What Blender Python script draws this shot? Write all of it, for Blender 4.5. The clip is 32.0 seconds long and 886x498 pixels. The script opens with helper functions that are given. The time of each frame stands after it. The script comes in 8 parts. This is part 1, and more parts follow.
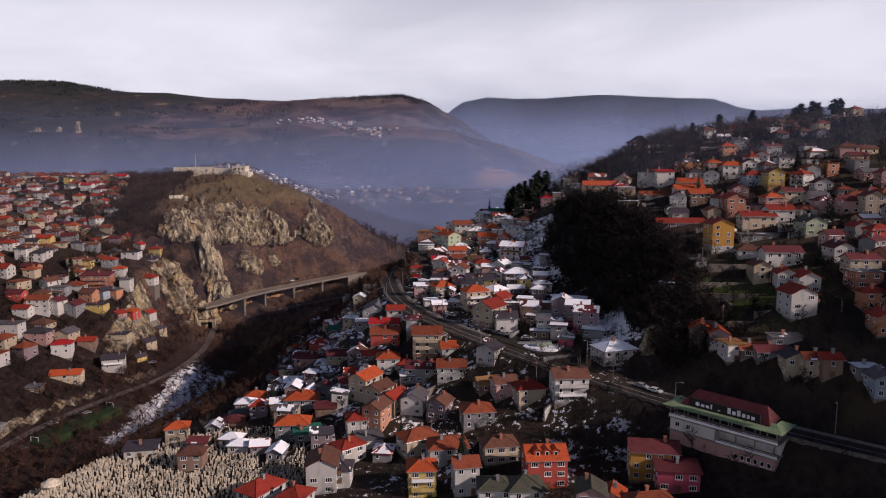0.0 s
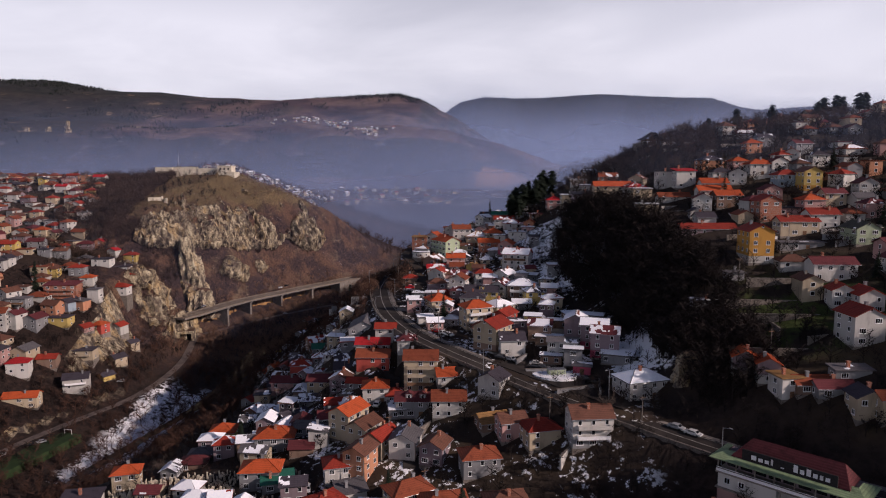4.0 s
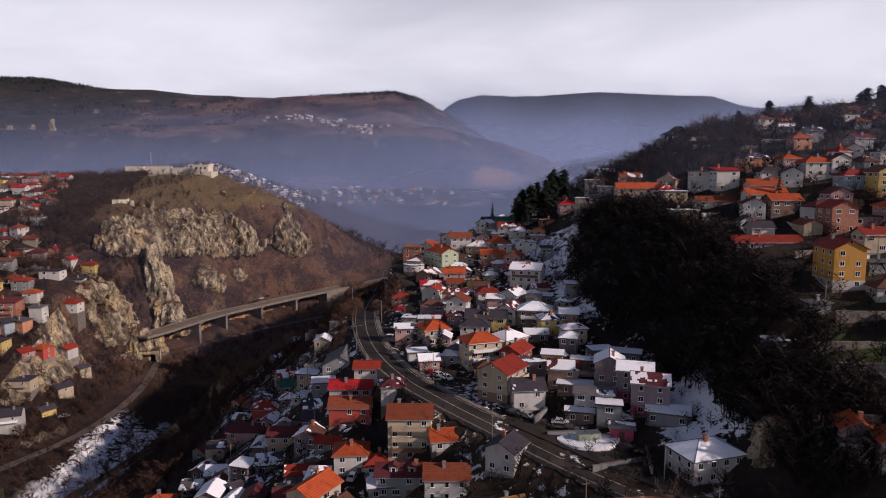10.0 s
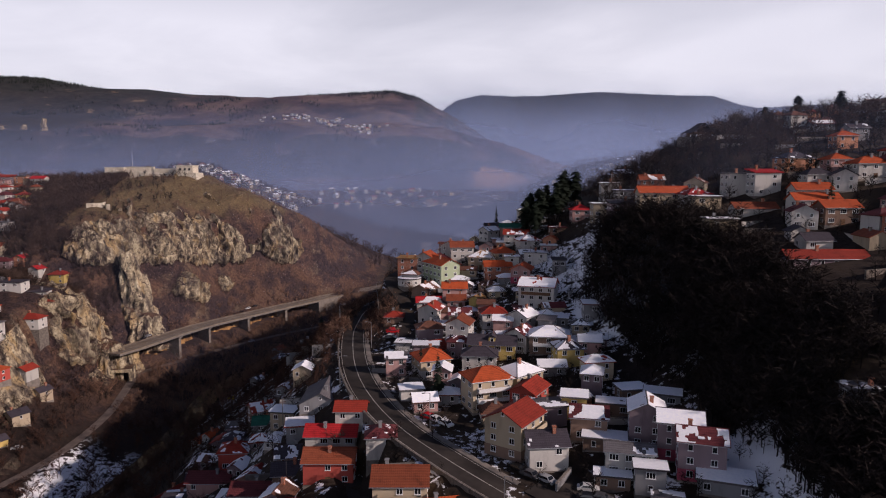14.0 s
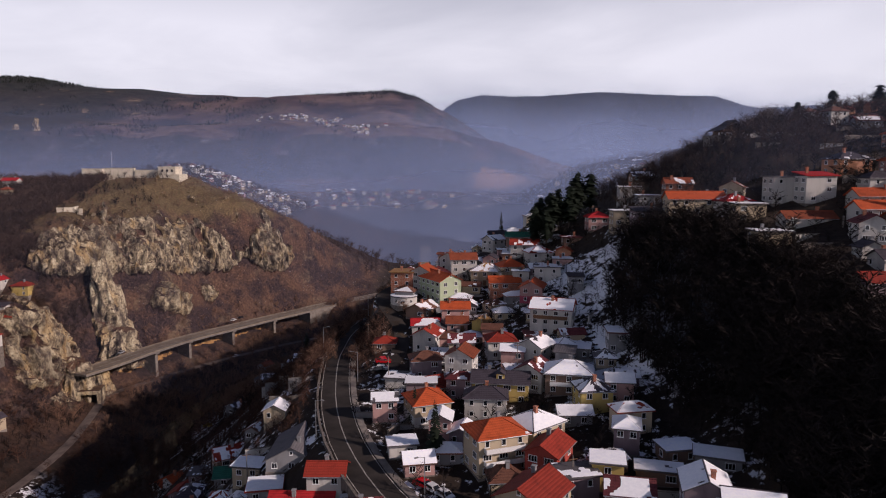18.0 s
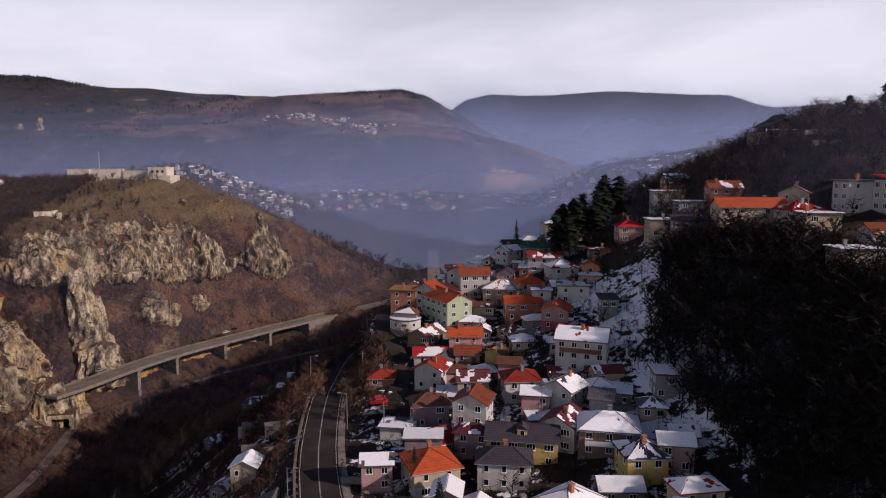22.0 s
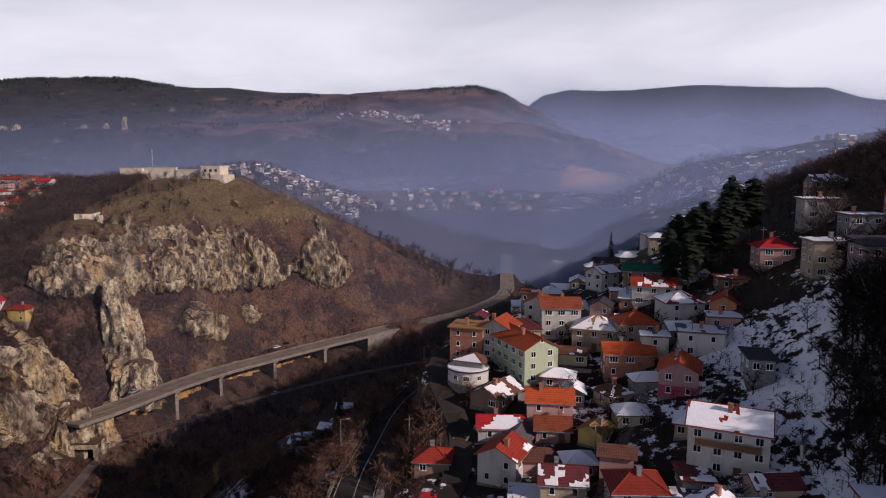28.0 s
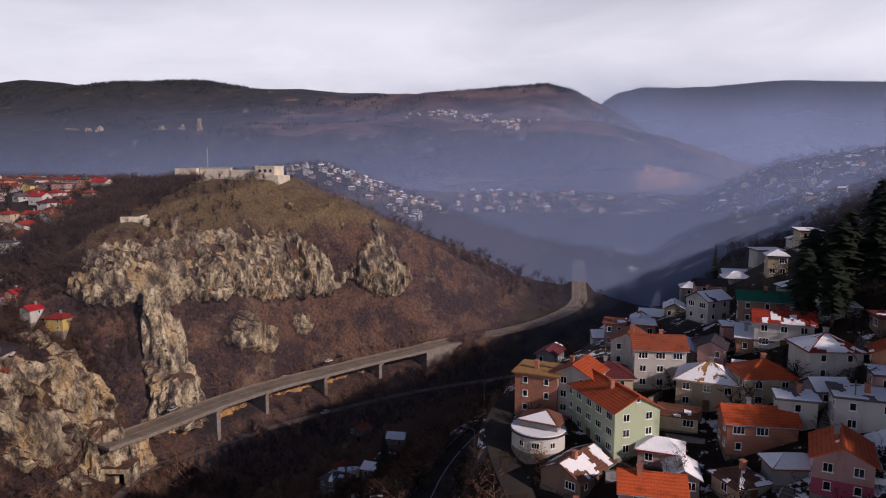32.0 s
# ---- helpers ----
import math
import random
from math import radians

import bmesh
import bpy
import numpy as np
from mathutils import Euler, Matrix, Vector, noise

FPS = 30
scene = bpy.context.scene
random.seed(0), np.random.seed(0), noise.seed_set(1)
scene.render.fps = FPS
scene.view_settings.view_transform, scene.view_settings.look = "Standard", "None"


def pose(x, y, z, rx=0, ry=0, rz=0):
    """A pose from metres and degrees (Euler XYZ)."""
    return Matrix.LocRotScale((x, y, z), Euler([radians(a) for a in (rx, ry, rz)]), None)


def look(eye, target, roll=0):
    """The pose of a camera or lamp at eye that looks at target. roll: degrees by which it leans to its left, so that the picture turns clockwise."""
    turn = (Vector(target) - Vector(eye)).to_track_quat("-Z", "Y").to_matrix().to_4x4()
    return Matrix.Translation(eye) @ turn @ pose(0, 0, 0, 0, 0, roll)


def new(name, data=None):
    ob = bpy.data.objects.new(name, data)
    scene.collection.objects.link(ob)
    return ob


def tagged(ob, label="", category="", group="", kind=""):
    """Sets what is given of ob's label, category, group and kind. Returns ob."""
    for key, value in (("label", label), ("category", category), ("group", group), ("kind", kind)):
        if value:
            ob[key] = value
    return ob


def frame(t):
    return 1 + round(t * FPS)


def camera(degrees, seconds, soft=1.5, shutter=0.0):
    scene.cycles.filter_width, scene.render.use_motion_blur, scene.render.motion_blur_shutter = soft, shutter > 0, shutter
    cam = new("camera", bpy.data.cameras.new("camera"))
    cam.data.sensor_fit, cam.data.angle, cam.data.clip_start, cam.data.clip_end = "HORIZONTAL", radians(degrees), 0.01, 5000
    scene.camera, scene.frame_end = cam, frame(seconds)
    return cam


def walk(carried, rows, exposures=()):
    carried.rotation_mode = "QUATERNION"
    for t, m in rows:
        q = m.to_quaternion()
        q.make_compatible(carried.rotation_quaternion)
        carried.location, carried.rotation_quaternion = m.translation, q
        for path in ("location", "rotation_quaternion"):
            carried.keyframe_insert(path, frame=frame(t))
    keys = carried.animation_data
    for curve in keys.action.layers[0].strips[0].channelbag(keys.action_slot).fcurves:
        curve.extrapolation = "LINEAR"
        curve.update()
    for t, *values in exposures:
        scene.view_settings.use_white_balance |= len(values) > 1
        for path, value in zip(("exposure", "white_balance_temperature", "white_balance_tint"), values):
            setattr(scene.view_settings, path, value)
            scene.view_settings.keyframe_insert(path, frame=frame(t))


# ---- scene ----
# ---- camera ----
cam = camera(67.1, 32.0, 1.1)
# seconds, place, pitch, roll and yaw
PATH = [
    (0, 0.43, -1.54, 129.24, 83.09, -0.10, 0.64),
    (1, 0.57, 6.94, 129.08, 83.15, -0.04, 0.55),
    (2, 0.65, 15.38, 128.95, 83.13, -0.02, 0.54),
    (3, 0.69, 23.78, 128.85, 83.10, -0.02, 0.53),
    (3.5, 0.69, 27.97, 128.81, 83.11, -0.02, 0.49),
    (5.5, 0.67, 44.65, 128.72, 83.12, -0.02, 0.39),
    (6, 0.66, 48.80, 128.71, 83.12, -0.02, 0.37),
    (7, 0.63, 57.08, 128.72, 83.09, -0.02, 0.30),
    (8, 0.60, 65.34, 128.74, 83.08, -0.01, 0.25),
    (9, 0.57, 73.58, 128.79, 83.07, -0.00, 0.20),
    (10, 0.56, 81.81, 128.86, 83.03, 0.00, 0.17),
    (11, 0.57, 90.02, 128.94, 83.03, 0.01, 0.17),
    (12, 0.58, 98.21, 129.03, 83.05, 0.01, 0.15),
    (13, 0.62, 106.40, 129.14, 83.06, 0.01, 0.12),
    (14, 0.67, 114.58, 129.25, 83.07, 0.01, 0.14),
    (14.5, 0.70, 118.67, 129.32, 83.09, 0.01, 0.15),
    (16.5, 0.84, 135.03, 129.58, 83.08, 0.01, 0.13),
    (17, 0.87, 139.12, 129.65, 83.10, 0.00, 0.15),
    (18, 0.95, 147.31, 129.79, 83.12, -0.00, 0.15),
    (19, 1.02, 155.50, 129.93, 83.11, -0.01, 0.14),
    (20, 1.07, 163.71, 130.07, 83.10, -0.01, 0.19),
    (21, 1.10, 171.93, 130.21, 83.11, -0.02, 0.46),
    (22, 1.09, 180.16, 130.34, 83.11, -0.01, 0.91),
    (23, 1.04, 188.42, 130.46, 83.08, -0.01, 1.41),
    (24, 0.92, 196.69, 130.58, 83.04, -0.01, 2.04),
    (25, 0.73, 205.00, 130.69, 83.00, -0.00, 2.74),
    (25.5, 0.60, 209.16, 130.74, 82.98, -0.00, 3.32),
    (27.5, -0.18, 225.88, 130.90, 82.91, 0.01, 6.55),
    (28, -0.45, 230.08, 130.93, 82.91, 0.02, 7.25),
    (29, -1.10, 238.51, 130.98, 82.91, 0.02, 8.71),
    (30, -1.92, 246.98, 131.01, 82.91, 0.02, 10.14),
    (31, -2.93, 255.49, 131.01, 82.91, 0.03, 11.64),
    (32, -4.14, 264.04, 130.99, 82.91, 0.04, 13.11),
]
walk(cam, [(t, pose(x, y, z, rx, ry, rz)) for t, x, y, z, rx, ry, rz in PATH], ((0, -0.16, 5700, 21), (32, -0.16, 5700, 21)))

# ---- light ----
SUN = Vector((0.87, -0.40, 0.46)).normalized()
world = bpy.data.worlds.new("winter_sky")
scene.world = world
world.use_nodes = True
wn, wl = world.node_tree.nodes, world.node_tree.links
wn.clear()


def wnode(kind, **inputs):
    n = wn.new(kind)
    for key, value in inputs.items():
        n.inputs[key].default_value = value
    return n


sky = wn.new("ShaderNodeTexSky")
sky.sky_type, sky.sun_disc = "NISHITA", False
sky.sun_elevation, sky.sun_rotation = math.asin(SUN.z), math.atan2(SUN.x, SUN.y)
sky.air_density, sky.dust_density = 1.2, 2.5
dim = wnode("ShaderNodeVectorMath")
dim.operation = "SCALE"
dim.inputs["Scale"].default_value = 0.10
wl.new(sky.outputs["Color"], dim.inputs[0])
coord = wn.new("ShaderNodeTexCoord")
part_xyz = wn.new("ShaderNodeSeparateXYZ")
wl.new(coord.outputs["Generated"], part_xyz.inputs[0])
lift = wnode("ShaderNodeMath")
lift.operation, lift.inputs[1].default_value = "ADD", 0.22
wl.new(part_xyz.outputs["Z"], lift.inputs[0])
flat = wnode("ShaderNodeVectorMath")
flat.operation = "DIVIDE"
wl.new(coord.outputs["Generated"], flat.inputs[0])
wl.new(lift.outputs[0], flat.inputs[1])
clouds = wnode("ShaderNodeTexNoise", Scale=1.25, Detail=6.0, Roughness=0.52, Distortion=0.4)
wl.new(flat.outputs[0], clouds.inputs["Vector"])
tone = wn.new("ShaderNodeValToRGB")
tone.color_ramp.elements[0].position, tone.color_ramp.elements[0].color = 0.30, (0.79, 0.752, 0.71, 1)
tone.color_ramp.elements[1].position, tone.color_ramp.elements[1].color = 0.62, (1.02, 0.962, 0.885, 1)
wl.new(clouds.outputs["Fac"], tone.inputs[0])
# cloud deck brightest low over the hills; unseen part overhead darkened to cut fill light
up = wn.new("ShaderNodeValToRGB")
e = up.color_ramp.elements
e[0].position, e[0].color = 0.19, (1, 1, 1, 1)
e[1].position, e[1].color = 0.85, (0.036, 0.050, 0.100, 1)
k = e.new(0.42)
k.color = (0.115, 0.140, 0.220, 1)
wl.new(part_xyz.outputs["Z"], up.inputs[0])
deck = wnode("ShaderNodeVectorMath")
deck.operation = "MULTIPLY"
wl.new(tone.outputs[0], deck.inputs[0])
wl.new(up.outputs[0], deck.inputs[1])
both = wn.new("ShaderNodeMix")
both.data_type = "RGBA"
both.inputs["Factor"].default_value = 0.92
wl.new(dim.outputs[0], both.inputs["A"])
wl.new(deck.outputs[0], both.inputs["B"])
back = wnode("ShaderNodeBackground", Strength=1.0)
wl.new(both.outputs["Result"], back.inputs["Color"])
wout = wn.new("ShaderNodeOutputWorld")
wl.new(back.outputs[0], wout.inputs[0])

sun = new("sun", bpy.data.lights.new("sun", "SUN"))
sun.data.energy, sun.data.angle, sun.data.color = 4.5, radians(0.8), (1.0, 0.79, 0.60)
sun.matrix_world = look(SUN * 500, (0, 0, 0))


# ---- materials ----
class Mat:
    """A small hand for node materials."""

    def __init__(self, name, rough=0.8, metal=0.0):
        self.m = bpy.data.materials.new(name)
        self.m.use_nodes = True
        self.t = self.m.node_tree
        self.b = self.t.nodes["Principled BSDF"]
        self.b.inputs["Roughness"].default_value, self.b.inputs["Metallic"].default_value = rough, metal
        self.b.inputs["Specular IOR Level"].default_value = 0.25

    def node(self, kind, **inputs):
        n = self.t.nodes.new(kind)
        for key, value in inputs.items():
            n.inputs[key.replace("_", " ")].default_value = value
        return n

    def link(self, a, b):
        self.t.links.new(a, b)

    def coords(self, kind="Object"):
        return self.node("ShaderNodeTexCoord").outputs[kind]

    def place(self):
        return self.node("ShaderNodeNewGeometry").outputs["Position"]

    def noise(self, vector, scale, detail=4.0, rough=0.55, stretch=None):
        if stretch:
            s = self.node("ShaderNodeVectorMath")
            s.operation, s.inputs[1].default_value = "MULTIPLY", stretch
            self.link(vector, s.inputs[0])
            vector = s.outputs[0]
        n = self.node("ShaderNodeTexNoise", Scale=scale, Detail=detail, Roughness=rough)
        self.link(vector, n.inputs["Vector"])
        return n.outputs["Fac"]

    def ramp(self, value, *stops):
        r = self.node("ShaderNodeValToRGB")
        e = r.color_ramp.elements
        while len(e) < len(stops):
            e.new(0.5)
        for k, (at, c) in zip(e, stops):
            k.position, k.color = at, (*c, 1) if len(c) == 3 else c
        self.link(value, r.inputs[0])
        return r.outputs[0]

    def span(self, value, a, b, lo=0.0, hi=1.0):
        r = self.node("ShaderNodeMapRange")
        r.interpolation_type = "SMOOTHSTEP"
        for key, v in zip(("From Min", "From Max", "To Min", "To Max"), (a, b, lo, hi)):
            r.inputs[key].default_value = v
        self.link(value, r.inputs["Value"])
        return r.outputs[0]

    def math(self, op, a, b):
        n = self.node("ShaderNodeMath")
        n.operation = op
        for i, v in enumerate((a, b)):
            if isinstance(v, (int, float)):
                n.inputs[i].default_value = v
            else:
                self.link(v, n.inputs[i])
        return n.outputs[0]

    def mix(self, factor, a, b, blend="MIX"):
        n = self.node("ShaderNodeMix")
        n.data_type, n.blend_type = "RGBA", blend
        for key, v in (("Factor", factor), ("A", a), ("B", b)):
            s = next(i for i in n.inputs if i.name == key and i.enabled)
            if isinstance(v, (int, float)):
                s.default_value = v
            elif isinstance(v, tuple):
                s.default_value = (*v, 1)
            else:
                self.link(v, s)
        return next(o for o in n.outputs if o.enabled)

    def colour(self, c):
        if isinstance(c, tuple):
            self.b.inputs["Base Color"].default_value = (*c, 1)
        else:
            self.link(c, self.b.inputs["Base Color"])
        return self

    def bump(self, value, strength=0.4, distance=0.1):
        n = self.node("ShaderNodeBump", Strength=strength, Distance=distance)
        self.link(value, n.inputs["Height"])
        self.link(n.outputs[0], self.b.inputs["Normal"])
        return self

    def varied(self, colour, amount=0.12):
        """Each piece a little lighter or darker than the next."""
        info = self.node("ShaderNodeObjectInfo").outputs["Random"]
        v = self.span(info, 0, 1, 1 - amount, 1 + amount)
        n = self.node("ShaderNodeVectorMath")
        n.operation = "SCALE"
        self.link(colour, n.inputs[0])
        self.link(v, n.inputs["Scale"])
        return n.outputs[0]


def shade(c, k):
    return tuple(min(1.0, v * k) for v in c)


def plaster(name, c):
    m = Mat(name, 0.9)
    p = m.coords()
    stain = m.noise(p, 0.35, 5, 0.6, (1, 1, 0.35))
    grain = m.noise(p, 9.0, 3)
    base = m.ramp(stain, (0.30, shade(c, 0.62)), (0.48, c), (0.75, shade(c, 1.08)))
    return m.colour(m.varied(m.mix(0.12, base, m.ramp(grain, (0.3, shade(c, 0.5)), (0.7, c))), 0.10)).bump(grain, 0.15, 0.03).m


def tiles(name, c):
    m = Mat(name, 0.75)
    p = m.coords("UV")
    rows = m.node("ShaderNodeTexWave", Scale=0.52, Distortion=0.25, Detail=1.0)
    rows.bands_direction = "Y"
    m.link(p, rows.inputs["Vector"])
    cols = m.node("ShaderNodeTexWave", Scale=0.8, Distortion=0.2, Detail=1.0)
    cols.bands_direction = "X"
    m.link(p, cols.inputs["Vector"])
    patch = m.noise(m.place(), 0.55, 5, 0.65)
    spot = m.noise(p, 3.0, 3, 0.7)
    base = m.ramp(patch, (0.28, shade(c, 0.50)), (0.46, shade(c, 0.92)), (0.62, c), (0.80, shade(c, 1.22)))
    base = m.mix(m.span(spot, 0.48, 0.72, 0, 0.5), base, shade(c, 0.42))
    relief = m.math("ADD", rows.outputs["Fac"], m.math("MULTIPLY", cols.outputs["Fac"], 0.6))
    base = m.mix(m.span(rows.outputs["Fac"], 0.0, 0.35, 0.35, 0.0), base, shade(c, 0.30))
    return m.colour(m.varied(base, 0.16)).bump(relief, 0.55, 0.06).m


WALLS = {k: plaster("plaster_" + k, shade(c, 0.92)) for k, c in dict(
    white=(0.52, 0.50, 0.47), cream=(0.46, 0.38, 0.27), grey=(0.24, 0.24, 0.25), yellow=(0.54, 0.40, 0.13), mustard=(0.46, 0.24, 0.05), pink=(0.44, 0.27, 0.25),
    rose=(0.42, 0.08, 0.13), peach=(0.50, 0.24, 0.14), green=(0.38, 0.44, 0.30), brown=(0.24, 0.16, 0.12), mauve=(0.25, 0.19, 0.21), blue=(0.28, 0.34, 0.40), red=(0.42, 0.08, 0.06)).items()}
ROOFS = {k: tiles("tiles_" + k, shade(c, 0.86)) for k, c in dict(
    orange=(0.52, 0.095, 0.026), red=(0.33, 0.040, 0.022), rust=(0.29, 0.075, 0.034), brown=(0.17, 0.075, 0.05), maroon=(0.15, 0.035, 0.04), dark=(0.065, 0.055, 0.07), grey=(0.15, 0.14, 0.15), olive=(0.11, 0.11, 0.08),
    straw=(0.40, 0.22, 0.08), scarlet=(0.45, 0.022, 0.025), green=(0.03, 0.16, 0.11), lime=(0.36, 0.48, 0.26)).items()}


def brickwork():
    m = Mat("bare_brick", 0.9)
    p = m.coords("UV")
    b = m.node("ShaderNodeTexBrick", Scale=1.0)
    b.inputs["Color1"].default_value, b.inputs["Color2"].default_value, b.inputs["Mortar"].default_value = (0.36, 0.11, 0.05, 1), (0.28, 0.09, 0.05, 1), (0.33, 0.28, 0.24, 1)
    b.inputs["Brick Width"].default_value, b.inputs["Row Height"].default_value, b.inputs["Mortar Size"].default_value = 0.30, 0.25, 0.02
    m.link(p, b.inputs["Vector"])
    n = m.noise(m.place(), 0.5, 5)
    return m.colour(m.mix(m.span(n, 0.45, 0.75, 0, 0.5), b.outputs["Color"], (0.16, 0.08, 0.06))).bump(b.outputs["Fac"], -0.3, 0.02).m


WALLS["brick"] = brickwork()


def plain(name, a, b, scale=1.0, rough=0.8, metal=0.0, bump=0.2, kind="Object"):
    m = Mat(name, rough, metal)
    n = m.noise(m.coords(kind), scale, 6, 0.6)
    return m.colour(m.varied(m.ramp(n, (0.3, a), (0.7, b)), 0.12)).bump(n, bump, 0.05).m


SNOW = plain("snow", (0.80, 0.82, 0.87), (0.93, 0.94, 0.97), 1.6, 0.7, 0, 0.5)
CONCRETE = plain("concrete", (0.12, 0.105, 0.095), (0.25, 0.22, 0.19), 0.6)
STONE = plain("stone_wall", (0.09, 0.075, 0.068), (0.24, 0.21, 0.18), 1.4, 0.9, 0, 0.6)
FORT_STONE = plain("fort_limestone", (0.46, 0.40, 0.30), (0.68, 0.62, 0.50), 0.25, 0.9, 0, 0.3)
FRAME = plain("window_frame_white", (0.66, 0.66, 0.66), (0.80, 0.80, 0.80), 3.0, 0.5)
WOOD = plain("brown_timber", (0.09, 0.05, 0.03), (0.20, 0.11, 0.06), 3.0)
METAL = plain("galvanised_metal", (0.22, 0.23, 0.25), (0.40, 0.41, 0.43), 2.0, 0.45, 0.7)
DARK = plain("near_black", (0.012, 0.012, 0.014), (0.03, 0.028, 0.028), 2.0)
BARK = plain("bark", (0.05, 0.037, 0.03), (0.11, 0.085, 0.07), 4.0)
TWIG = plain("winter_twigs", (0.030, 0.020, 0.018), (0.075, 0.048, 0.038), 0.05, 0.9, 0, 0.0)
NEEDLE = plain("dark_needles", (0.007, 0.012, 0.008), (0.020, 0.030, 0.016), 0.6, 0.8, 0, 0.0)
# darker copies of twigs and brush, with hillside and spur shade in their colour
SHADE_TWIG = plain("shade_toned_twigs", (0.006, 0.0045, 0.0045), (0.018, 0.012, 0.011), 0.05, 0.9, 0, 0.0)
SHADE_HEATH = plain("shade_toned_rust_brush", (0.030, 0.016, 0.012), (0.085, 0.042, 0.028), 0.06, 0.9, 0, 0.0)
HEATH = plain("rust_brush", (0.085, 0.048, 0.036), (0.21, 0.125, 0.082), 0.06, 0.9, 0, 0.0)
GRAVE = plain("white_marble", (0.46, 0.39, 0.29), (0.74, 0.67, 0.54), 1.5, 0.6)
glass = Mat("window_glass", 0.08)
glass.colour((0.012, 0.014, 0.018)).b.inputs["Specular IOR Level"].default_value = 0.6
GLASS = glass.m


def asphalt():
    m = Mat("asphalt", 0.9)
    m.b.inputs["Specular IOR Level"].default_value = 0.1
    p = m.place()
    wear = m.noise(p, 0.12, 6, 0.6)
    c = m.ramp(wear, (0.3, (0.022, 0.019, 0.018)), (0.55, (0.042, 0.036, 0.033)), (0.8, (0.072, 0.061, 0.053)))
    return m.colour(c).bump(m.noise(p, 4.0), 0.1, 0.02).m


def limestone(m, p, level, warm=1.0):
    """Weathered limestone: pale grey and tan faces, dark seams, yellow stains."""
    big = m.noise(p, 0.06, 8, 0.65)
    seam = m.noise(p, 0.26, 9, 0.72, (1, 1, 0.42))
    fine = m.noise(p, 0.9, 7, 0.75)
    c = m.ramp(seam, (0.38, (0.020, 0.015, 0.013)), (0.45, (0.115, 0.092, 0.072)), (0.53, (0.37, 0.305, 0.20)), (0.64, (0.64, 0.57, 0.40)))
    c = m.mix(m.span(big, 0.40, 0.56, 0.55, 0.0), c, (0.10, 0.082, 0.070))
    c = m.mix(m.span(m.noise(p, 0.11, 6, 0.6, (1, 1, 0.35)), 0.52, 0.64, 0, 0.6 * warm), c, (0.47, 0.33, 0.15))
    c = m.mix(m.span(fine, 0.38, 0.50, 0.8, 0.0), c, (0.05, 0.038, 0.032))
    return c, m.math("ADD", seam, m.math("MULTIPLY", fine, 0.45))


def heath(m, p):
    """Dry winter scrub: dark stems, rust leaves and bleached grass."""
    tuft = m.noise(p, 0.75, 6, 0.75)
    drift = m.noise(p, 0.05, 8, 0.72)
    c = m.ramp(tuft, (0.30, (0.026, 0.015, 0.012)), (0.48, (0.082, 0.045, 0.032)), (0.62, (0.135, 0.080, 0.050)), (0.78, (0.19, 0.125, 0.070)))
    c = m.mix(m.span(drift, 0.44, 0.58, 0.95, 0.0), c, m.ramp(tuft, (0.36, (0.008, 0.006, 0.008)), (0.66, (0.058, 0.037, 0.038))))
    s = m.node("ShaderNodeSeparateXYZ")
    m.link(p, s.inputs[0])
    patch = m.math("ADD", m.math("MULTIPLY", m.noise(p, 0.055, 7, 0.7), 46.0), s.outputs[2])
    c = m.mix(m.span(m.noise(p, 0.035, 9, 0.75, (1, 1, 1.6)), 0.54, 0.66, 0.0, 0.8), c, m.ramp(tuft, (0.32, (0.06, 0.04, 0.028)), (0.70, (0.23, 0.165, 0.105))))
    dry = m.ramp(tuft, (0.32, (0.045, 0.030, 0.016)), (0.52, (0.13, 0.095, 0.045)), (0.74, (0.25, 0.185, 0.090)))
    return m.mix(m.span(patch, 112, 126, 0.0, 0.85), c, dry), tuft


def rock():
    m = Mat("limestone", 0.9)
    g = m.node("ShaderNodeNewGeometry")
    n = m.node("ShaderNodeSeparateXYZ")
    m.link(g.outputs["True Normal"], n.inputs[0])
    p = g.outputs["Position"]
    c, relief = limestone(m, p, n.outputs["Z"])
    brush, tuft = heath(m, p)
    ledge = m.math("ADD", n.outputs["Z"], m.math("MULTIPLY", m.math("SUBTRACT", m.noise(p, 0.15, 7, 0.7), 0.5), 1.6))
    return m.colour(m.mix(m.span(ledge, 0.58, 0.74), c, brush)).bump(relief, 0.8, 0.9).m


def hill():
    """Bare rock where the hillside's own attribute says so, brush elsewhere and on the rock's ledges."""
    m = Mat("crag_and_scrub", 0.95)
    g = m.node("ShaderNodeNewGeometry")
    n = m.node("ShaderNodeSeparateXYZ")
    m.link(g.outputs["True Normal"], n.inputs[0])
    p = g.outputs["Position"]
    mask = m.node("ShaderNodeAttribute")
    mask.attribute_name = "bare_rock"
    c, relief = limestone(m, p, n.outputs["Z"])
    brush, tuft = heath(m, p)
    spread = m.math("MULTIPLY", m.math("SUBTRACT", m.noise(p, 0.30, 7, 0.72), 0.5), 1.5)
    bare = m.span(m.math("ADD", mask.outputs["Fac"], spread), 0.38, 0.58)
    ledge = m.math("ADD", n.outputs["Z"], m.math("MULTIPLY", m.math("SUBTRACT", m.noise(p, 0.15, 7, 0.7), 0.5), 1.4))
    bare = m.math("MULTIPLY", bare, m.span(ledge, 0.86, 0.68))
    return m.colour(m.mix(bare, brush, c)).bump(m.math("ADD", m.math("MULTIPLY", relief, bare), m.math("MULTIPLY", tuft, 0.8)), 0.8, 0.9).m


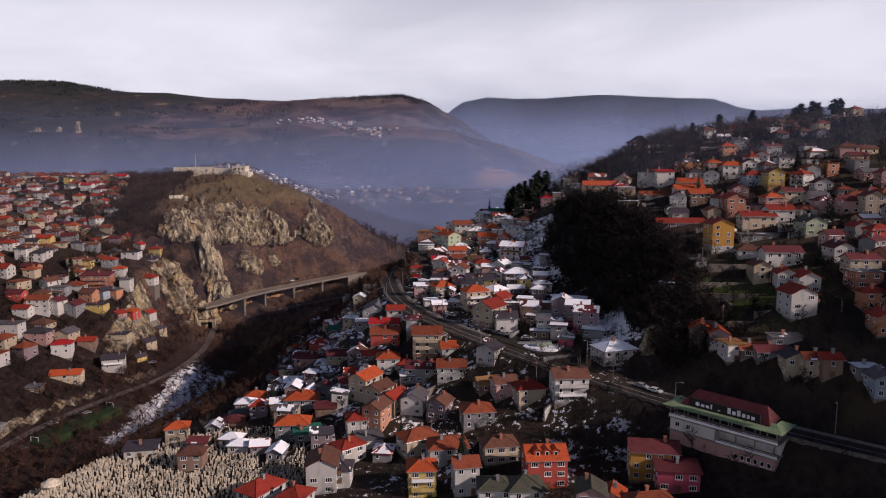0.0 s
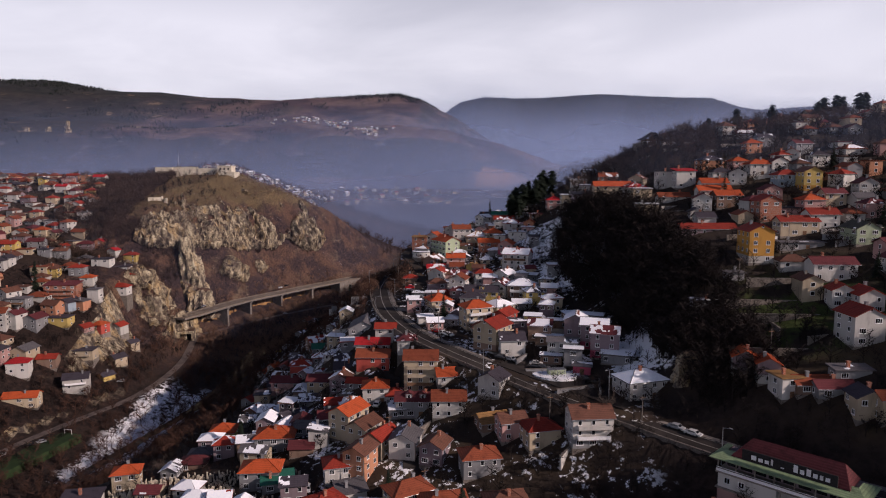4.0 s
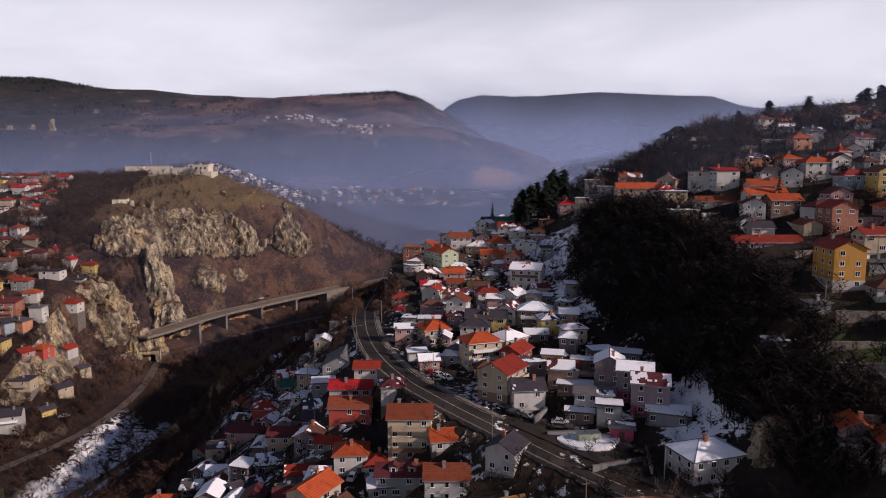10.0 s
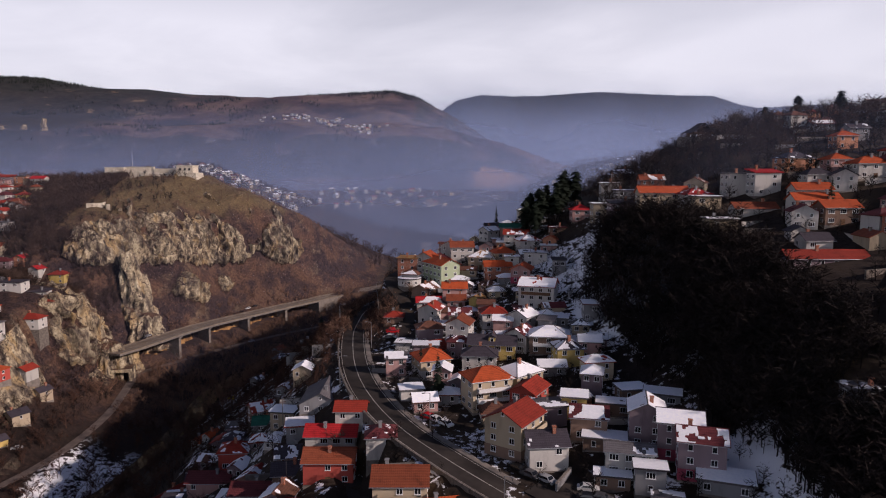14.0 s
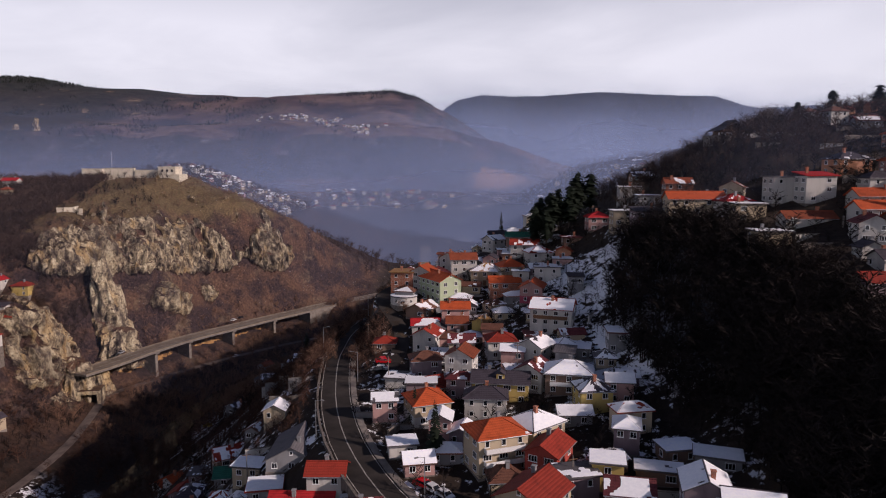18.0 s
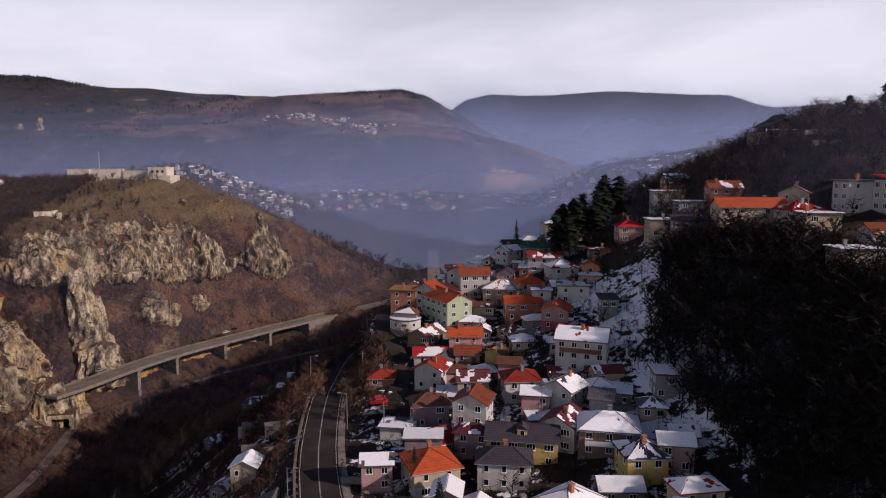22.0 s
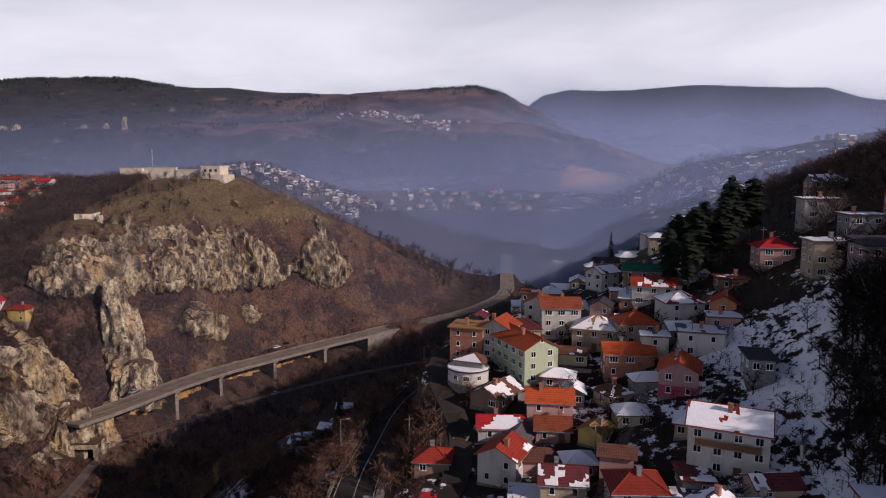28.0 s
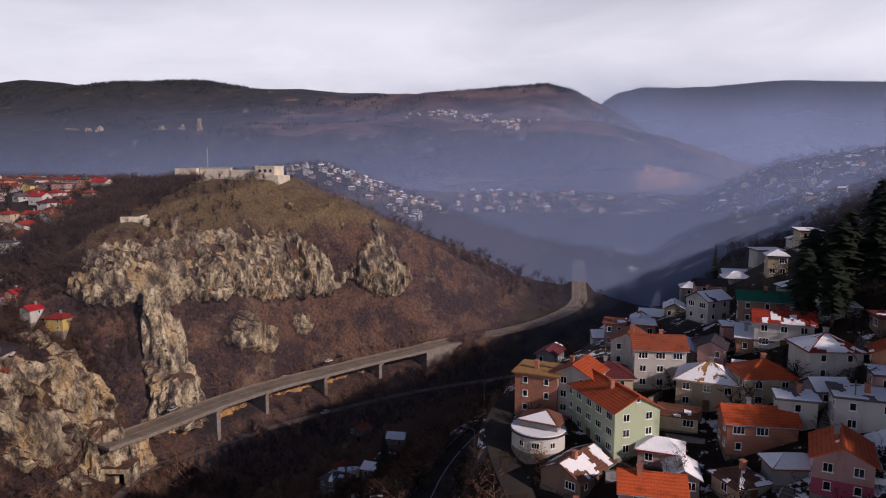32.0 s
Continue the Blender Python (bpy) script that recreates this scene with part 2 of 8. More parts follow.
def land():
    """Winter ground: brown grass, brush, bare limestone where it is steep, and old snow in patches on the shaded spur."""
    m = Mat("winter_ground", 0.95)
    g = m.node("ShaderNodeNewGeometry")
    p = g.outputs["Position"]
    s = m.node("ShaderNodeSeparateXYZ")
    m.link(p, s.inputs[0])
    x, y, z = s.outputs
    n = m.node("ShaderNodeSeparateXYZ")
    m.link(g.outputs["True Normal"], n.inputs[0])
    level = n.outputs["Z"]
    big, mid, fine = m.noise(p, 0.012, 6, 0.6), m.noise(p, 0.07, 7, 0.62), m.noise(p, 0.5, 6, 0.65)
    grass = m.ramp(mid, (0.30, (0.012, 0.009, 0.008)), (0.46, (0.032, 0.022, 0.016)), (0.58, (0.062, 0.042, 0.024)), (0.74, (0.036, 0.034, 0.014)))
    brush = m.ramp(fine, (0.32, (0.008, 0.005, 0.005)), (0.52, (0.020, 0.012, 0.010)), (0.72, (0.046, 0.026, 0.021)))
    c = m.mix(m.span(big, 0.40, 0.60), grass, brush)
    c = m.mix(m.span(fine, 0.35, 0.6, 0.0, 0.45), c, shade((0.06, 0.045, 0.035), 0.6))
    # darker brush tone laid over the left bank for the shade that lies there
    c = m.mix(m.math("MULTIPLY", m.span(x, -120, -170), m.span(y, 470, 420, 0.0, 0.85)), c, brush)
    scrub, tuft = heath(m, p)
    c = m.mix(m.math("MULTIPLY", m.span(x, -52, -64), m.math("MULTIPLY", m.span(x, -250, -225), m.math("MULTIPLY", m.span(y, 380, 440), m.span(z, 12, 34, 0.65, 1.0)))), c, scrub)
    # meadows and heath on the far benches, woods above and below them
    far = m.span(y, 1150, 1500)
    bench = m.ramp(m.noise(p, 0.0055, 8, 0.66), (0.38, (0.026, 0.017, 0.022)), (0.46, (0.075, 0.043, 0.046)), (0.54, (0.155, 0.098, 0.078)), (0.64, (0.055, 0.034, 0.038)))
    wood = m.ramp(m.noise(p, 0.03, 6, 0.7), (0.35, (0.010, 0.014, 0.016)), (0.65, (0.040, 0.038, 0.036)))
    dark_wood = m.span(m.math("ADD", m.math("MULTIPLY", m.noise(p, 0.004, 6, 0.6), 220.0), z), 470, 520)
    steep_far = m.span(level, 0.93, 0.86)
    farc = m.mix(dark_wood, m.mix(m.math("MULTIPLY", steep_far, 0.85), bench, wood), wood)
    ragged = m.math("ADD", x, m.math("MULTIPLY", m.math("SUBTRACT", m.noise(p, 0.006, 6, 0.65), 0.5), 700.0))
    farc = m.mix(m.math("MULTIPLY", m.span(ragged, -820, -1020), 0.9), farc, wood)
    farc = m.mix(m.span(m.noise(p, 0.022, 8, 0.7), 0.45, 0.66, 0.0, 0.55), farc, (0.022, 0.017, 0.020))
    farc = m.mix(m.math("MULTIPLY", m.span(m.noise(p, 0.011, 7, 0.7), 0.60, 0.68), m.math("SUBTRACT", 1.0, steep_far)), farc, (0.20, 0.14, 0.085))
    scar = m.node("ShaderNodeVectorMath")
    scar.operation, scar.inputs[1].default_value = "DISTANCE", (112.0, 1585.0, 98.0)
    m.link(p, scar.inputs[0])
    cut = m.math("ADD", scar.outputs["Value"], m.math("MULTIPLY", m.noise(p, 0.028, 7, 0.7), 190.0))
    farc = m.mix(m.span(cut, 172, 138, 0.0, 0.95), farc, (0.62, 0.36, 0.20))
    pale = m.math("MULTIPLY", m.span(m.noise(p, 0.013, 7, 0.7, (1, 1, 0.35)), 0.60, 0.66), m.math("MULTIPLY", m.span(level, 0.97, 0.90), m.span(z, 330, 240)))
    farc = m.mix(m.math("MULTIPLY", pale, 0.22), farc, (0.40, 0.35, 0.32))
    second = m.span(y, 2950, 3250)
    farc = m.mix(second, farc, wood)
    c = m.mix(far, c, farc)
    # old snow in flecks on the far side valley's slope
    fleck = m.math("MULTIPLY", m.span(m.noise(p, 0.045, 8, 0.7), 0.56, 0.62), m.math("MULTIPLY", m.span(x, -20, 60), m.math("MULTIPLY", m.span(y, 860, 960), m.span(y, 1500, 1350))))
    c = m.mix(fleck, c, (0.72, 0.74, 0.80))
    # limestone on the crags
    stone, seam = limestone(m, p, level)
    crag = m.math("MULTIPLY", m.span(m.math("ADD", level, m.math("MULTIPLY", m.math("SUBTRACT", mid, 0.5), 0.7)), 0.74, 0.60), m.math("MULTIPLY", m.span(x, -160, -185), m.span(y, 482, 472)))
    lawn = m.math("MULTIPLY", m.math("MULTIPLY", m.span(x, 82, 90), m.span(x, 135, 115)), m.math("MULTIPLY", m.span(y, 198, 206), m.span(y, 262, 225)))
    c = m.mix(m.math("MULTIPLY", lawn, m.span(mid, 0.42, 0.54)), c, m.mix(fine, (0.020, 0.034, 0.008), (0.075, 0.095, 0.022)))
    c = m.mix(crag, c, stone)
    # snow that lies in the shade of the right-hand hill
    where = m.math("MULTIPLY", m.span(x, -75, -40), m.span(y, 470, 430))
    where = m.math("MULTIPLY", where, m.span(level, 0.55, 0.80))
    where = m.math("MULTIPLY", where, m.span(m.math("SUBTRACT", x, m.math("MULTIPLY", m.math("SUBTRACT", y, 300.0), 0.12)), 71, 57))
    bank = m.math("MULTIPLY", m.math("MULTIPLY", m.span(x, -160, -152), m.span(x, -122, -132)), m.math("MULTIPLY", m.span(y, 270, 290), m.span(y, 395, 375)))
    where = m.math("MAXIMUM", where, bank)
    lie = m.math("ADD", m.math("MULTIPLY", fine, 0.55), m.math("MULTIPLY", mid, 0.55))
    edge = m.math("MULTIPLY", m.span(x, 22, 42), m.math("MULTIPLY", m.span(y, 285, 310), m.span(y, 395, 368, -0.7, 1.0)))
    terrace = m.math("SUBTRACT", m.noise(p, 0.5, 5, 0.6, (0.14, 0.14, 0.6)), 0.5)
    lie = m.math("ADD", m.math("ADD", m.math("SUBTRACT", lie, 0.05), m.math("MULTIPLY", edge, 0.09)), m.math("MULTIPLY", terrace, 0.26))
    lower = m.math("MULTIPLY", m.math("MULTIPLY", m.span(x, -92, -84), m.span(x, -50, -58)), m.math("MULTIPLY", m.span(y, 316, 326), m.span(y, 392, 376)))
    bank_above = m.math("MULTIPLY", m.math("MULTIPLY", m.span(x, 50, 55), m.span(x, 70, 64)), m.math("MULTIPLY", m.span(y, 214, 220), m.span(y, 252, 244)))
    bank = m.math("MAXIMUM", bank, bank_above)
    lower = m.math("MAXIMUM", lower, bank)
    lower = m.math("MAXIMUM", lower, m.math("MULTIPLY", m.math("MULTIPLY", m.span(x, -118, -112), m.span(x, -90, -98)), m.math("MULTIPLY", m.span(y, 405, 415), m.span(y, 462, 450))))
    where = m.math("MAXIMUM", where, lower)
    lie = m.math("ADD", lie, m.math("ADD", m.math("MULTIPLY", lower, 0.035), m.math("MULTIPLY", bank, 0.07)))
    white = m.math("MULTIPLY", m.span(lie, 0.545, 0.585), where)
    c = m.mix(white, c, (0.90, 0.91, 0.94))
    return m.colour(c).bump(m.math("ADD", fine, m.math("MULTIPLY", seam, crag)), 0.6, 0.7).m


ASPHALT, ROCK, LAND, HILLSIDE = asphalt(), rock(), land(), hill()
MUD = plain("muddy_road", (0.075, 0.058, 0.05), (0.15, 0.12, 0.105), 0.3)
TAN = plain("worn_tan_roadway", (0.13, 0.10, 0.075), (0.24, 0.195, 0.145), 0.15)
OCHRE = plain("ochre_rock", (0.13, 0.065, 0.025), (0.55, 0.32, 0.12), 0.35, 0.9, 0, 0.9)
WATER = Mat("river_water", 0.12).colour((0.020, 0.026, 0.022)).m
LINE = plain("road_paint", (0.16, 0.15, 0.14), (0.48, 0.46, 0.42), 0.6)
TURF = plain("sports_turf", (0.012, 0.026, 0.008), (0.028, 0.048, 0.016), 0.4)


# ---- landform ----
def vnoise(x, y, size, seed):
    """Smooth value noise, -1 to 1."""
    r = np.random.RandomState(seed).rand(256, 256) * 2 - 1
    u, v = np.asarray(x, float) / size, np.asarray(y, float) / size
    i, j = np.floor(u).astype(int), np.floor(v).astype(int)
    a, b = u - i, v - j
    a, b = a * a * (3 - 2 * a), b * b * (3 - 2 * b)
    g = lambda p, q: r[p % 256, q % 256]
    return (g(i, j) * (1 - a) + g(i + 1, j) * a) * (1 - b) + (g(i, j + 1) * (1 - a) + g(i + 1, j + 1) * a) * b


def fbm(x, y, size, seed, octaves=4):
    return sum(vnoise(x, y, size / 2 ** k, seed + k) / 2 ** k for k in range(octaves)) / 1.6


def smooth(a, b, v):
    u = np.clip((np.asarray(v, float) - a) / (b - a), 0, 1)
    return u * u * (3 - 2 * u)


LINES = []


def landline(*knots):
    """A line of the landform that runs up the valley: knots of (y, x, z)."""
    LINES.append(np.array(knots, float))


# from the left plateau across the river and the town's spur to the right hill
landline((-400, -1300, 135), (1000, -1300, 140))
landline((-400, -470, 115), (300, -440, 112), (500, -440, 113), (700, -430, 117), (860, -440, 117), (1000, -460, 116))
landline((-400, -300, 60), (250, -290, 62), (350, -285, 68), (450, -290, 80), (550, -305, 97), (632, -285, 118), (660, -285, 117), (750, -260, 108), (840, -280, 116), (930, -300, 131), (1000, -305, 130))
landline((-400, -215, 32), (250, -216, 26), (330, -212, 28), (380, -214, 50), (450, -222, 71), (480, -232, 64), (500, -230, 84), (515, -228, 95), (545, -227, 105), (600, -215, 117),
         (632, -200, 124), (660, -190, 123), (690, -185, 110), (760, -140, 72), (840, -175, 78), (930, -186, 91), (1000, -186, 88))
landline((-400, -208, 22), (250, -206, 22), (340, -196, 23), (380, -194, 42), (420, -197, 62), (455, -196, 66), (474, -206, 52), (488, -212, 54), (505, -208, 88), (545, -203, 96),
         (600, -175, 100), (640, -141, 103), (670, -114, 87), (700, -92, 69), (740, -66, 42), (800, -54, 32), (880, -80, 40), (1000, -95, 46))
landline((-400, -204, 20), (264, -202, 19), (340, -190, 20), (380, -184, 26), (420, -185, 26), (455, -184, 30), (474, -196, 38), (488, -200, 42), (505, -197, 64), (545, -190, 64),
         (600, -160, 60), (640, -127, 56), (670, -100, 48), (700, -80, 40), (740, -58, 34), (800, -46, 31), (1000, -50, 31))
landline((-400, -200, 17), (264, -198, 17), (330, -184, 18), (360, -169, 18), (412, -170, 18), (455, -178, 18), (470, -184, 20), (488, -189, 21), (505, -183, 21), (530, -177, 21), (550, -167, 21), (576, -154, 22),
         (600, -138, 23), (632, -114, 25), (660, -87, 27), (677, -72, 28), (704, -46, 28), (760, -26, 28), (1000, -26, 29))
landline((-400, -190, 13), (264, -187, 13), (296, -183, 13), (327, -172, 13), (355, -157, 13), (412, -157, 13), (460, -168, 15), (482, -160, 13.5), (505, -150, 13),
         (554, -126, 13), (594, -86, 14), (615, -56, 14), (660, -18, 15), (760, 5, 18), (1000, 15, 22))
landline((-400, -165, 7), (264, -163, 7), (330, -148, 7), (360, -138, 7), (412, -136, 7), (470, -138, 7), (550, -112, 8), (600, -72, 9), (660, -8, 10), (760, 25, 12), (1000, 45, 14))
landline((-400, -150, 7), (264, -148, 7), (330, -132, 7), (360, -124, 7), (412, -118, 7), (470, -118, 7), (550, -94, 8), (600, -52, 9), (660, 8, 10), (760, 42, 12), (1000, 62, 14))
landline((-400, -128, 34), (170, -124, 38), (215, -110, 35), (250, -92, 31), (300, -96, 24), (330, -94, 24), (400, -96, 22), (480, -98, 20), (550, -66, 20), (620, -20, 24), (760, 80, 40), (1000, 100, 40))
landline((-400, -45, 42), (180, -45, 42), (220, -50, 45), (260, -48, 47), (300, -55, 49), (340, -58, 52), (380, -62, 50), (425, -64, 45), (480, -50, 38), (550, -25, 40), (650, 45, 55), (1000, 140, 70))
landline((-400, 60, 44), (100, 68, 46), (150, 65, 50), (165, 54, 50), (175, 38, 50), (190, 26, 53), (210, 8, 56), (230, -10, 58), (250, -24, 60), (300, -46, 61), (340, -50, 62), (380, -51, 60),
         (425, -48, 57), (480, -18, 56), (550, 12, 58), (650, 72, 66), (1000, 160, 70))
landline((-400, 240, 60), (115, 134, 62), (137, 109, 63), (157, 85, 63), (171, 70, 63), (188, 54, 63), (201, 41, 64), (216, 25, 65), (230, 11, 67), (247, -5, 69), (267, -19, 70), (299, -31, 71),
         (345, -38, 71), (370, -39, 69.5), (399, -40.5, 67), (425, -36, 66), (455, -22, 65.5), (485, -1, 65.5), (520, 24, 67), (600, 54, 70), (650, 85, 72), (1000, 175, 75))
landline((-400, 254, 60), (115, 148, 62), (137, 123, 63), (157, 98, 63), (171, 83, 63), (188, 67, 63), (201, 53, 64), (216, 38, 65), (230, 24, 67), (247, 8, 69), (267, -6, 70), (299, -18, 71),
         (345, -26, 71), (370, -27, 69.5), (399, -28.5, 67), (425, -24, 66), (455, -10, 65.5), (485, 11, 65.5), (520, 36, 67), (600, 66, 70), (650, 98, 72), (1000, 188, 75))
# the bank above the road and the first terrace of the town
landline((-400, 258, 61), (115, 151, 63), (150, 110, 64), (190, 68, 63.8), (215, 41, 65.2), (250, 14, 69.3), (300, -12, 71.8), (330, -19, 72.8), (345, -20, 73.5), (360, -20.5, 77), (372, -22, 81.5), (382, -23.5, 83.5),
         (400, -23, 84.5), (420, -16, 85.5), (440, -3, 87), (470, 16, 89), (500, 36, 91), (540, 56, 91), (650, 104, 90), (1000, 192, 80))
landline((-400, 264, 61.5), (115, 155, 63.5), (150, 113, 65), (190, 69.5, 64.6), (215, 46, 65.6), (250, 30, 70.6), (300, 14, 74), (340, 14, 78), (360, 15, 82), (380, 16, 86), (400, 16, 90), (430, 18, 95), (470, 33, 98), (500, 49, 99),
         (540, 67, 98), (650, 113, 95), (1000, 197, 85))
landline((-400, 270, 62), (115, 160, 64), (150, 116, 66), (190, 72, 66), (215, 54, 66), (250, 56, 72), (300, 50, 78), (340, 46, 88), (370, 46, 95), (390, 46, 101), (430, 42, 106), (480, 52, 108), (560, 84, 102), (650, 125, 98), (1000, 205, 90))
landline((-400, 300, 72), (100, 175, 70), (150, 130, 71), (190, 78, 74), (210, 80, 79), (225, 82, 85), (240, 84, 92), (255, 86, 97), (300, 88, 105), (340, 74, 108), (356, 70, 110), (390, 64, 110), (410, 64, 111),
         (480, 84, 120), (560, 125, 122), (1000, 280, 115))
landline((-400, 350, 90), (100, 220, 84), (190, 128, 87), (225, 122, 93), (250, 128, 101), (300, 134, 114), (340, 124, 124), (400, 118, 137), (433, 122, 145), (480, 152, 150), (560, 200, 152), (1000, 350, 150))
# near ends of these two lines raised out of view to shade the right hill
landline((-400, 450, 230), (60, 330, 205), (130, 300, 190), (200, 270, 140), (250, 240, 125), (312, 225, 134), (400, 205, 148), (450, 205, 155), (500, 270, 163), (644, 290, 170), (1000, 520, 190))
landline((-400, 800, 330), (500, 560, 196), (1000, 820, 225))
landline((-400, 1600, 260), (1000, 1600, 280))


def lofted(x, y):
    """Heights of the near valley on the grid lines x and y, as an array [y, x]."""
    out = np.empty((len(y), len(x)))
    for j, yy in enumerate(y):
        xs = [np.interp(yy, k[:, 0], k[:, 1]) for k in LINES]
        zs = [np.interp(yy, k[:, 0], k[:, 2]) for k in LINES]
        warp = (fbm(x, x * 0 + yy, 40, 41, 3) * 8 + fbm(x, x * 0 + yy, 11, 45, 3) * 3.2) * smooth(395, 425, yy) * (1 - smooth(690, 760, yy)) * smooth(-300, -262, x) * (1 - smooth(-150, -70, x))
        out[j] = np.interp(x + warp, np.maximum.accumulate(np.array(xs) + np.arange(len(xs)) * 1e-3), zs)
    return out


FIRST_CREST = ((-2900, 240), (-2400, 285), (-2100, 385), (-2037, 423), (-1960, 459), (-1897, 467), (-1500, 463), (-1400, 446), (-1268, 421), (-1119, 422), (-950, 410), (-759, 396), (-610, 391), (-482, 404), (-312, 412), (-185, 412),
               (-100, 391), (12, 358), (110, 318), (210, 262), (330, 190), (470, 110), (640, 60))
SECOND_CREST = ((-4800, 560), (-3700, 690), (-3346, 658), (-3156, 600), (-2700, 430), (-2000, 300), (-400, 300), (-60, 420), (18, 478), (73, 513), (203, 540), (365, 531), (559, 531), (882, 560), (1109, 543), (1336, 534), (1530, 528),
                (1662, 487), (1776, 465), (2244, 487), (2700, 470))


def distant(x, y):
    """The valley beyond the town, the first mountain with its benches and rim, and the second one behind it."""
    z = 40 + 45 * smooth(1080, 1500, y) + 8 * fbm(x, y, 260, 18) * smooth(900, 1100, y)
    crest = np.interp(x, *np.array(FIRST_CREST).T)
    edge = 1500 + 70 * fbm(x, y, 500, 11)
    ends = np.clip((crest - 60) / 330, 0, 1)
    rise = smooth(edge, edge + 350, y) * 138 + smooth(1720, 2650, y) * (crest - 233)
    z = z + rise * ends + (20 * fbm(x, y, 300, 12) + 9 * fbm(x, y, 90, 22)) * smooth(1480, 1700, y) * (1 - smooth(2350, 2600, y)) + 5 * fbm(x, y, 120, 19) * smooth(2400, 2600, y)
    z = z - 300 * smooth(2750, 3200, y) * ends
    spur = (x - 30) * 0.52 - np.maximum(x - 210, 0) * 0.36 + 10 * fbm(x, y, 160, 13)
    spur = np.clip(spur, 0, 190) * np.exp(-((y - 1140 - 0.1 * x) / 230) ** 2)
    z = np.maximum(z, 44 + spur)
    return np.maximum(z, np.interp(x, *np.array(SECOND_CREST).T) * (1 + 0.012 * fbm(x, y, 300, 14)) * smooth(3150, 4000, y))


def blurred(z, n):
    for _ in range(n):
        p = np.pad(z, 1, mode="edge")
        z = (p[1:-1, :-2] + p[1:-1, 2:] + p[:-2, 1:-1] + p[2:, 1:-1] + 2 * z) / 6
    return z


def densified(line, step=2.0):
    line, out = np.array(line, float), []
    for a, b in zip(line[:-1], line[1:]):
        n = max(1, int(np.linalg.norm((b - a)[:2]) / step))
        out += [a + (b - a) * i / n for i in range(n)]
    return np.array(out + [line[-1]])


def curved(line, rounds=2):
    """Chaikin's corner cutting, which keeps the ends."""
    line = np.array(line, float)
    for _ in range(rounds):
        mids = np.stack([line[:-1] * 0.75 + line[1:] * 0.25, line[:-1] * 0.25 + line[1:] * 0.75], 1).reshape(-1, line.shape[1])
        line = np.concatenate([line[:1], mids, line[-1:]])
    return line


MAIN_ROAD = curved([(200, 80, 62), (141, 115, 62), (116, 137, 63), (91, 157, 63), (76, 171, 63), (60, 188, 63), (47, 201, 64), (31, 216, 65), (17, 230, 67), (1, 247, 69),
                    (-13, 267, 70), (-25, 299, 71), (-32, 345, 71), (-33, 370, 69.5), (-34.5, 399, 67), (-30, 425, 66), (-16, 455, 65.5), (5, 485, 65.5), (30, 520, 67), (60, 600, 70)])
LOW_ROAD = curved([(-187, 180, 13), (-187, 264, 13), (-183, 296, 13), (-172, 327, 13), (-157, 362, 13), (-156, 412, 14), (-165, 452, 15.5), (-171, 474, 15.5), (-168, 486, 14.5), (-149, 522, 14),
                   (-130, 549, 14), (-107, 577, 14), (-84, 599, 14), (-56, 618, 14.5), (-20, 650, 15), (10, 720, 18)])
VIADUCT = curved([(-177, 460, 31.2), (-171, 478, 30.5), (-164, 511, 29.2), (-155, 538, 28.4), (-138, 567, 28.0), (-118.3, 596, 28.2), (-100, 617, 28.9), (-91, 632, 29), (-63, 663, 29), (-44, 688, 29), (-27, 725, 29), (-16, 766, 29.2),
                  (-18.2, 822, 30.5), (-20.5, 880, 34), (-22, 935, 38)], 1)
TOWN_STREET = curved([(-6, 168, 43), (-9, 200, 49), (-11, 225, 54), (-17, 250, 58), (-24, 268, 61)])
UPPER_STREET = curved([(-16, 328, 72.8), (-12, 346, 75), (-13, 360, 78.5), (-19, 372, 82), (-21.5, 382, 84), (-20, 392, 85), (-11, 402, 87), (6, 414, 91), (30, 436, 97)])

JUNCTION = np.array([(52, 208, 65.2), (42, 219, 65.6), (30, 231, 66.6), (20, 240, 68.0)], float)


def laid(z, gx, gy, line, half, blend):
    """Levels the ground along a road."""
    pts = densified(line, 3)
    box = (gx > pts[:, 0].min() - half - blend) & (gx < pts[:, 0].max() + half + blend) & (gy > pts[:, 1].min() - half - blend) & (gy < pts[:, 1].max() + half + blend)
    px, py = gx[box], gy[box]
    best, at = np.full(px.shape, 1e9), np.zeros(px.shape)
    for x, y, h in pts:
        d = (px - x) ** 2 + (py - y) ** 2
        near = d < best
        best[near], at[near] = d[near], h
    w = 1 - smooth(half, half + blend, np.sqrt(best))
    z[box] = z[box] * w * 0 + z[box] * (1 - w) + (at - 0.12) * w
    return z


def axis(lo, a, b, hi, step, grow):
    mid = list(np.arange(a, b + 0.1, step))
    left, right, s, t = [], [], step, step
    v = a
    while v > lo:
        s = min(s * grow, 70)
        v -= s
        left.append(v)
    v = b
    while v < hi:
        t = min(t * grow, 70)
        v += t
        right.append(v)
    return np.array(left[::-1] + mid + right)


GX = axis(-4800, -345, 300, 2700, 3.0, 1.10)
GY = axis(-350, 120, 760, 4300, 3.0, 1.08)
MX, MY = np.meshgrid(GX, GY)
near = lofted(GX, GY)
rough = smooth(400, 430, MY) * (1 - smooth(680, 740, MY)) * smooth(-290, -250, MX) * (1 - smooth(-110, -60, MX))
near = blurred(near, 6) * (1 - rough) + blurred(near, 2) * rough
far_w = smooth(960, 1240, MY)
GZ = near * (1 - far_w) + distant(MX, MY) * far_w
GZ += (fbm(MX, MY, 60, 21) * 1.6 + fbm(MX, MY, 14, 25, 3) * 0.5) * smooth(20, 30, GZ)
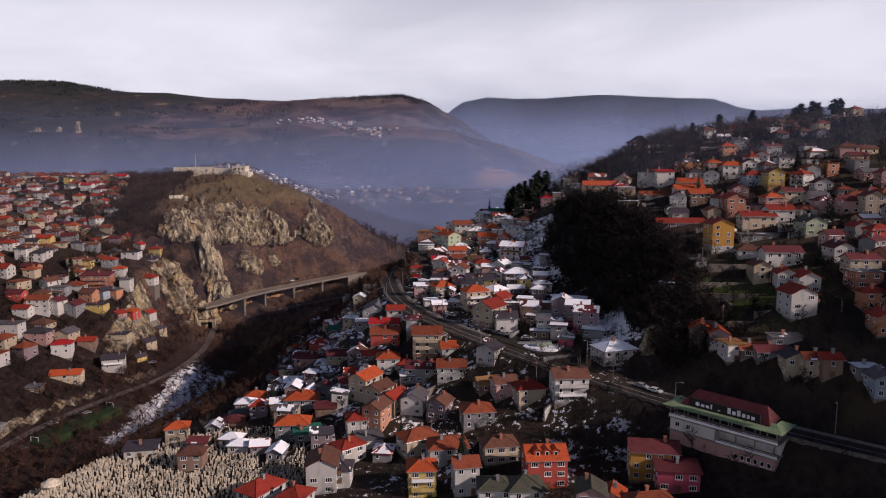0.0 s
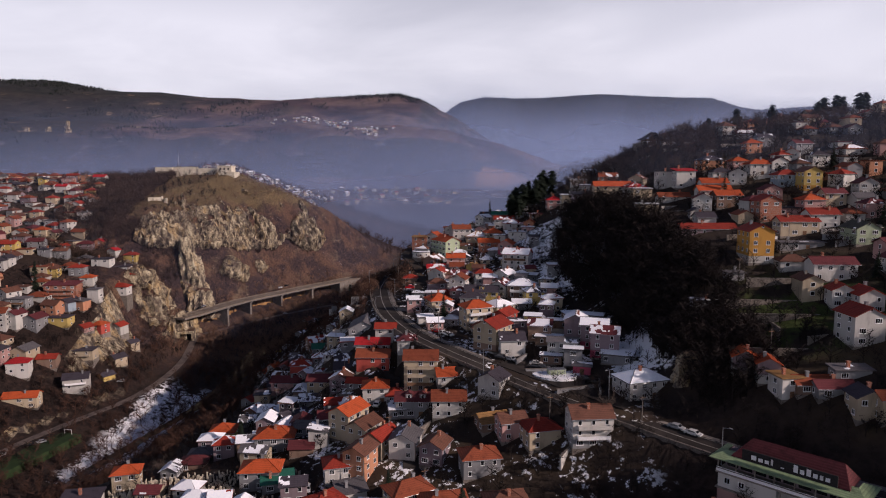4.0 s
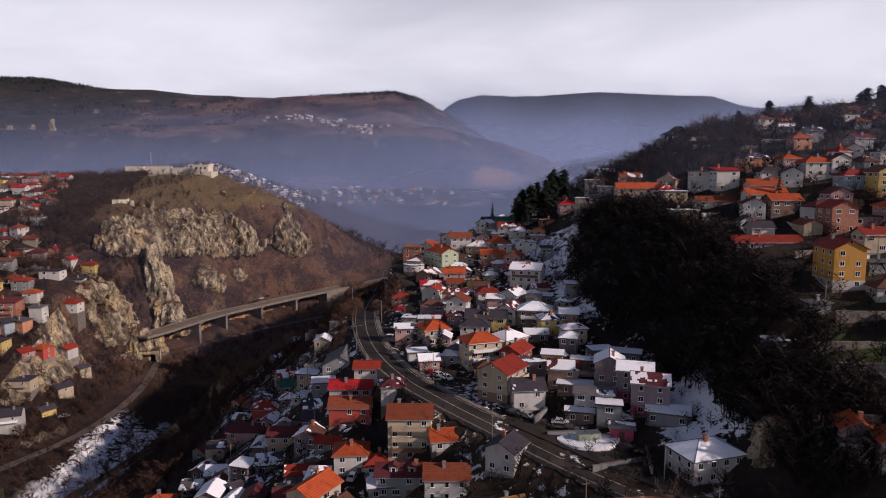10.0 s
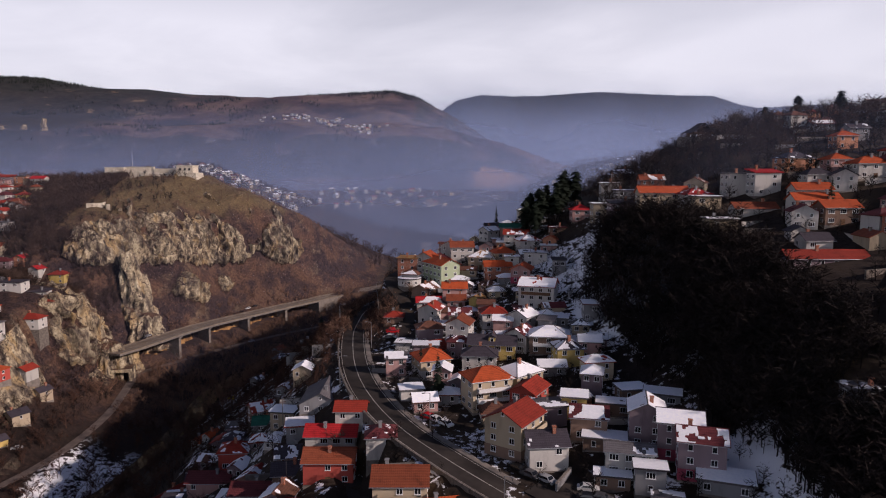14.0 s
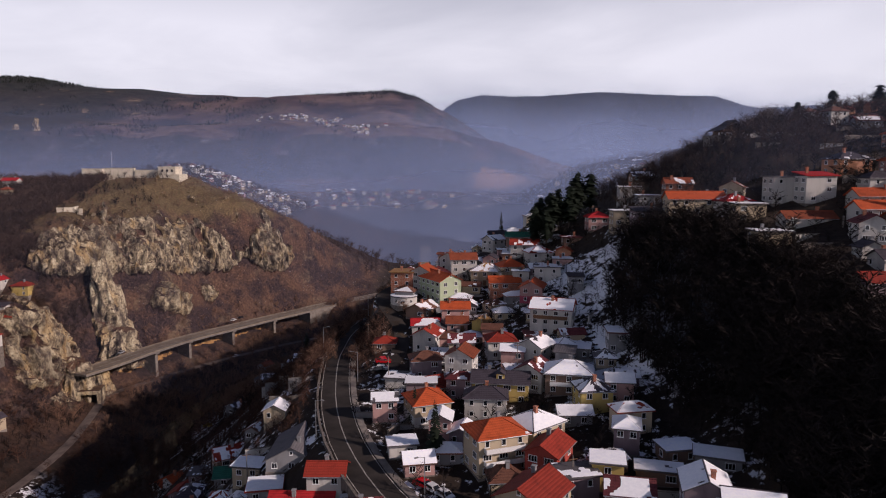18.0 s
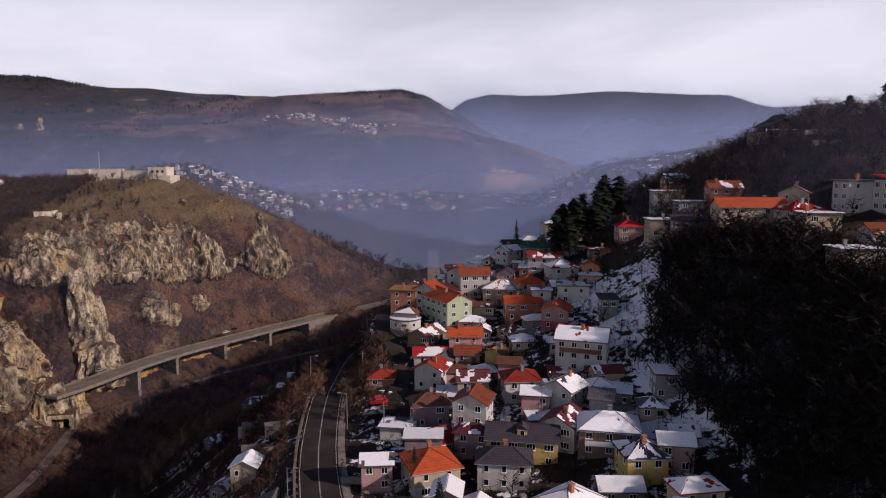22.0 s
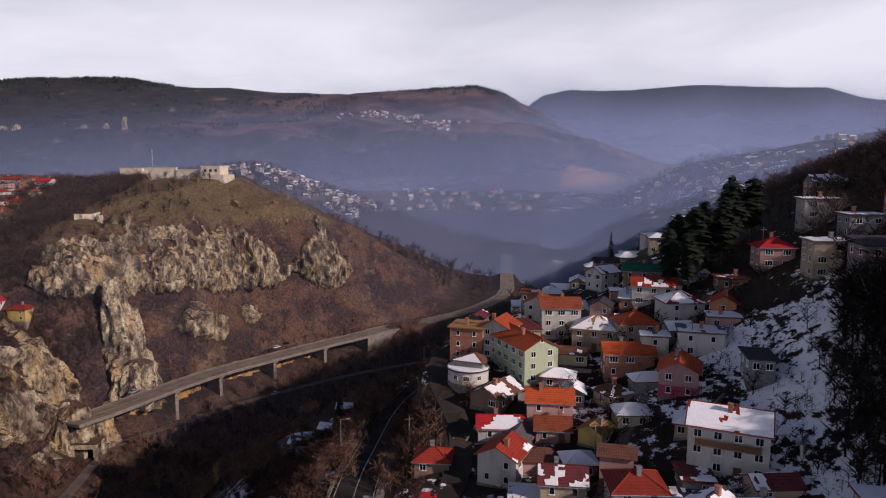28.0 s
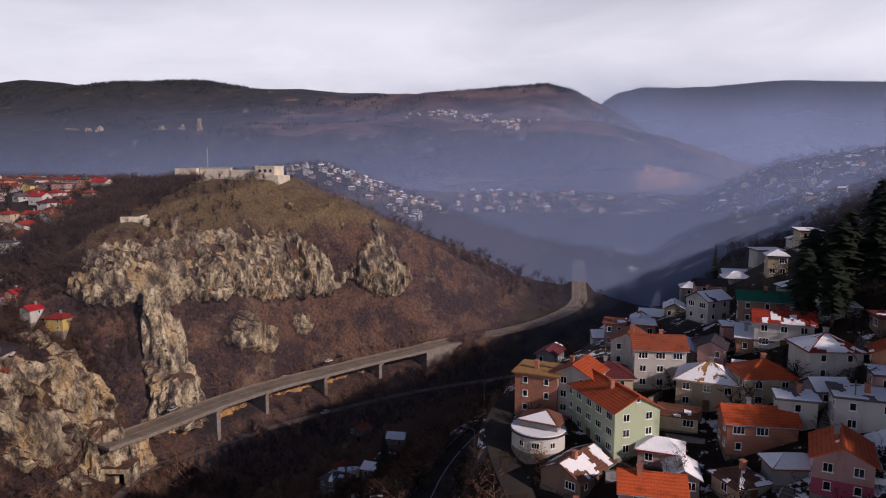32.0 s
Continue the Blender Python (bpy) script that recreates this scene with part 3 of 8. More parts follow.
GZ += rough * (fbm(MX, MY, 22, 35, 3) * 2.2 + fbm(MX, MY, 7, 38, 2) * 0.9) * smooth(22, 40, GZ)
for line, half, blend in ((LOW_ROAD, 4.5, 5), (MAIN_ROAD, 5.6, 5), (TOWN_STREET, 3.0, 3), (UPPER_STREET, 3.2, 3), (JUNCTION, 6.5, 4)):
    GZ = laid(GZ, MX, MY, line, half, blend)
far_deck = VIADUCT[VIADUCT[:, 1] > 634]
GZ = laid(GZ, MX, MY, far_deck, 6.0, 8)


def height(x, y):
    """The ground's height at a place."""
    i = int(np.clip(np.searchsorted(GX, x) - 1, 0, len(GX) - 2))
    j = int(np.clip(np.searchsorted(GY, y) - 1, 0, len(GY) - 2))
    a, b = (x - GX[i]) / (GX[i + 1] - GX[i]), (y - GY[j]) / (GY[j + 1] - GY[j])
    return float((GZ[j, i] * (1 - a) + GZ[j, i + 1] * a) * (1 - b) + (GZ[j + 1, i] * (1 - a) + GZ[j + 1, i + 1] * a) * b)

# ---- builders ----
class Solid:
    """Collects faces of one mesh, with a UV in metres for each corner and a material slot for each face."""

    def __init__(self):
        self.v, self.f, self.uv, self.s = [], [], [], []

    def face(self, pts, uv=None, slot=0):
        i = len(self.v)
        self.v += [tuple(p) for p in pts]
        self.f.append(tuple(range(i, i + len(pts))))
        if uv is None:
            a, b, c = (Vector(p) for p in pts[:3])
            e = (b - a).normalized()
            n = e.cross(c - a)
            h = n.cross(e).normalized() if n.length > 1e-9 else Vector((0, 0, 1))
            uv = [((Vector(p) - a).dot(e), (Vector(p) - a).dot(h)) for p in pts]
        self.uv += uv
        self.s.append(slot)
        return self

    def box(self, x0, y0, z0, x1, y1, z1, slot=0, bottom=True):
        p = [(x, y, z) for z in (z0, z1) for x, y in ((x0, y0), (x1, y0), (x1, y1), (x0, y1))]
        for q in ((0, 1, 5, 4), (1, 2, 6, 5), (2, 3, 7, 6), (3, 0, 4, 7), (4, 5, 6, 7)) + (((3, 2, 1, 0),) if bottom else ()):
            self.face([p[k] for k in q], slot=slot)
        return self

    def slab(self, pts, thick, slot=0):
        """A flat outline, thickened upwards."""
        top = [(x, y, z + thick) for x, y, z in pts]
        self.face(top, slot=slot).face(list(pts)[::-1], slot=slot)
        for i in range(len(pts)):
            k = (i + 1) % len(pts)
            self.face([pts[i], pts[k], top[k], top[i]], slot=slot)
        return self

    def tube(self, a, b, r0, r1, n=6, slot=0):
        a, b = Vector(a), Vector(b)
        d = (b - a).normalized()
        e = d.orthogonal().normalized()
        g = d.cross(e)
        ring = lambda c, r: [c + (e * math.cos(k * 2 * math.pi / n) + g * math.sin(k * 2 * math.pi / n)) * r for k in range(n)]
        p, q = ring(a, r0), ring(b, r1)
        for k in range(n):
            self.face([p[k], p[(k + 1) % n], q[(k + 1) % n], q[k]], slot=slot)
        self.face(q, slot=slot)
        return self

    def mesh(self, name, *materials):
        me = bpy.data.meshes.new(name)
        me.from_pydata(self.v, [], self.f)
        me.uv_layers.new(name="UVMap").data.foreach_set("uv", np.array(self.uv, np.float32).ravel())
        for m in materials:
            me.materials.append(m)
        if len(materials) > 1:
            me.polygons.foreach_set("material_index", self.s)
        me.update()
        return me


def part(name, solid, material, parent, label=""):
    """Links a solid (or a mesh that is shared) as one mesh object under a thing or under a part."""
    ob = new(name, solid if isinstance(solid, bpy.types.Mesh) else solid.mesh(name, material))
    ob.parent = parent
    if label:
        tagged(ob, label)
    return ob


def thing(name, m, label, category, group="", kind=""):
    ob = new(name)
    ob.matrix_world = m
    ob.empty_display_size = 0.5
    return tagged(ob, label, category, group, kind)


def sheet(name, verts, faces, *materials, slots=None, smooth_it=False):
    me = bpy.data.meshes.new(name)
    me.from_pydata(verts, [], faces)
    for m in materials:
        me.materials.append(m)
    if slots is not None:
        me.polygons.foreach_set("material_index", slots)
    if smooth_it:
        me.polygons.foreach_set("use_smooth", [True] * len(me.polygons))
    me.update()
    return new(name, me)


# ---- ground ----
ny, nx = GZ.shape
grid = np.stack([MX.ravel(), MY.ravel(), GZ.ravel()], 1)
idx = np.arange(ny * nx).reshape(ny, nx)
quads = np.stack([idx[:-1, :-1], idx[:-1, 1:], idx[1:, 1:], idx[1:, :-1]], -1).reshape(-1, 4)
ground = bpy.data.meshes.new("ground")
ground.vertices.add(len(grid))
ground.vertices.foreach_set("co", grid.ravel().astype(np.float32))
ground.loops.add(quads.size)
ground.loops.foreach_set("vertex_index", quads.ravel().astype(np.int32))
ground.polygons.add(len(quads))
ground.polygons.foreach_set("loop_start", (np.arange(len(quads)) * 4).astype(np.int32))
ground.polygons.foreach_set("use_smooth", np.ones(len(quads), bool))
ground.update(calc_edges=True)
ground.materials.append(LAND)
tagged(new("ground", ground), "winter valley ground with brown grass, bare rock and old snow", "ground", kind="structure")


def ribbon(name, line, left, right, lift, material, thick=0.25, label="", category="road", kind="structure"):
    """A strip along a line, between two offsets to its right-hand side, with a thickness."""
    pts = densified(line, 3)
    d = np.gradient(pts[:, :2], axis=0)
    d /= np.linalg.norm(d, axis=1)[:, None]
    side = np.stack([d[:, 1], -d[:, 0]], 1)
    v, f = [], []
    for (x, y, z), (sx, sy) in zip(pts, side):
        for o, h in ((left, lift), (right, lift), (right, lift - thick), (left, lift - thick)):
            v.append((x + sx * o, y + sy * o, z + h))
    for i in range(len(pts) - 1):
        a, b = 4 * i, 4 * i + 4
        for k in range(4):
            q = (k + 1) % 4
            f.append((a + k, b + k, b + q, a + q))
    f += [(0, 1, 2, 3), tuple(4 * (len(pts) - 1) + k for k in (3, 2, 1, 0))]
    ob = sheet(name, v, f, material)
    return tagged(ob, label, category, kind=kind) if label else ob


def child(ob, parent):
    ob.parent = parent
    return ob


road = ribbon("road", MAIN_ROAD, -4.0, 4.0, 0.10, ASPHALT, 0.3, "worn grey asphalt road curving round the spur")
child(ribbon("centre_line", MAIN_ROAD, -0.12, 0.12, 0.106, LINE, 0.004), road)
child(ribbon("edge_line", MAIN_ROAD, -3.7, -3.55, 0.106, LINE, 0.004), road)
child(ribbon("edge_line", MAIN_ROAD, 3.55, 3.7, 0.106, LINE, 0.004), road)
kerb = ribbon("kerb", MAIN_ROAD, 4.0, 4.25, 0.24, CONCRETE, 0.4, "pale concrete kerb along the main road", "kerb")
walkway = ribbon("pavement", MAIN_ROAD, 4.25, 5.5, 0.22, CONCRETE, 0.4, "narrow concrete pavement beside the main road", "pavement")
retaining = ribbon("retaining_wall", MAIN_ROAD[MAIN_ROAD[:, 1] < 420], -4.9, -4.4, 0.75, STONE, 3.2, "low stone parapet along the outer road edge", "wall")
low = ribbon("road", LOW_ROAD, -2.0, 2.0, 0.08, MUD, 0.3, "muddy riverside road on the valley floor")
street = ribbon("road", TOWN_STREET, -2.2, 2.2, 0.08, ASPHALT, 0.3, "narrow asphalt street between the houses")
upper = ribbon("road", UPPER_STREET, -2.4, 2.4, 0.08, ASPHALT, 0.3, "narrow asphalt lane climbing past the houses")

ribbon("junction", JUNCTION, -6.3, 6.3, 0.085, ASPHALT, 0.3, "wide worn asphalt junction beside the main road")

# ---- river ----
river = [(-157, -350, 7.9), (-146, 264, 7.9), (-130, 330, 7.9), (-123, 360, 7.9), (-121, 412, 7.9), (-128, 470, 8.0), (-103, 550, 8.6), (-62, 600, 9.6), (0, 660, 10.8), (34, 760, 12.6), (55, 900, 14.5)]
ribbon("river", curved(river), -6, 6, 0, WATER, 1.0, "dark shallow river between wooded banks", "water")

# ---- viaduct ----
deck_line = VIADUCT[VIADUCT[:, 1] < 646]
viaduct = thing("viaduct", pose(0, 0, 0), "long grey concrete road viaduct on square piers", "bridge", kind="")
for name, lo, hi, lift, mat, th in (("deck", -6.2, 6.2, 0.0, CONCRETE, 1.0), ("roadway", -5.0, 5.0, 0.08, TAN, 0.07), ("parapet", -6.2, -5.8, 0.5, TAN, 0.5), ("parapet", 5.8, 6.2, 0.5, TAN, 0.5),
                                    ("lane_line", -0.12, 0.12, 0.088, LINE, 0.004), ("lane_line", -4.6, -4.4, 0.088, LINE, 0.004), ("lane_line", 4.4, 4.6, 0.088, LINE, 0.004)):
    child(ribbon(name, deck_line if name in ("deck", "parapet") else VIADUCT, lo, hi, lift, mat, th), viaduct)
child(ribbon("railing", deck_line, 6.0, 6.06, 1.15, METAL, 0.12), viaduct)
for x, y, z, r in ((-164, 511, 29.2, 69), (-155, 537.5, 28.4, 65), (-138, 567, 28.0, 58), (-118.5, 595.5, 28.2, 52)):
    g = height(x, y) - 2
    s = Solid().box(-0.9, -4.6, g - z, 0.9, 4.6, -0.4).box(-1.3, -5.6, -1.5, 1.3, 5.6, -0.4)
    p = part("pier", s, CONCRETE, viaduct)
    p.matrix_local = pose(x, y, z - 0.5, 0, 0, r)
s = Solid().box(-21, -6.1, -14, 21, 6.1, -0.35)
part("abutment", s, CONCRETE, viaduct, "pale stained concrete abutment wall").matrix_local = pose(-87, 635, 28.9, 0, 0, 52)
ribbon("road", VIADUCT[VIADUCT[:, 1] > 643], -6.0, 6.0, 0.05, TAN, 0.5, "pale highway running on up the valley")
tunnel_mouth = thing("tunnel_portal", pose(-172.5, 462, 15.2, 0, 0, 12), "dark concrete tunnel mouth in the rock face", "tunnel", kind="")
s = Solid().box(-5.2, -1, -1, -3.6, 8, 6).box(3.6, -1, -1, 5.2, 8, 6).box(-5.2, -1.2, 5.2, 5.2, 8, 7.0)
part("portal_frame", s, ROCK, tunnel_mouth)
# solid near-black block in place of the tunnel's unlit depth
part("passage", Solid().box(-3.6, 3.0, -1, 3.6, 8, 5.3), DARK, tunnel_mouth, "black unlit passage")

# ---- houses ----
def window_mesh(name, w, h, bars, glazed=False):
    s = Solid()
    t = 0.09
    for x0, z0, x1, z1 in ((-w / 2, -h / 2, w / 2, -h / 2 + t), (-w / 2, h / 2 - t, w / 2, h / 2), (-w / 2, -h / 2 + t, -w / 2 + t, h / 2 - t), (w / 2 - t, -h / 2 + t, w / 2, h / 2 - t)):
        s.box(x0, -0.06, z0, x1, 0.05, z1)
    for k in range(1, bars):
        x = -w / 2 + w * k / bars
        s.box(x - 0.04, -0.05, -h / 2 + t, x + 0.04, 0.05, h / 2 - t)
    s.box(-w / 2 - 0.08, -0.14, -h / 2 - 0.07, w / 2 + 0.08, 0.05, -h / 2)
    if glazed:
        s.box(-w / 2 + 0.05, -0.02, -h / 2 + 0.05, w / 2 - 0.05, 0.05, h / 2 - 0.05, 1)
        return s.mesh(name, FRAME, GLASS)
    return s.mesh(name, FRAME)


def pane_mesh(w, h):
    return Solid().box(-w / 2 + 0.05, -0.02, -h / 2 + 0.05, w / 2 - 0.05, 0.05, h / 2 - 0.05).mesh("pane", GLASS)


WINDOW_SIZES = ((1.25, 1.3, 2), (0.95, 1.25, 1), (1.8, 1.3, 3), (0.7, 0.8, 1), (2.5, 1.45, 4))
WINDOW_KINDS = [(window_mesh("window", w, h, b), pane_mesh(w, h)) for w, h, b in WINDOW_SIZES]
GLAZED = [window_mesh("window", w, h, b, True) for w, h, b in WINDOW_SIZES]
DOOR = Solid().box(-0.5, -0.05, 0, 0.5, 0.04, 2.05).box(-0.6, -0.08, 0, -0.5, 0.04, 2.15).box(0.5, -0.08, 0, 0.6, 0.04, 2.15).box(-0.6, -0.08, 2.05, 0.6, 0.04, 2.15).mesh("door", WOOD)
BRICK_CHIMNEY = Solid().box(-0.35, -0.35, -1.2, 0.35, 0.35, 1.1).box(-0.45, -0.45, 1.1, 0.45, 0.45, 1.25).mesh("chimney", WALLS["brick"])
PALE_CHIMNEY = Solid().box(-0.35, -0.35, -1.2, 0.35, 0.35, 1.0).box(-0.45, -0.45, 1.0, 0.45, 0.45, 1.15).mesh("chimney", WALLS["grey"])
HOUSES = []
rng = random.Random(7)
STOREY = 2.6
ROOF_WORDS = dict(orange="orange tiled", red="dull red tiled", rust="rust-red tiled", brown="brown tiled", maroon="dark maroon tiled", dark="dark slate", grey="grey sheet", olive="dark olive tiled", straw="tan tiled",
                  scarlet="bright red metal", green="dark green metal", lime="pale green metal")
SHAPE_WORDS = dict(gable="gabled", hip="hipped", flat="flat", shed="lean-to")


def snow_patches(name, corners, cover, seed, root):
    """Old snow on one slope, given as four corners: eave left, eave right, ridge right, ridge left."""
    a, b, c, d = (Vector(p) for p in corners)
    up = (b - a).cross(d - a)
    if up.length < 1e-6:
        return
    up = up.normalized() * 0.05
    n, m = max(3, int((b - a).length / 0.55)), max(3, int((d - a).length / 0.55))
    at = lambda u, v: (a * (1 - u) + b * u) * (1 - v) + (d * (1 - u) + c * u) * v
    s = Solid()
    k, j0 = seed * 3.7, (seed * 1.3) % 40
    jit = lambda i, j: (0.0 if i in (0, n) else vn(i * 1.9 + k, j * 2.3 + j0) * 0.42 / n, 0.0 if j in (0, m) else vn(i * 2.1 + j0, j * 1.7 + k) * 0.42 / m)
    verts = {}

    def vert(i, j):
        if (i, j) not in verts:
            u, v = i / n, j / m
            du, dv = jit(i, j)
            p = at(min(0.985, max(0.015, u + du)), min(0.985, max(0.03, v + dv)))
            verts[i, j] = p
        return verts[i, j]

    keep = set()
    for i in range(n):
        for j in range(m):
            q = vn(i * 0.30 + k, j * 0.26 + j0) * 0.7 + vn(i * 0.75 + k + 9, j * 0.6 + j0) * 0.3 + 0.25 * (0.5 - j / m)
            if q > 1 - 2 * cover - 0.25 * (cover > 0.9):
                keep.add((i, j))
    for i, j in keep:
        ring = [vert(i, j), vert(i + 1, j), vert(i + 1, j + 1), vert(i, j + 1)]
        s.face([p + up * 1.8 for p in ring])
        for e, (o, q) in enumerate(((0, -1), (1, 0), (0, 1), (-1, 0))):
            if (i + o, j + q) not in keep:
                p0, p1 = ring[e], ring[(e + 1) % 4]
                s.face([p0, p1, p1 + up * 1.8, p0 + up * 1.8])
    if s.f:
        tagged(part("snow_patch", s, SNOW, root, "patches of old white snow"), kind="stuff")


VN = np.random.RandomState(5).rand(64, 64) * 2 - 1


def vn(u, v):
    i, j = math.floor(u), math.floor(v)
    a, b = u - i, v - j
    a, b = a * a * (3 - 2 * a), b * b * (3 - 2 * b)
    g = lambda p, q: VN[p % 64, q % 64]
    return (g(i, j) * (1 - a) + g(i + 1, j) * a) * (1 - b) + (g(i, j + 1) * (1 - a) + g(i + 1, j + 1) * a) * b


def seat(x, y, w, d, yaw):
    """The level of a house's floor on sloping ground."""
    c, sn = math.cos(radians(yaw)), math.sin(radians(yaw))
    low_z = min(height(x + c * u - sn * v, y + sn * u + c * v) for u in (-w / 2, w / 2) for v in (-d / 2, d / 2))
    return height(x, y) * 0.3 + max(low_z, height(x, y) - 5) * 0.7


def house(x, y, yaw, w, d, n, shape, roof, wall, snow=0.0, base="", balcony=0, dormer=0, rise=0.0, near=True, label="", lift=0.0, chimneys=1, shed=False):
    """A house of n storeys: w metres along its ridge, d across, its yaw in degrees (0: the ridge runs across the valley)."""
    seed = int(abs(x * 13.7 + y * 7.3)) % 997
    r = random.Random(seed)
    c, sn = math.cos(radians(yaw)), math.sin(radians(yaw))
    low_z = min(height(x + c * u - sn * v, y + sn * u + c * v) for u in (-w / 2, w / 2) for v in (-d / 2, d / 2))
    z = seat(x, y, w, d, yaw) + lift
    low_z -= z
    words = label or f"{wall} house with {SHAPE_WORDS[shape]} {ROOF_WORDS[roof]} roof" + (" under snow" if snow > 0.6 else " with snow patches" if snow > 0.12 else "")
    if wall == "brick" and not label:
        words = words.replace("brick house", "bare brick house")
    HOUSES.append((x, y, max(w, d) * 0.6))
    if shed:
        words = words.replace("house", "outbuilding")
        root = thing("outbuilding", pose(x, y, z, 0, 0, yaw), words, "outbuilding", "outbuildings of the town")
    else:
        root = thing("house", pose(x, y, z, 0, 0, yaw), words, "house", "houses of the hillside town")
    h = n * STOREY + 0.3
    a, b, o = w / 2, d / 2, 0.55
    rise = rise or (d / 2 * 0.52 if shape in ("gable",) else d / 2 * 0.50)
    wallm, roofm = WALLS[wall], ROOFS[roof]
    s = Solid()
    cut = STOREY if base else 0.0
    bottom = max(-10.0, min(low_z - 1.2, -0.8))
    rect = ((-a, -b), (a, -b), (a, b), (-a, b))
    lo = cut if base else -0.02
    for i in range(4):
        p, q = rect[i], rect[(i + 1) % 4]
        s.face([(*p, lo), (*q, lo), (*q, h), (*p, h)])
    if shape == "gable":
        for sx in (-a, a):
            s.face([(sx, -b, h), (sx, b, h), (sx, 0, h + rise)] if sx > 0 else [(sx, b, h), (sx, -b, h), (sx, 0, h + rise)])
    else:
        s.face([(*p, h) for p in rect])
    part("wall", s, wallm, root)
    if base:
        s = Solid()
        e = 0.03
        for i in range(4):
            p, q = rect[i], rect[(i + 1) % 4]
            grow = lambda t: (t[0] + math.copysign(e, t[0]), t[1] + math.copysign(e, t[1]))
            p, q = grow(p), grow(q)
            s.face([(*p, -0.02), (*q, -0.02), (*q, cut + 0.02), (*p, cut + 0.02)])
        s.face([(p[0] * 1.004, p[1] * 1.004, cut + 0.02) for p in rect])
        part("ground_floor", s, WALLS[base], root, f"{base} ground floor")
    s = Solid()
    for i in range(4):
        p, q = ((t[0] + math.copysign(0.12, t[0]), t[1] + math.copysign(0.12, t[1])) for t in (rect[i], rect[(i + 1) % 4]))
        s.face([(*p, bottom), (*q, bottom), (*q, 0.25), (*p, 0.25)])
    s.face([(t[0] + math.copysign(0.12, t[0]), t[1] + math.copysign(0.12, t[1]), 0.25) for t in rect])
    part("foundation", s, CONCRETE if seed % 3 else STONE, root)
    # roof slabs
    t = 0.16
    k = rise / b
    slopes = []
    if shape == "gable":
        ez = h - o * k + 0.05
        for sy in (-1, 1):
            q = [(-a - o, sy * (b + o), ez), (a + o, sy * (b + o), ez), (a + o, 0, h + rise + 0.05), (-a - o, 0, h + rise + 0.05)]
            slopes.append(q if sy < 0 else [q[1], q[0], q[3], q[2]])
    elif shape == "hip":
        rl = max(0.0, a - b)
        ez = h - o * k + 0.05
        e = [(-a - o, -b - o, ez), (a + o, -b - o, ez), (a + o, b + o, ez), (-a - o, b + o, ez)]
        t0, t1 = (-rl, 0, h + rise + 0.05), (rl, 0, h + rise + 0.05)
        slopes = [[e[0], e[1], t1, t0], [e[2], e[3], t0, t1], [e[1], e[2], t1, t1], [e[3], e[0], t0, t0]]
    elif shape == "shed":
        rise = d * 0.16
        slopes = [[(-a - o, -b - o, h + 0.05), (a + o, -b - o, h + 0.05), (a + o, b + o, h + rise), (-a - o, b + o, h + rise)]]
    else:
        rise = 0.35
        slopes = [[(-a - o, -b - o, h + 0.02), (a + o, -b - o, h + 0.02), (a + o, b + o, h + 0.10), (-a - o, b + o, h + 0.10)]]
    s = Solid()
    tops = []
    for q in slopes:
        pts = [p for i, p in enumerate(q) if i == 0 or p != q[i - 1]]
        pts = pts[:-1] if pts[0] == pts[-1] else pts
        th = t if shape in ("gable", "hip") else 0.30
        s.slab(pts, th)
        tops.append([(p[0], p[1], p[2] + th) for p in q])
    part("roof", s, roofm, root)
    if shape in ("gable", "hip") and near:
        rl = a + o if shape == "gable" else max(0.2, a - b)
        s = Solid().tube((-rl, 0, h + rise + t + 0.06), (rl, 0, h + rise + t + 0.06), 0.16, 0.16, 6)
        if shape == "hip":
            for ex, ey in ((-1, -1), (1, -1), (1, 1), (-1, 1)):
                s.tube((ex * (a + o), ey * (b + o), ez + t), (ex * max(0.0, a - b), 0, h + rise + t + 0.06), 0.13, 0.13, 5)
        part("ridge_cap", s, roofm, root)
        s = Solid()
        sy = -1 if c > -0.3 else 1
        s.tube((-a - o, sy * (b + o + 0.06), ez + 0.06), (a + o, sy * (b + o + 0.06), ez + 0.06), 0.08, 0.08, 5)
        part("gutter", s, METAL, root)
    if snow > 0.02:
        for i, q in enumerate(tops):
            if shape == "gable" and snow < 0.7 and (i + seed) % 2 and snow < 0.35:
                continue
            snow_patches("snow_patch", q, snow * (0.75 + 0.5 * r.random()), seed + i * 31, root)
    for i in range(chimneys):
        cx = r.uniform(-0.55, 0.55) * a
        cy = r.choice((-1, 1)) * b * r.uniform(0.1, 0.35)
        top = h + (rise * (1 - abs(cy) / b) if shape in ("gable", "hip") else rise)
        if shape == "hip" and abs(cx) > max(0.0, a - b) + 0.4:
            cx = 0.3
        part("chimney", r.choice((BRICK_CHIMNEY, PALE_CHIMNEY)), None, root).location = (cx, cy, top + 0.35)
    # windows on the sides that face down or across the valley
    tiny = chimneys == 0 and not near
    for k, (ax, length, off, nx, ny_) in enumerate(((0, w, b, 0, -1), (1, d, a, 1, 0), (0, w, b, 0, 1), (1, d, a, -1, 0))):
        wy = sn * nx + c * ny_
        if wy > 0.3:
            continue
        if tiny and k in (1, 3) and abs(x) < 380 and wy > -0.5:
            continue
        count = 2 if tiny else max(1, int(length / (3.0 if near else 4.2)))
        kind = r.choice((0, 0, 1, 2)) if near else r.choice((0, 1))
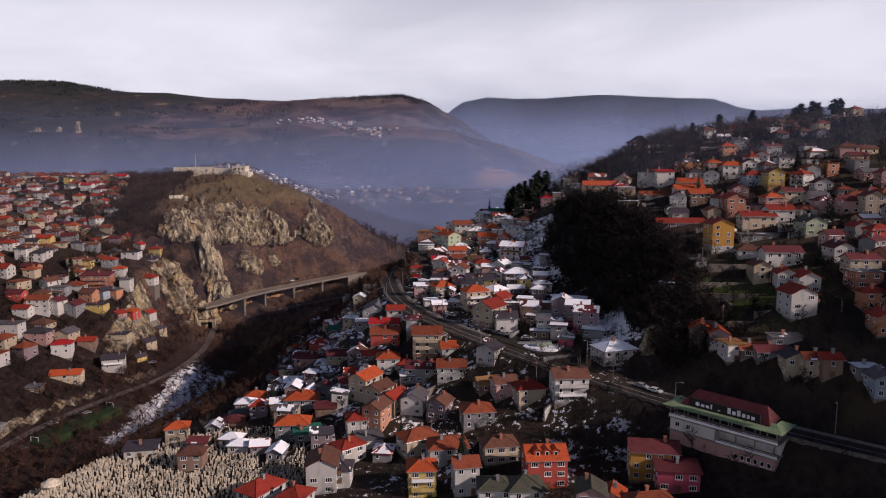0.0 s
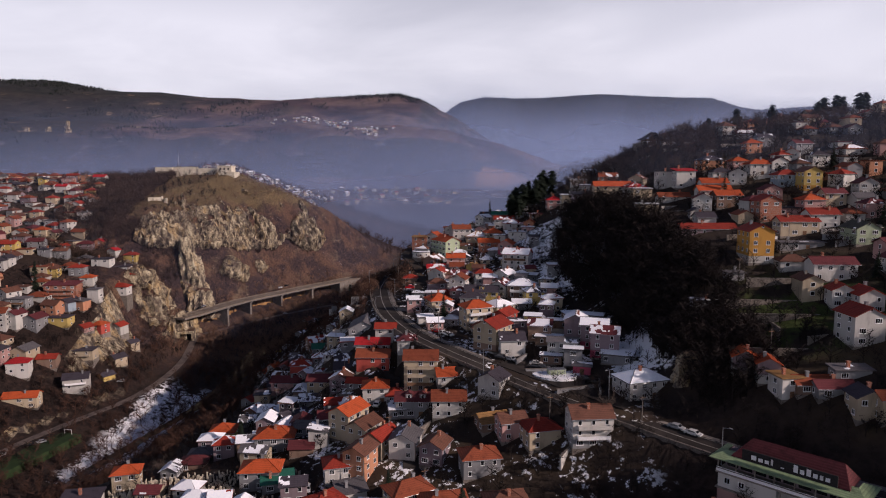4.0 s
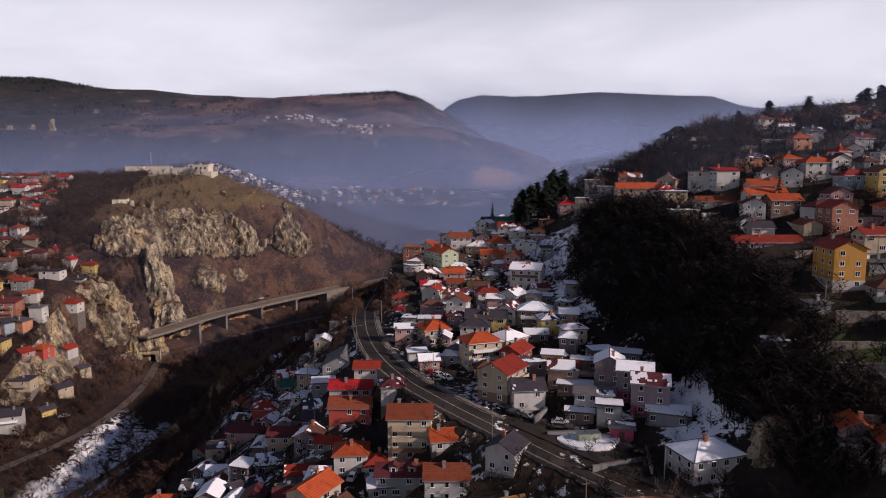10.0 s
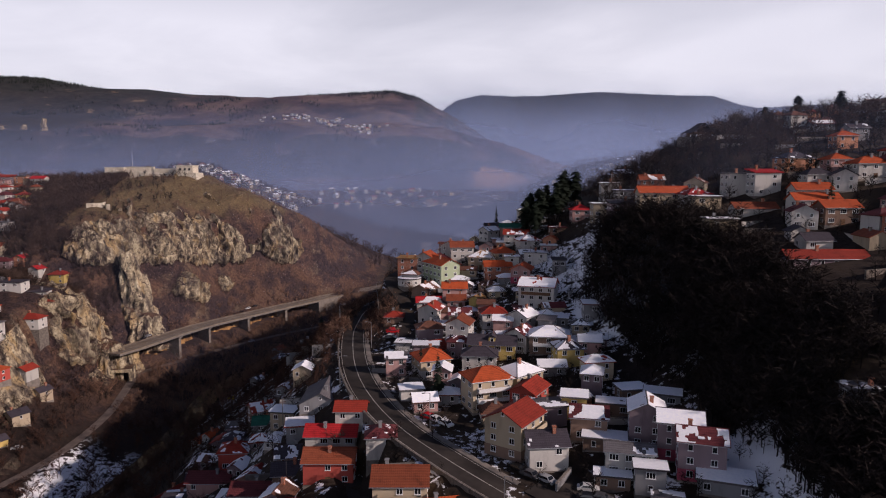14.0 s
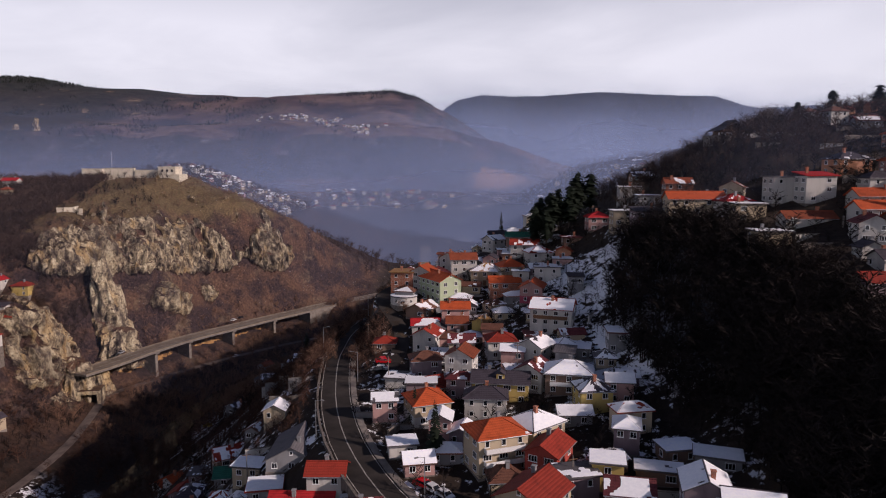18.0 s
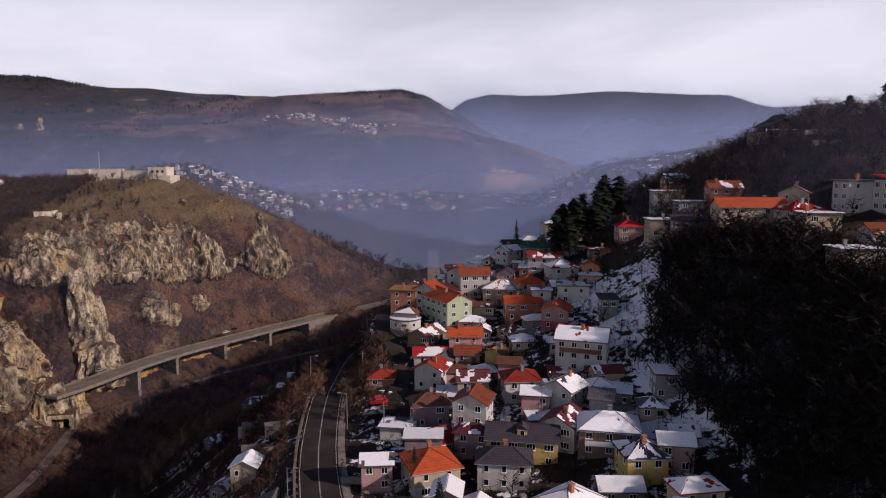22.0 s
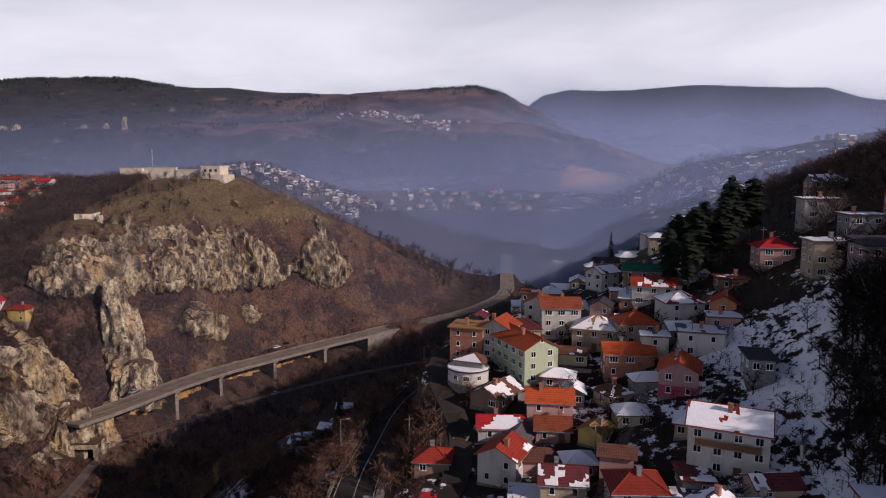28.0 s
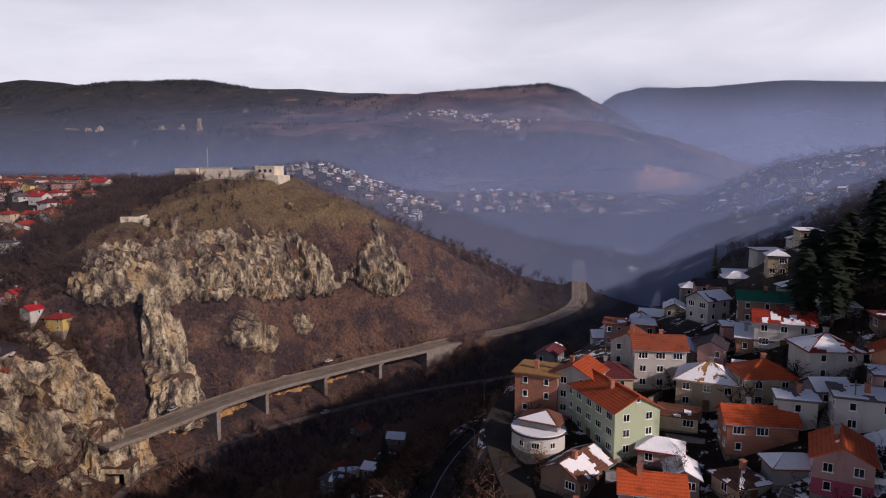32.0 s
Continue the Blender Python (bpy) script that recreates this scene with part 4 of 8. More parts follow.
        for f in range(n + (1 if shape == "gable" and k in (1, 3) and d > 7.5 else 0)):
            attic = f >= n
            cols = 1 if attic else count
            wm, pm = WINDOW_KINDS[3 if attic else kind if r.random() < 0.8 else r.choice((0, 1, 2))]
            for i in range(cols):
                if not attic and r.random() < (0.15 if near else 0.3):
                    continue
                u = (i + 0.5) / cols * length - length / 2
                zz = f * STOREY + 1.75 + (0.2 if attic else 0)
                m = pose(u if ax == 0 else nx * (off + 0.02), ny_ * (off + 0.02) if ax == 0 else u, zz, 0, 0, (0, 90, 180, 270)[k])
                if f == 0 and i == cols // 2 and k == (1 if r.random() < 0.5 else 0) and near:
                    m.translation.z = 0.05
                    part("door", DOOR, None, root).matrix_local = m
                    continue
                if near and y < 330:
                    win = part("window", wm, None, root)
                    win.matrix_local = m
                    part("pane", pm, None, win)
                else:
                    part("window", GLAZED[WINDOW_KINDS.index((wm, pm))], None, root).matrix_local = m
    for f in range(balcony):
        zz = (n - 1 - f) * STOREY + 0.25
        if zz < 1:
            break
        s = Solid().box(-a * 0.8, -b - 1.3, zz - 0.16, a * 0.8, -b - 0.01, zz)
        part("balcony_slab", s, CONCRETE, root)
        s = Solid().box(-a * 0.8, -b - 1.3, zz, a * 0.8, -b - 1.22, zz + 0.95).box(-a * 0.8, -b - 1.22, zz, -a * 0.8 + 0.08, -b - 0.02, zz + 0.95).box(a * 0.8 - 0.08, -b - 1.22, zz, a * 0.8, -b - 0.02, zz + 0.95)
        part("balcony_rail", s, r.choice((wallm, WOOD, FRAME)), root)
    for i in range(dormer):
        cx = (i + 0.5) / dormer * w - w / 2
        cx *= 0.7
        y0, zt = -b * 0.72, h + rise * 0.24
        s = Solid().box(cx - 0.95, y0, zt - 0.4, cx + 0.95, -b * 0.05, zt + 1.35)
        dm = part("dormer", s, wallm, root)
        s = Solid()
        for sx in (-1, 1):
            q = [(cx, y0 - 0.3, zt + 2.1), (cx + sx * 1.3, y0 - 0.3, zt + 1.25), (cx + sx * 1.3, 0, zt + 1.25), (cx, 0, zt + 2.1)]
            s.slab(q if sx < 0 else q[::-1], 0.12)
        s.face([(cx - 0.95, y0, zt + 1.35), (cx + 0.95, y0, zt + 1.35), (cx, y0, zt + 2.0)])
        part("dormer_roof", s, roofm, dm)
        wd = part("window", WINDOW_KINDS[1][0], None, dm)
        wd.location = (cx, y0 - 0.02, zt + 0.6)
        part("pane", WINDOW_KINDS[1][1], None, wd)
    return root



# the spur and the right-hand hill
house(-48.8, 163.7, 60, 10.4, 7.2, 2, "hip", "red", "white")
house(-38.4, 158.3, 70, 7.2, 6.4, 2, "hip", "red", "white")
house(-34.2, 172.1, 95, 9.6, 8, 3, "gable", "brown", "white", balcony=2)
house(-28.8, 202.2, 15, 7.2, 6.8, 2, "hip", "red", "white")
house(-22.7, 202.8, 70, 8, 6.4, 3, "gable", "brown", "peach")
house(-29.0, 224.7, 62, 10.4, 7.2, 3, "gable", "orange", "cream")
house(-23.7, 219.2, 62, 8.8, 6.4, 2, "gable", "brown", "cream")
house(-18.1, 212.0, 60, 8.8, 6.4, 2, "gable", "red", "cream")
house(-51.4, 225.7, 5, 11.2, 8, 2, "hip", "orange", "grey")
house(-50.1, 205.3, 5, 10.4, 7.2, 2, "hip", "orange", "grey")
house(-74.6, 247.0, 5, 8, 7.2, 2, "hip", "orange", "yellow")
house(-91.7, 214.7, 15, 7.2, 5.6, 2, "hip", "orange", "cream")
house(-99.3, 204.5, 10, 9.6, 5.6, 1, "shed", "dark", "white")
house(-6.9, 167.0, 5, 7.2, 6.8, 3, "hip", "orange", "yellow", balcony=2)
house(-9.1, 187.7, 30, 10.4, 7.2, 2, "hip", "rust", "cream")
house(-0.3, 182.3, 10, 11.2, 8, 2, "hip", "rust", "white", snow=0.05)
house(4.5, 165.0, 10, 6.4, 6, 3, "gable", "rust", "white")
house(12.1, 157.6, 0, 8.8, 7.2, 2, "hip", "olive", "white")
house(19.1, 156.8, 5, 8.8, 8, 2, "hip", "olive", "white")
house(14.3, 180.1, 10, 9.6, 7.2, 2, "hip", "brown", "cream")
house(25.4, 167.4, 5, 10.4, 8.8, 3, "gable", "orange", "red", dormer=3)
house(33.3, 146.4, 80, 6.4, 6.4, 3, "gable", "olive", "pink")
house(38.8, 148.8, 70, 5.6, 5.6, 2, "gable", "orange", "pink", snow=0.1)
house(46.2, 144.8, 10, 11.2, 6.4, 2, "hip", "rust", "red", snow=0.05)
house(53.2, 165.0, -8, 12, 7.2, 3, "gable", "maroon", "mustard", snow=0.1)
house(57.2, 158.2, -8, 10.1, 6, 2, "shed", "maroon", "rose", snow=0.05)
house(25.1, 202.3, 15, 8.8, 7.2, 2, "hip", "red", "cream")
house(37.1, 198.5, 5, 10.4, 8, 3, "gable", "brown", "white", base="grey", balcony=2)
house(17.8, 207.0, 15, 7.2, 6.4, 2, "gable", "brown", "pink")
house(12.9, 212.4, 20, 8, 6.4, 1, "gable", "straw", "brown", snow=0.1)
house(8.8, 197.4, 10, 9.6, 7.2, 2, "hip", "rust", "grey")
house(14.2, 223.2, 60, 7.2, 6.8, 2, "gable", "dark", "white")
house(1.0, 222.6, 0, 9.6, 7.2, 2, "gable", "rust", "white")
house(-7.9, 239.2, 0, 10.4, 8, 4, "gable", "rust", "cream", balcony=3)
house(0.6, 234.8, 10, 7.2, 6.4, 1, "gable", "orange", "white")
house(-15.6, 236.4, 5, 6.4, 6.4, 1, "hip", "red", "white", snow=0.1)
house(-25.4, 260.2, 0, 11.2, 7.2, 2, "gable", "rust", "red")
house(-26.7, 270.7, 0, 12, 6.4, 2, "gable", "scarlet", "white")
house(-22.3, 273.4, 0, 7.2, 5.6, 2, "gable", "red", "white")
house(-32.3, 292.7, 90, 14.4, 11.2, 1, "gable", "grey", "grey", snow=0.1)
house(-22.4, 238.6, 5, 8, 7.2, 2, "hip", "orange", "white")
house(-44.5, 265.8, 0, 10.4, 6.4, 2, "gable", "maroon", "cream")
house(-62.7, 287.0, 0, 11.2, 6.4, 2, "gable", "maroon", "pink", snow=0.1)
house(-59.5, 298.2, 5, 8, 7.2, 2, "hip", "red", "red", snow=0.3)
house(-83.0, 344.6, 60, 4.8, 4.8, 1, "gable", "orange", "white")
house(-90.1, 353.3, 60, 5.6, 4.8, 1, "gable", "orange", "white")
house(-78.9, 297.9, 65, 10.4, 5.6, 1, "gable", "red", "grey", snow=0.1)
house(-63.7, 265.1, 5, 8, 6.4, 1, "gable", "grey", "grey", snow=0.9)
house(-51.0, 246.1, 40, 8.8, 7.2, 1, "gable", "dark", "grey", snow=0.3)
house(-37.2, 221.8, 90, 6.4, 5.6, 2, "shed", "grey", "white", snow=0.4)
house(-47.2, 255.7, 10, 7.2, 5.6, 1, "shed", "dark", "grey", snow=0.5)
house(-35.1, 228.0, 10, 7.2, 5.6, 2, "gable", "maroon", "grey", snow=0.2)
house(-11.1, 209.7, 80, 8.8, 7.2, 2, "gable", "grey", "white", snow=0.3)
house(-14.0, 228.2, 10, 6.4, 5.6, 1, "shed", "grey", "grey", snow=0.7)
house(-2.7, 204.6, 70, 7.2, 6.4, 2, "gable", "brown", "mauve", snow=0.1)
house(-29.4, 173.3, 90, 6.4, 5.6, 2, "hip", "dark", "white", snow=0.1)
house(-29.4, 186.8, 40, 8, 6.4, 2, "hip", "red", "white")
house(-24.1, 193.8, 20, 7.2, 5.6, 1, "shed", "grey", "white", snow=0.1)
house(-44.9, 201.9, 15, 8, 5.6, 1, "shed", "green", "grey", snow=0.2)
house(-82.7, 406.3, 60, 6.4, 5.6, 2, "gable", "dark", "grey", snow=0.6)
house(-57.1, 320.7, 30, 8.8, 7.2, 2, "gable", "red", "brown", snow=0.5)
house(-52.2, 307.9, 10, 8.8, 5.6, 1, "gable", "green", "grey", snow=0.2)
house(-108.6, 544.1, 60, 7.2, 6.4, 1, "gable", "rust", "grey")
house(-83.6, 464.9, 20, 6.4, 5.6, 1, "shed", "grey", "grey", snow=1)
house(-37.9, 275.0, 10, 7.2, 6.4, 1, "gable", "dark", "brown", snow=0.5)
house(-36.6, 268.2, 10, 8, 6.4, 1, "gable", "dark", "brown", snow=0.2)
house(-72.2, 288.9, 10, 7.2, 4.8, 1, "shed", "grey", "white", snow=0.7)
house(-35.8, 254.8, 80, 7.2, 6.4, 2, "gable", "brown", "mauve", snow=0.4)
house(-13.7, 259.2, 5, 6.4, 6.4, 2, "hip", "maroon", "white", snow=0.3)
house(15.8, 253.2, 55, 10.4, 8.8, 3, "gable", "red", "cream", base="brown", balcony=1)
house(21.5, 247.1, 5, 8, 7.2, 2, "gable", "dark", "white", snow=0.1)
house(21.2, 271.1, 60, 8.8, 6.4, 2, "gable", "red", "red", snow=0.2)
house(12.4, 267.5, 5, 6.4, 6.4, 1, "hip", "brown", "cream", snow=0.1)
house(-3.2, 299.1, 20, 8.8, 8.8, 2, "hip", "orange", "cream", base="white")
house(11.0, 274.6, 20, 10.4, 8, 3, "hip", "orange", "cream", snow=0.12, balcony=2)
house(0.1, 313.8, 30, 8.8, 7.2, 1, "gable", "red", "cream", snow=0.15)
house(5.4, 318.2, 75, 7.2, 7.2, 3, "gable", "rust", "white", snow=0.05)
house(14.8, 306.8, -8, 13.6, 7.2, 2, "gable", "dark", "yellow", snow=0.18, dormer=1)
house(10.6, 299.0, -5, 9.6, 6.4, 2, "hip", "dark", "white", snow=0.1)
house(19.8, 281.5, 40, 9.6, 8, 2, "hip", "grey", "cream", snow=0.85)
house(34.7, 295.0, 5, 7.2, 7.2, 2, "hip", "dark", "yellow", snow=0.55)
house(31.3, 305.8, -10, 11.2, 8.8, 2, "hip", "grey", "brown", snow=1, balcony=2)
house(23.3, 309.5, 60, 8, 7.2, 2, "gable", "maroon", "white", snow=0.3)
house(25.7, 322.9, 50, 7.2, 7.2, 2, "gable", "dark", "white", snow=0.55)
house(16.7, 331.6, 5, 8, 7.2, 2, "hip", "red", "white", snow=0.1)
house(33.4, 324.7, 10, 5.6, 5.6, 1, "hip", "grey", "brown", snow=1)
house(32.7, 339.7, -18, 12, 8.8, 3, "gable", "red", "white", snow=0.7, balcony=1)
house(29.8, 363.1, 75, 8.8, 7.2, 2, "gable", "orange", "pink", snow=0.3, base="rose", balcony=1)
house(-4.0, 344.6, 70, 7.2, 7.2, 2, "gable", "red", "white", snow=0.25)
house(-5.2, 357.5, 5, 8.8, 5.6, 1, "gable", "scarlet", "white", snow=0.4)
house(4.4, 360.5, 0, 8.8, 6.4, 2, "gable", "orange", "pink")
house(4.9, 355.3, 0, 6.4, 5.6, 1, "gable", "rust", "pink", snow=0.1)
house(5.8, 335.4, 0, 7.2, 6.4, 2, "gable", "maroon", "cream", snow=0.5)
house(12.7, 352.4, 60, 4.8, 4.8, 1, "gable", "straw", "yellow")
house(17.3, 365.0, 30, 5.6, 5.6, 1, "hip", "brown", "cream", snow=0.4)
house(-4.3, 324.8, 10, 8, 6.4, 2, "hip", "brown", "mauve", snow=0.1)
house(-17.4, 349.0, 0, 6.4, 5.6, 1, "hip", "red", "brown")
house(-14.0, 388.4, -10, 8, 7.2, 3, "flat", "straw", "brick")
house(-6.6, 387.6, 70, 7.2, 7.2, 3, "gable", "orange", "white")
house(-1.5, 392.9, 10, 8, 7.2, 2, "hip", "maroon", "cream")
house(7.9, 398.7, 5, 9.6, 7.2, 3, "gable", "rust", "white")
house(2.8, 403.0, 80, 7.2, 6.4, 3, "gable", "rust", "white")
house(16.4, 391.0, -12, 10.4, 8.8, 2, "hip", "straw", "cream", snow=0.85)
house(24.9, 388.4, 10, 8.8, 8, 2, "hip", "orange", "cream", snow=0.1)
house(21.5, 375.6, 3, 10.4, 6.4, 2, "gable", "orange", "brick")
house(27.4, 377.4, -5, 5.6, 4.8, 2, "flat", "grey", "white", snow=0.9)
house(36.2, 374.1, -8, 8.8, 6.4, 2, "flat", "grey", "white", snow=0.6)
house(27.0, 406.3, -10, 6.4, 6.4, 1, "shed", "grey", "peach", snow=1)
house(31.9, 405.2, -8, 10.4, 6.4, 2, "gable", "red", "white", snow=0.4)
house(35.3, 390.6, 10, 8.8, 8, 2, "hip", "red", "white", snow=0.7)
house(31.6, 417.6, -8, 11.2, 5.6, 2, "gable", "green", "brown", snow=0.05)
house(43.9, 386.2, 75, 5.6, 5.6, 1, "gable", "orange", "peach", snow=0.1)
house(42.2, 379.9, -5, 6.4, 4.8, 1, "flat", "grey", "pink", snow=0.95)
house(42.2, 408.4, -5, 7.2, 5.6, 1, "flat", "grey", "blue", snow=0.9)
house(58.7, 400.0, 0, 8, 7.2, 2, "hip", "scarlet", "pink")
house(48.2, 396.4, 0, 6.4, 5.6, 1, "flat", "maroon", "brown", snow=0.3)
house(94.5, 1016.4, 20, 6.4, 5.6, 2, "flat", "grey", "cream")
house(70.7, 1017.6, 20, 7.2, 6.4, 2, "hip", "dark", "grey", snow=0.7)
house(21.7, 429.7, 40, 7.2, 6.4, 2, "gable", "dark", "white", snow=0.6)
house(51.8, 987.0, 10, 7.2, 6.4, 1, "hip", "rust", "white", snow=0.2)
house(87.7, 443.7, 0, 9.6, 7.2, 2, "gable", "dark", "brown", snow=0.5)
house(74.9, 415.8, -5, 8.8, 7.2, 3, "flat", "grey", "white", snow=0.9)
house(76.0, 394.8, 0, 8, 6.4, 2, "flat", "dark", "grey", snow=0.6)
house(63.0, 381.6, 0, 7.2, 6.4, 3, "flat", "grey", "cream", snow=0.7)
house(67.4, 368.0, 0, 8.8, 7.2, 3, "shed", "dark", "mauve", snow=0.1, balcony=1)
house(86.4, 393.9, -5, 9.6, 7.2, 2, "gable", "rust", "brick", snow=0.4)
house(80.9, 362.3, -3, 17.6, 8, 3, "gable", "orange", "cream")
house(94.4, 365.2, 60, 8, 7.2, 2, "gable", "brown", "cream", snow=0.1)
house(89.1, 351.8, 10, 8.8, 7.2, 2, "hip", "scarlet", "white", snow=0.2)
house(90.6, 346.4, 0, 8.8, 7.2, 2, "flat", "grey", "cream", snow=0.9)
house(104.1, 352.6, 0, 8.8, 7.2, 3, "flat", "grey", "white")
house(110.1, 345.5, 0, 8.8, 7.2, 3, "shed", "scarlet", "white", snow=0.05)
house(101.1, 332.4, 0, 13.6, 6.4, 1, "gable", "rust", "white", snow=0.05)
house(86.7, 323.3, 0, 8.8, 6.4, 2, "flat", "grey", "cream", snow=0.9)
house(117.3, 329.0, -3, 11.2, 7.2, 2, "gable", "orange", "white")
house(114.6, 321.5, -3, 13.6, 7.2, 2, "gable", "orange", "white")
house(107.3, 314.2, 75, 8, 7.2, 2, "gable", "maroon", "white", snow=0.1)
house(102.2, 297.6, 0, 7.2, 6.4, 1, "gable", "dark", "white", snow=0.1)
house(126.9, 358.7, 10, 11.2, 8, 2, "hip", "dark", "peach", snow=0.2)
house(135.9, 347.9, 0, 7.2, 7.2, 2, "hip", "orange", "pink")
house(141.6, 338.7, 0, 11.2, 8, 2, "hip", "orange", "white")
house(149.0, 337.5, 90, 7.2, 7.2, 2, "gable", "maroon", "white")
house(124.0, 338.1, 0, 8.8, 6.4, 2, "hip", "dark", "white", snow=0.05)
house(129.3, 332.2, 70, 8, 7.2, 2, "gable", "dark", "white", snow=0.1)
house(116.8, 312.8, 0, 10.4, 7.2, 2, "gable", "orange", "brown")
house(101.2, 304.8, 85, 4.8, 4.8, 1, "gable", "dark", "white", snow=0.1)
house(132.8, 308.6, 85, 8, 7.2, 2, "gable", "maroon", "pink", snow=0.3)
house(123.0, 290.7, 90, 8.8, 8, 3, "gable", "red", "brick")
house(144.5, 319.6, 0, 9.6, 7.2, 2, "hip", "red", "blue", snow=0.1)
house(150.0, 312.2, 85, 10.4, 7.2, 3, "gable", "brown", "yellow", base="mustard")
house(155.0, 377.0, 0, 8, 6.4, 2, "hip", "orange", "peach")
house(165.2, 386.6, 0, 8, 6.4, 2, "gable", "dark", "grey", snow=0.3)
house(160.8, 347.2, 60, 8.8, 6.4, 2, "gable", "red", "white")
house(99.5, 287.9, 0, 20.8, 6.4, 1, "gable", "red", "mauve")
house(125.0, 271.5, 0, 13.6, 6.4, 2, "gable", "red", "cream")
house(103.0, 254.2, 88, 10.4, 8, 4, "gable", "red", "mustard", snow=0.1, base="white", balcony=1)
house(138.8, 288.4, 0, 8, 7.2, 2, "hip", "orange", "pink")
house(155.7, 346.1, 10, 8, 6.4, 2, "hip", "red", "white", snow=0.1)
house(172.6, 363.7, 10, 8.8, 6.4, 2, "gable", "maroon", "grey", snow=0.1)
house(167.9, 338.4, 0, 8, 6.4, 2, "hip", "dark", "white", snow=0.2)
house(118.3, 236.4, -3, 12.8, 6.7, 2, "gable", "maroon", "white")
house(108.1, 203.8, 92, 8.7, 8.1, 3, "gable", "red", "white", snow=0.15, balcony=1)
house(112.9, 221.6, 80, 6, 6, 2, "gable", "red", "white", snow=0.15)
house(117.5, 217.1, 85, 7.4, 6.7, 2, "gable", "red", "white", snow=0.1)
house(138.8, 256.3, 90, 9.6, 8, 2, "gable", "olive", "green", snow=0.15)
house(134.8, 229.9, 88, 8.7, 6.7, 2, "gable", "maroon", "white", snow=0.15)
house(135.7, 218.0, 0, 10.1, 6, 2, "gable", "maroon", "cream", snow=0.1)
house(131.8, 209.9, 0, 8.7, 6.7, 2, "flat", "grey", "brick", snow=0.3)
house(134.9, 273.9, 0, 10.4, 7.2, 2, "gable", "red", "white", snow=0.05)
house(162.8, 294.2, 80, 8, 7.2, 2, "gable", "maroon", "white", snow=0.2)
house(165.3, 262.2, 80, 8, 7.2, 3, "gable", "maroon", "cream", snow=0.1)
house(151.7, 234.9, 0, 8.1, 6, 2, "hip", "red", "red", snow=0.1)
house(79.0, 205.0, 75, 6, 6, 2, "gable", "orange", "mauve", snow=0.05, base="white", balcony=1)
house(82.1, 198.4, 75, 5.4, 5.4, 2, "gable", "orange", "mauve", snow=0.1, base="white", balcony=1)
house(83.7, 192.2, 10, 5.4, 5.4, 2, "flat", "straw", "white")
house(89.3, 191.2, 0, 8.7, 5.4, 1, "gable", "rust", "brown", snow=0.1)
house(92.7, 187.8, 0, 8.7, 4.7, 1, "gable", "maroon", "grey", snow=0.05)
house(98.3, 190.4, 0, 8.7, 3.4, 1, "shed", "grey", "grey", snow=0.3)
house(96.1, 180.6, 85, 6, 6, 2, "gable", "dark", "cream", snow=0.1)
house(99.8, 177.7, 0, 6, 4.7, 2, "gable", "rust", "cream", snow=0.3)
house(103.1, 175.9, 0, 5.4, 4.7, 2, "gable", "red", "brown", snow=0.1)
house(110.9, 172.1, 0, 6, 4, 1, "flat", "grey", "grey", snow=1)
house(111.5, 166.3, 85, 6, 6, 2, "gable", "grey", "blue", snow=0.2)
house(122.7, 184.8, 85, 6.7, 6, 2, "gable", "red", "peach")
house(159.9, 269.1, 0, 8, 6.4, 2, "gable", "maroon", "pink", snow=0.2)
house(153.6, 274.0, 0, 8, 6.4, 2, "hip", "maroon", "pink", snow=0.2)
house(147.6, 289.9, 0, 8, 6.4, 2, "gable", "maroon", "cream", snow=0.1)
house(161.7, 308.6, 30, 8, 6.4, 2, "hip", "red", "white", snow=0.1)
house(138.6, 240.1, 10, 7.4, 5.4, 2, "gable", "maroon", "pink", snow=0.1)
house(144.4, 226.6, 30, 6.7, 5.4, 2, "gable", "maroon", "grey", snow=0.3)
house(119.8, 258.6, 0, 14.8, 4.7, 1, "flat", "grey", "grey", snow=0.2)
house(91.4, 243.0, 0, 5.4, 4, 1, "flat", "grey", "grey", snow=0.1)
house(80.4, 236.9, 0, 8.1, 4, 1, "flat", "grey", "grey", snow=0.5)
house(126.8, 197.0, 0, 6.7, 5.4, 2, "hip", "red", "peach", snow=0.1)
house(-9.0, 228.6, 0, 12, 6.4, 2, "gable", "maroon", "grey", dormer=2)
house(-6.4, 368.6, 60, 9.6, 7.2, 1, "gable", "brown", "brown", snow=0.45)
# the close row above the traffic island
house(32.0, 254.2, -12, 7.6, 6.2, 2, "gable", "maroon", "brown", snow=0.5, chimneys=0)
house(30.6, 263.5, -12, 5.6, 5.0, 2, "flat", "grey", "yellow", snow=0.9, chimneys=0)
house(34.2, 249.0, -14, 8.6, 4.0, 1, "flat", "grey", "brown", snow=1.0, chimneys=0)
house(37.4, 241.6, -12, 9.2, 5.0, 2, "gable", "grey", "white", snow=0.35, rise=0.9, chimneys=0)
house(33.4, 238.6, -12, 6.6, 3.0, 1, "flat", "dark", "brown", snow=1.0, chimneys=0)
house(39.8, 235.8, -12, 5.6, 3.4, 2, "flat", "dark", "grey", snow=1.0, chimneys=0)
house(41.6, 230.6, -14, 5.2, 3.2, 1, "flat", "grey", "rose", snow=0.6, chimneys=0)
# mauve on these walls takes in the shade that lies on them
house(43.2, 250.4, 76, 7.6, 7.0, 3, "gable", "grey", "mauve", snow=0.95)
house(48.4, 245.0, -16, 8.6, 6.4, 3, "gable", "dark", "mauve", snow=0.95, base="rose", chimneys=0)
house(50.2, 238.2, -16, 8.6, 6.6, 3, "gable", "maroon", "mauve", snow=0.5, base="rose")
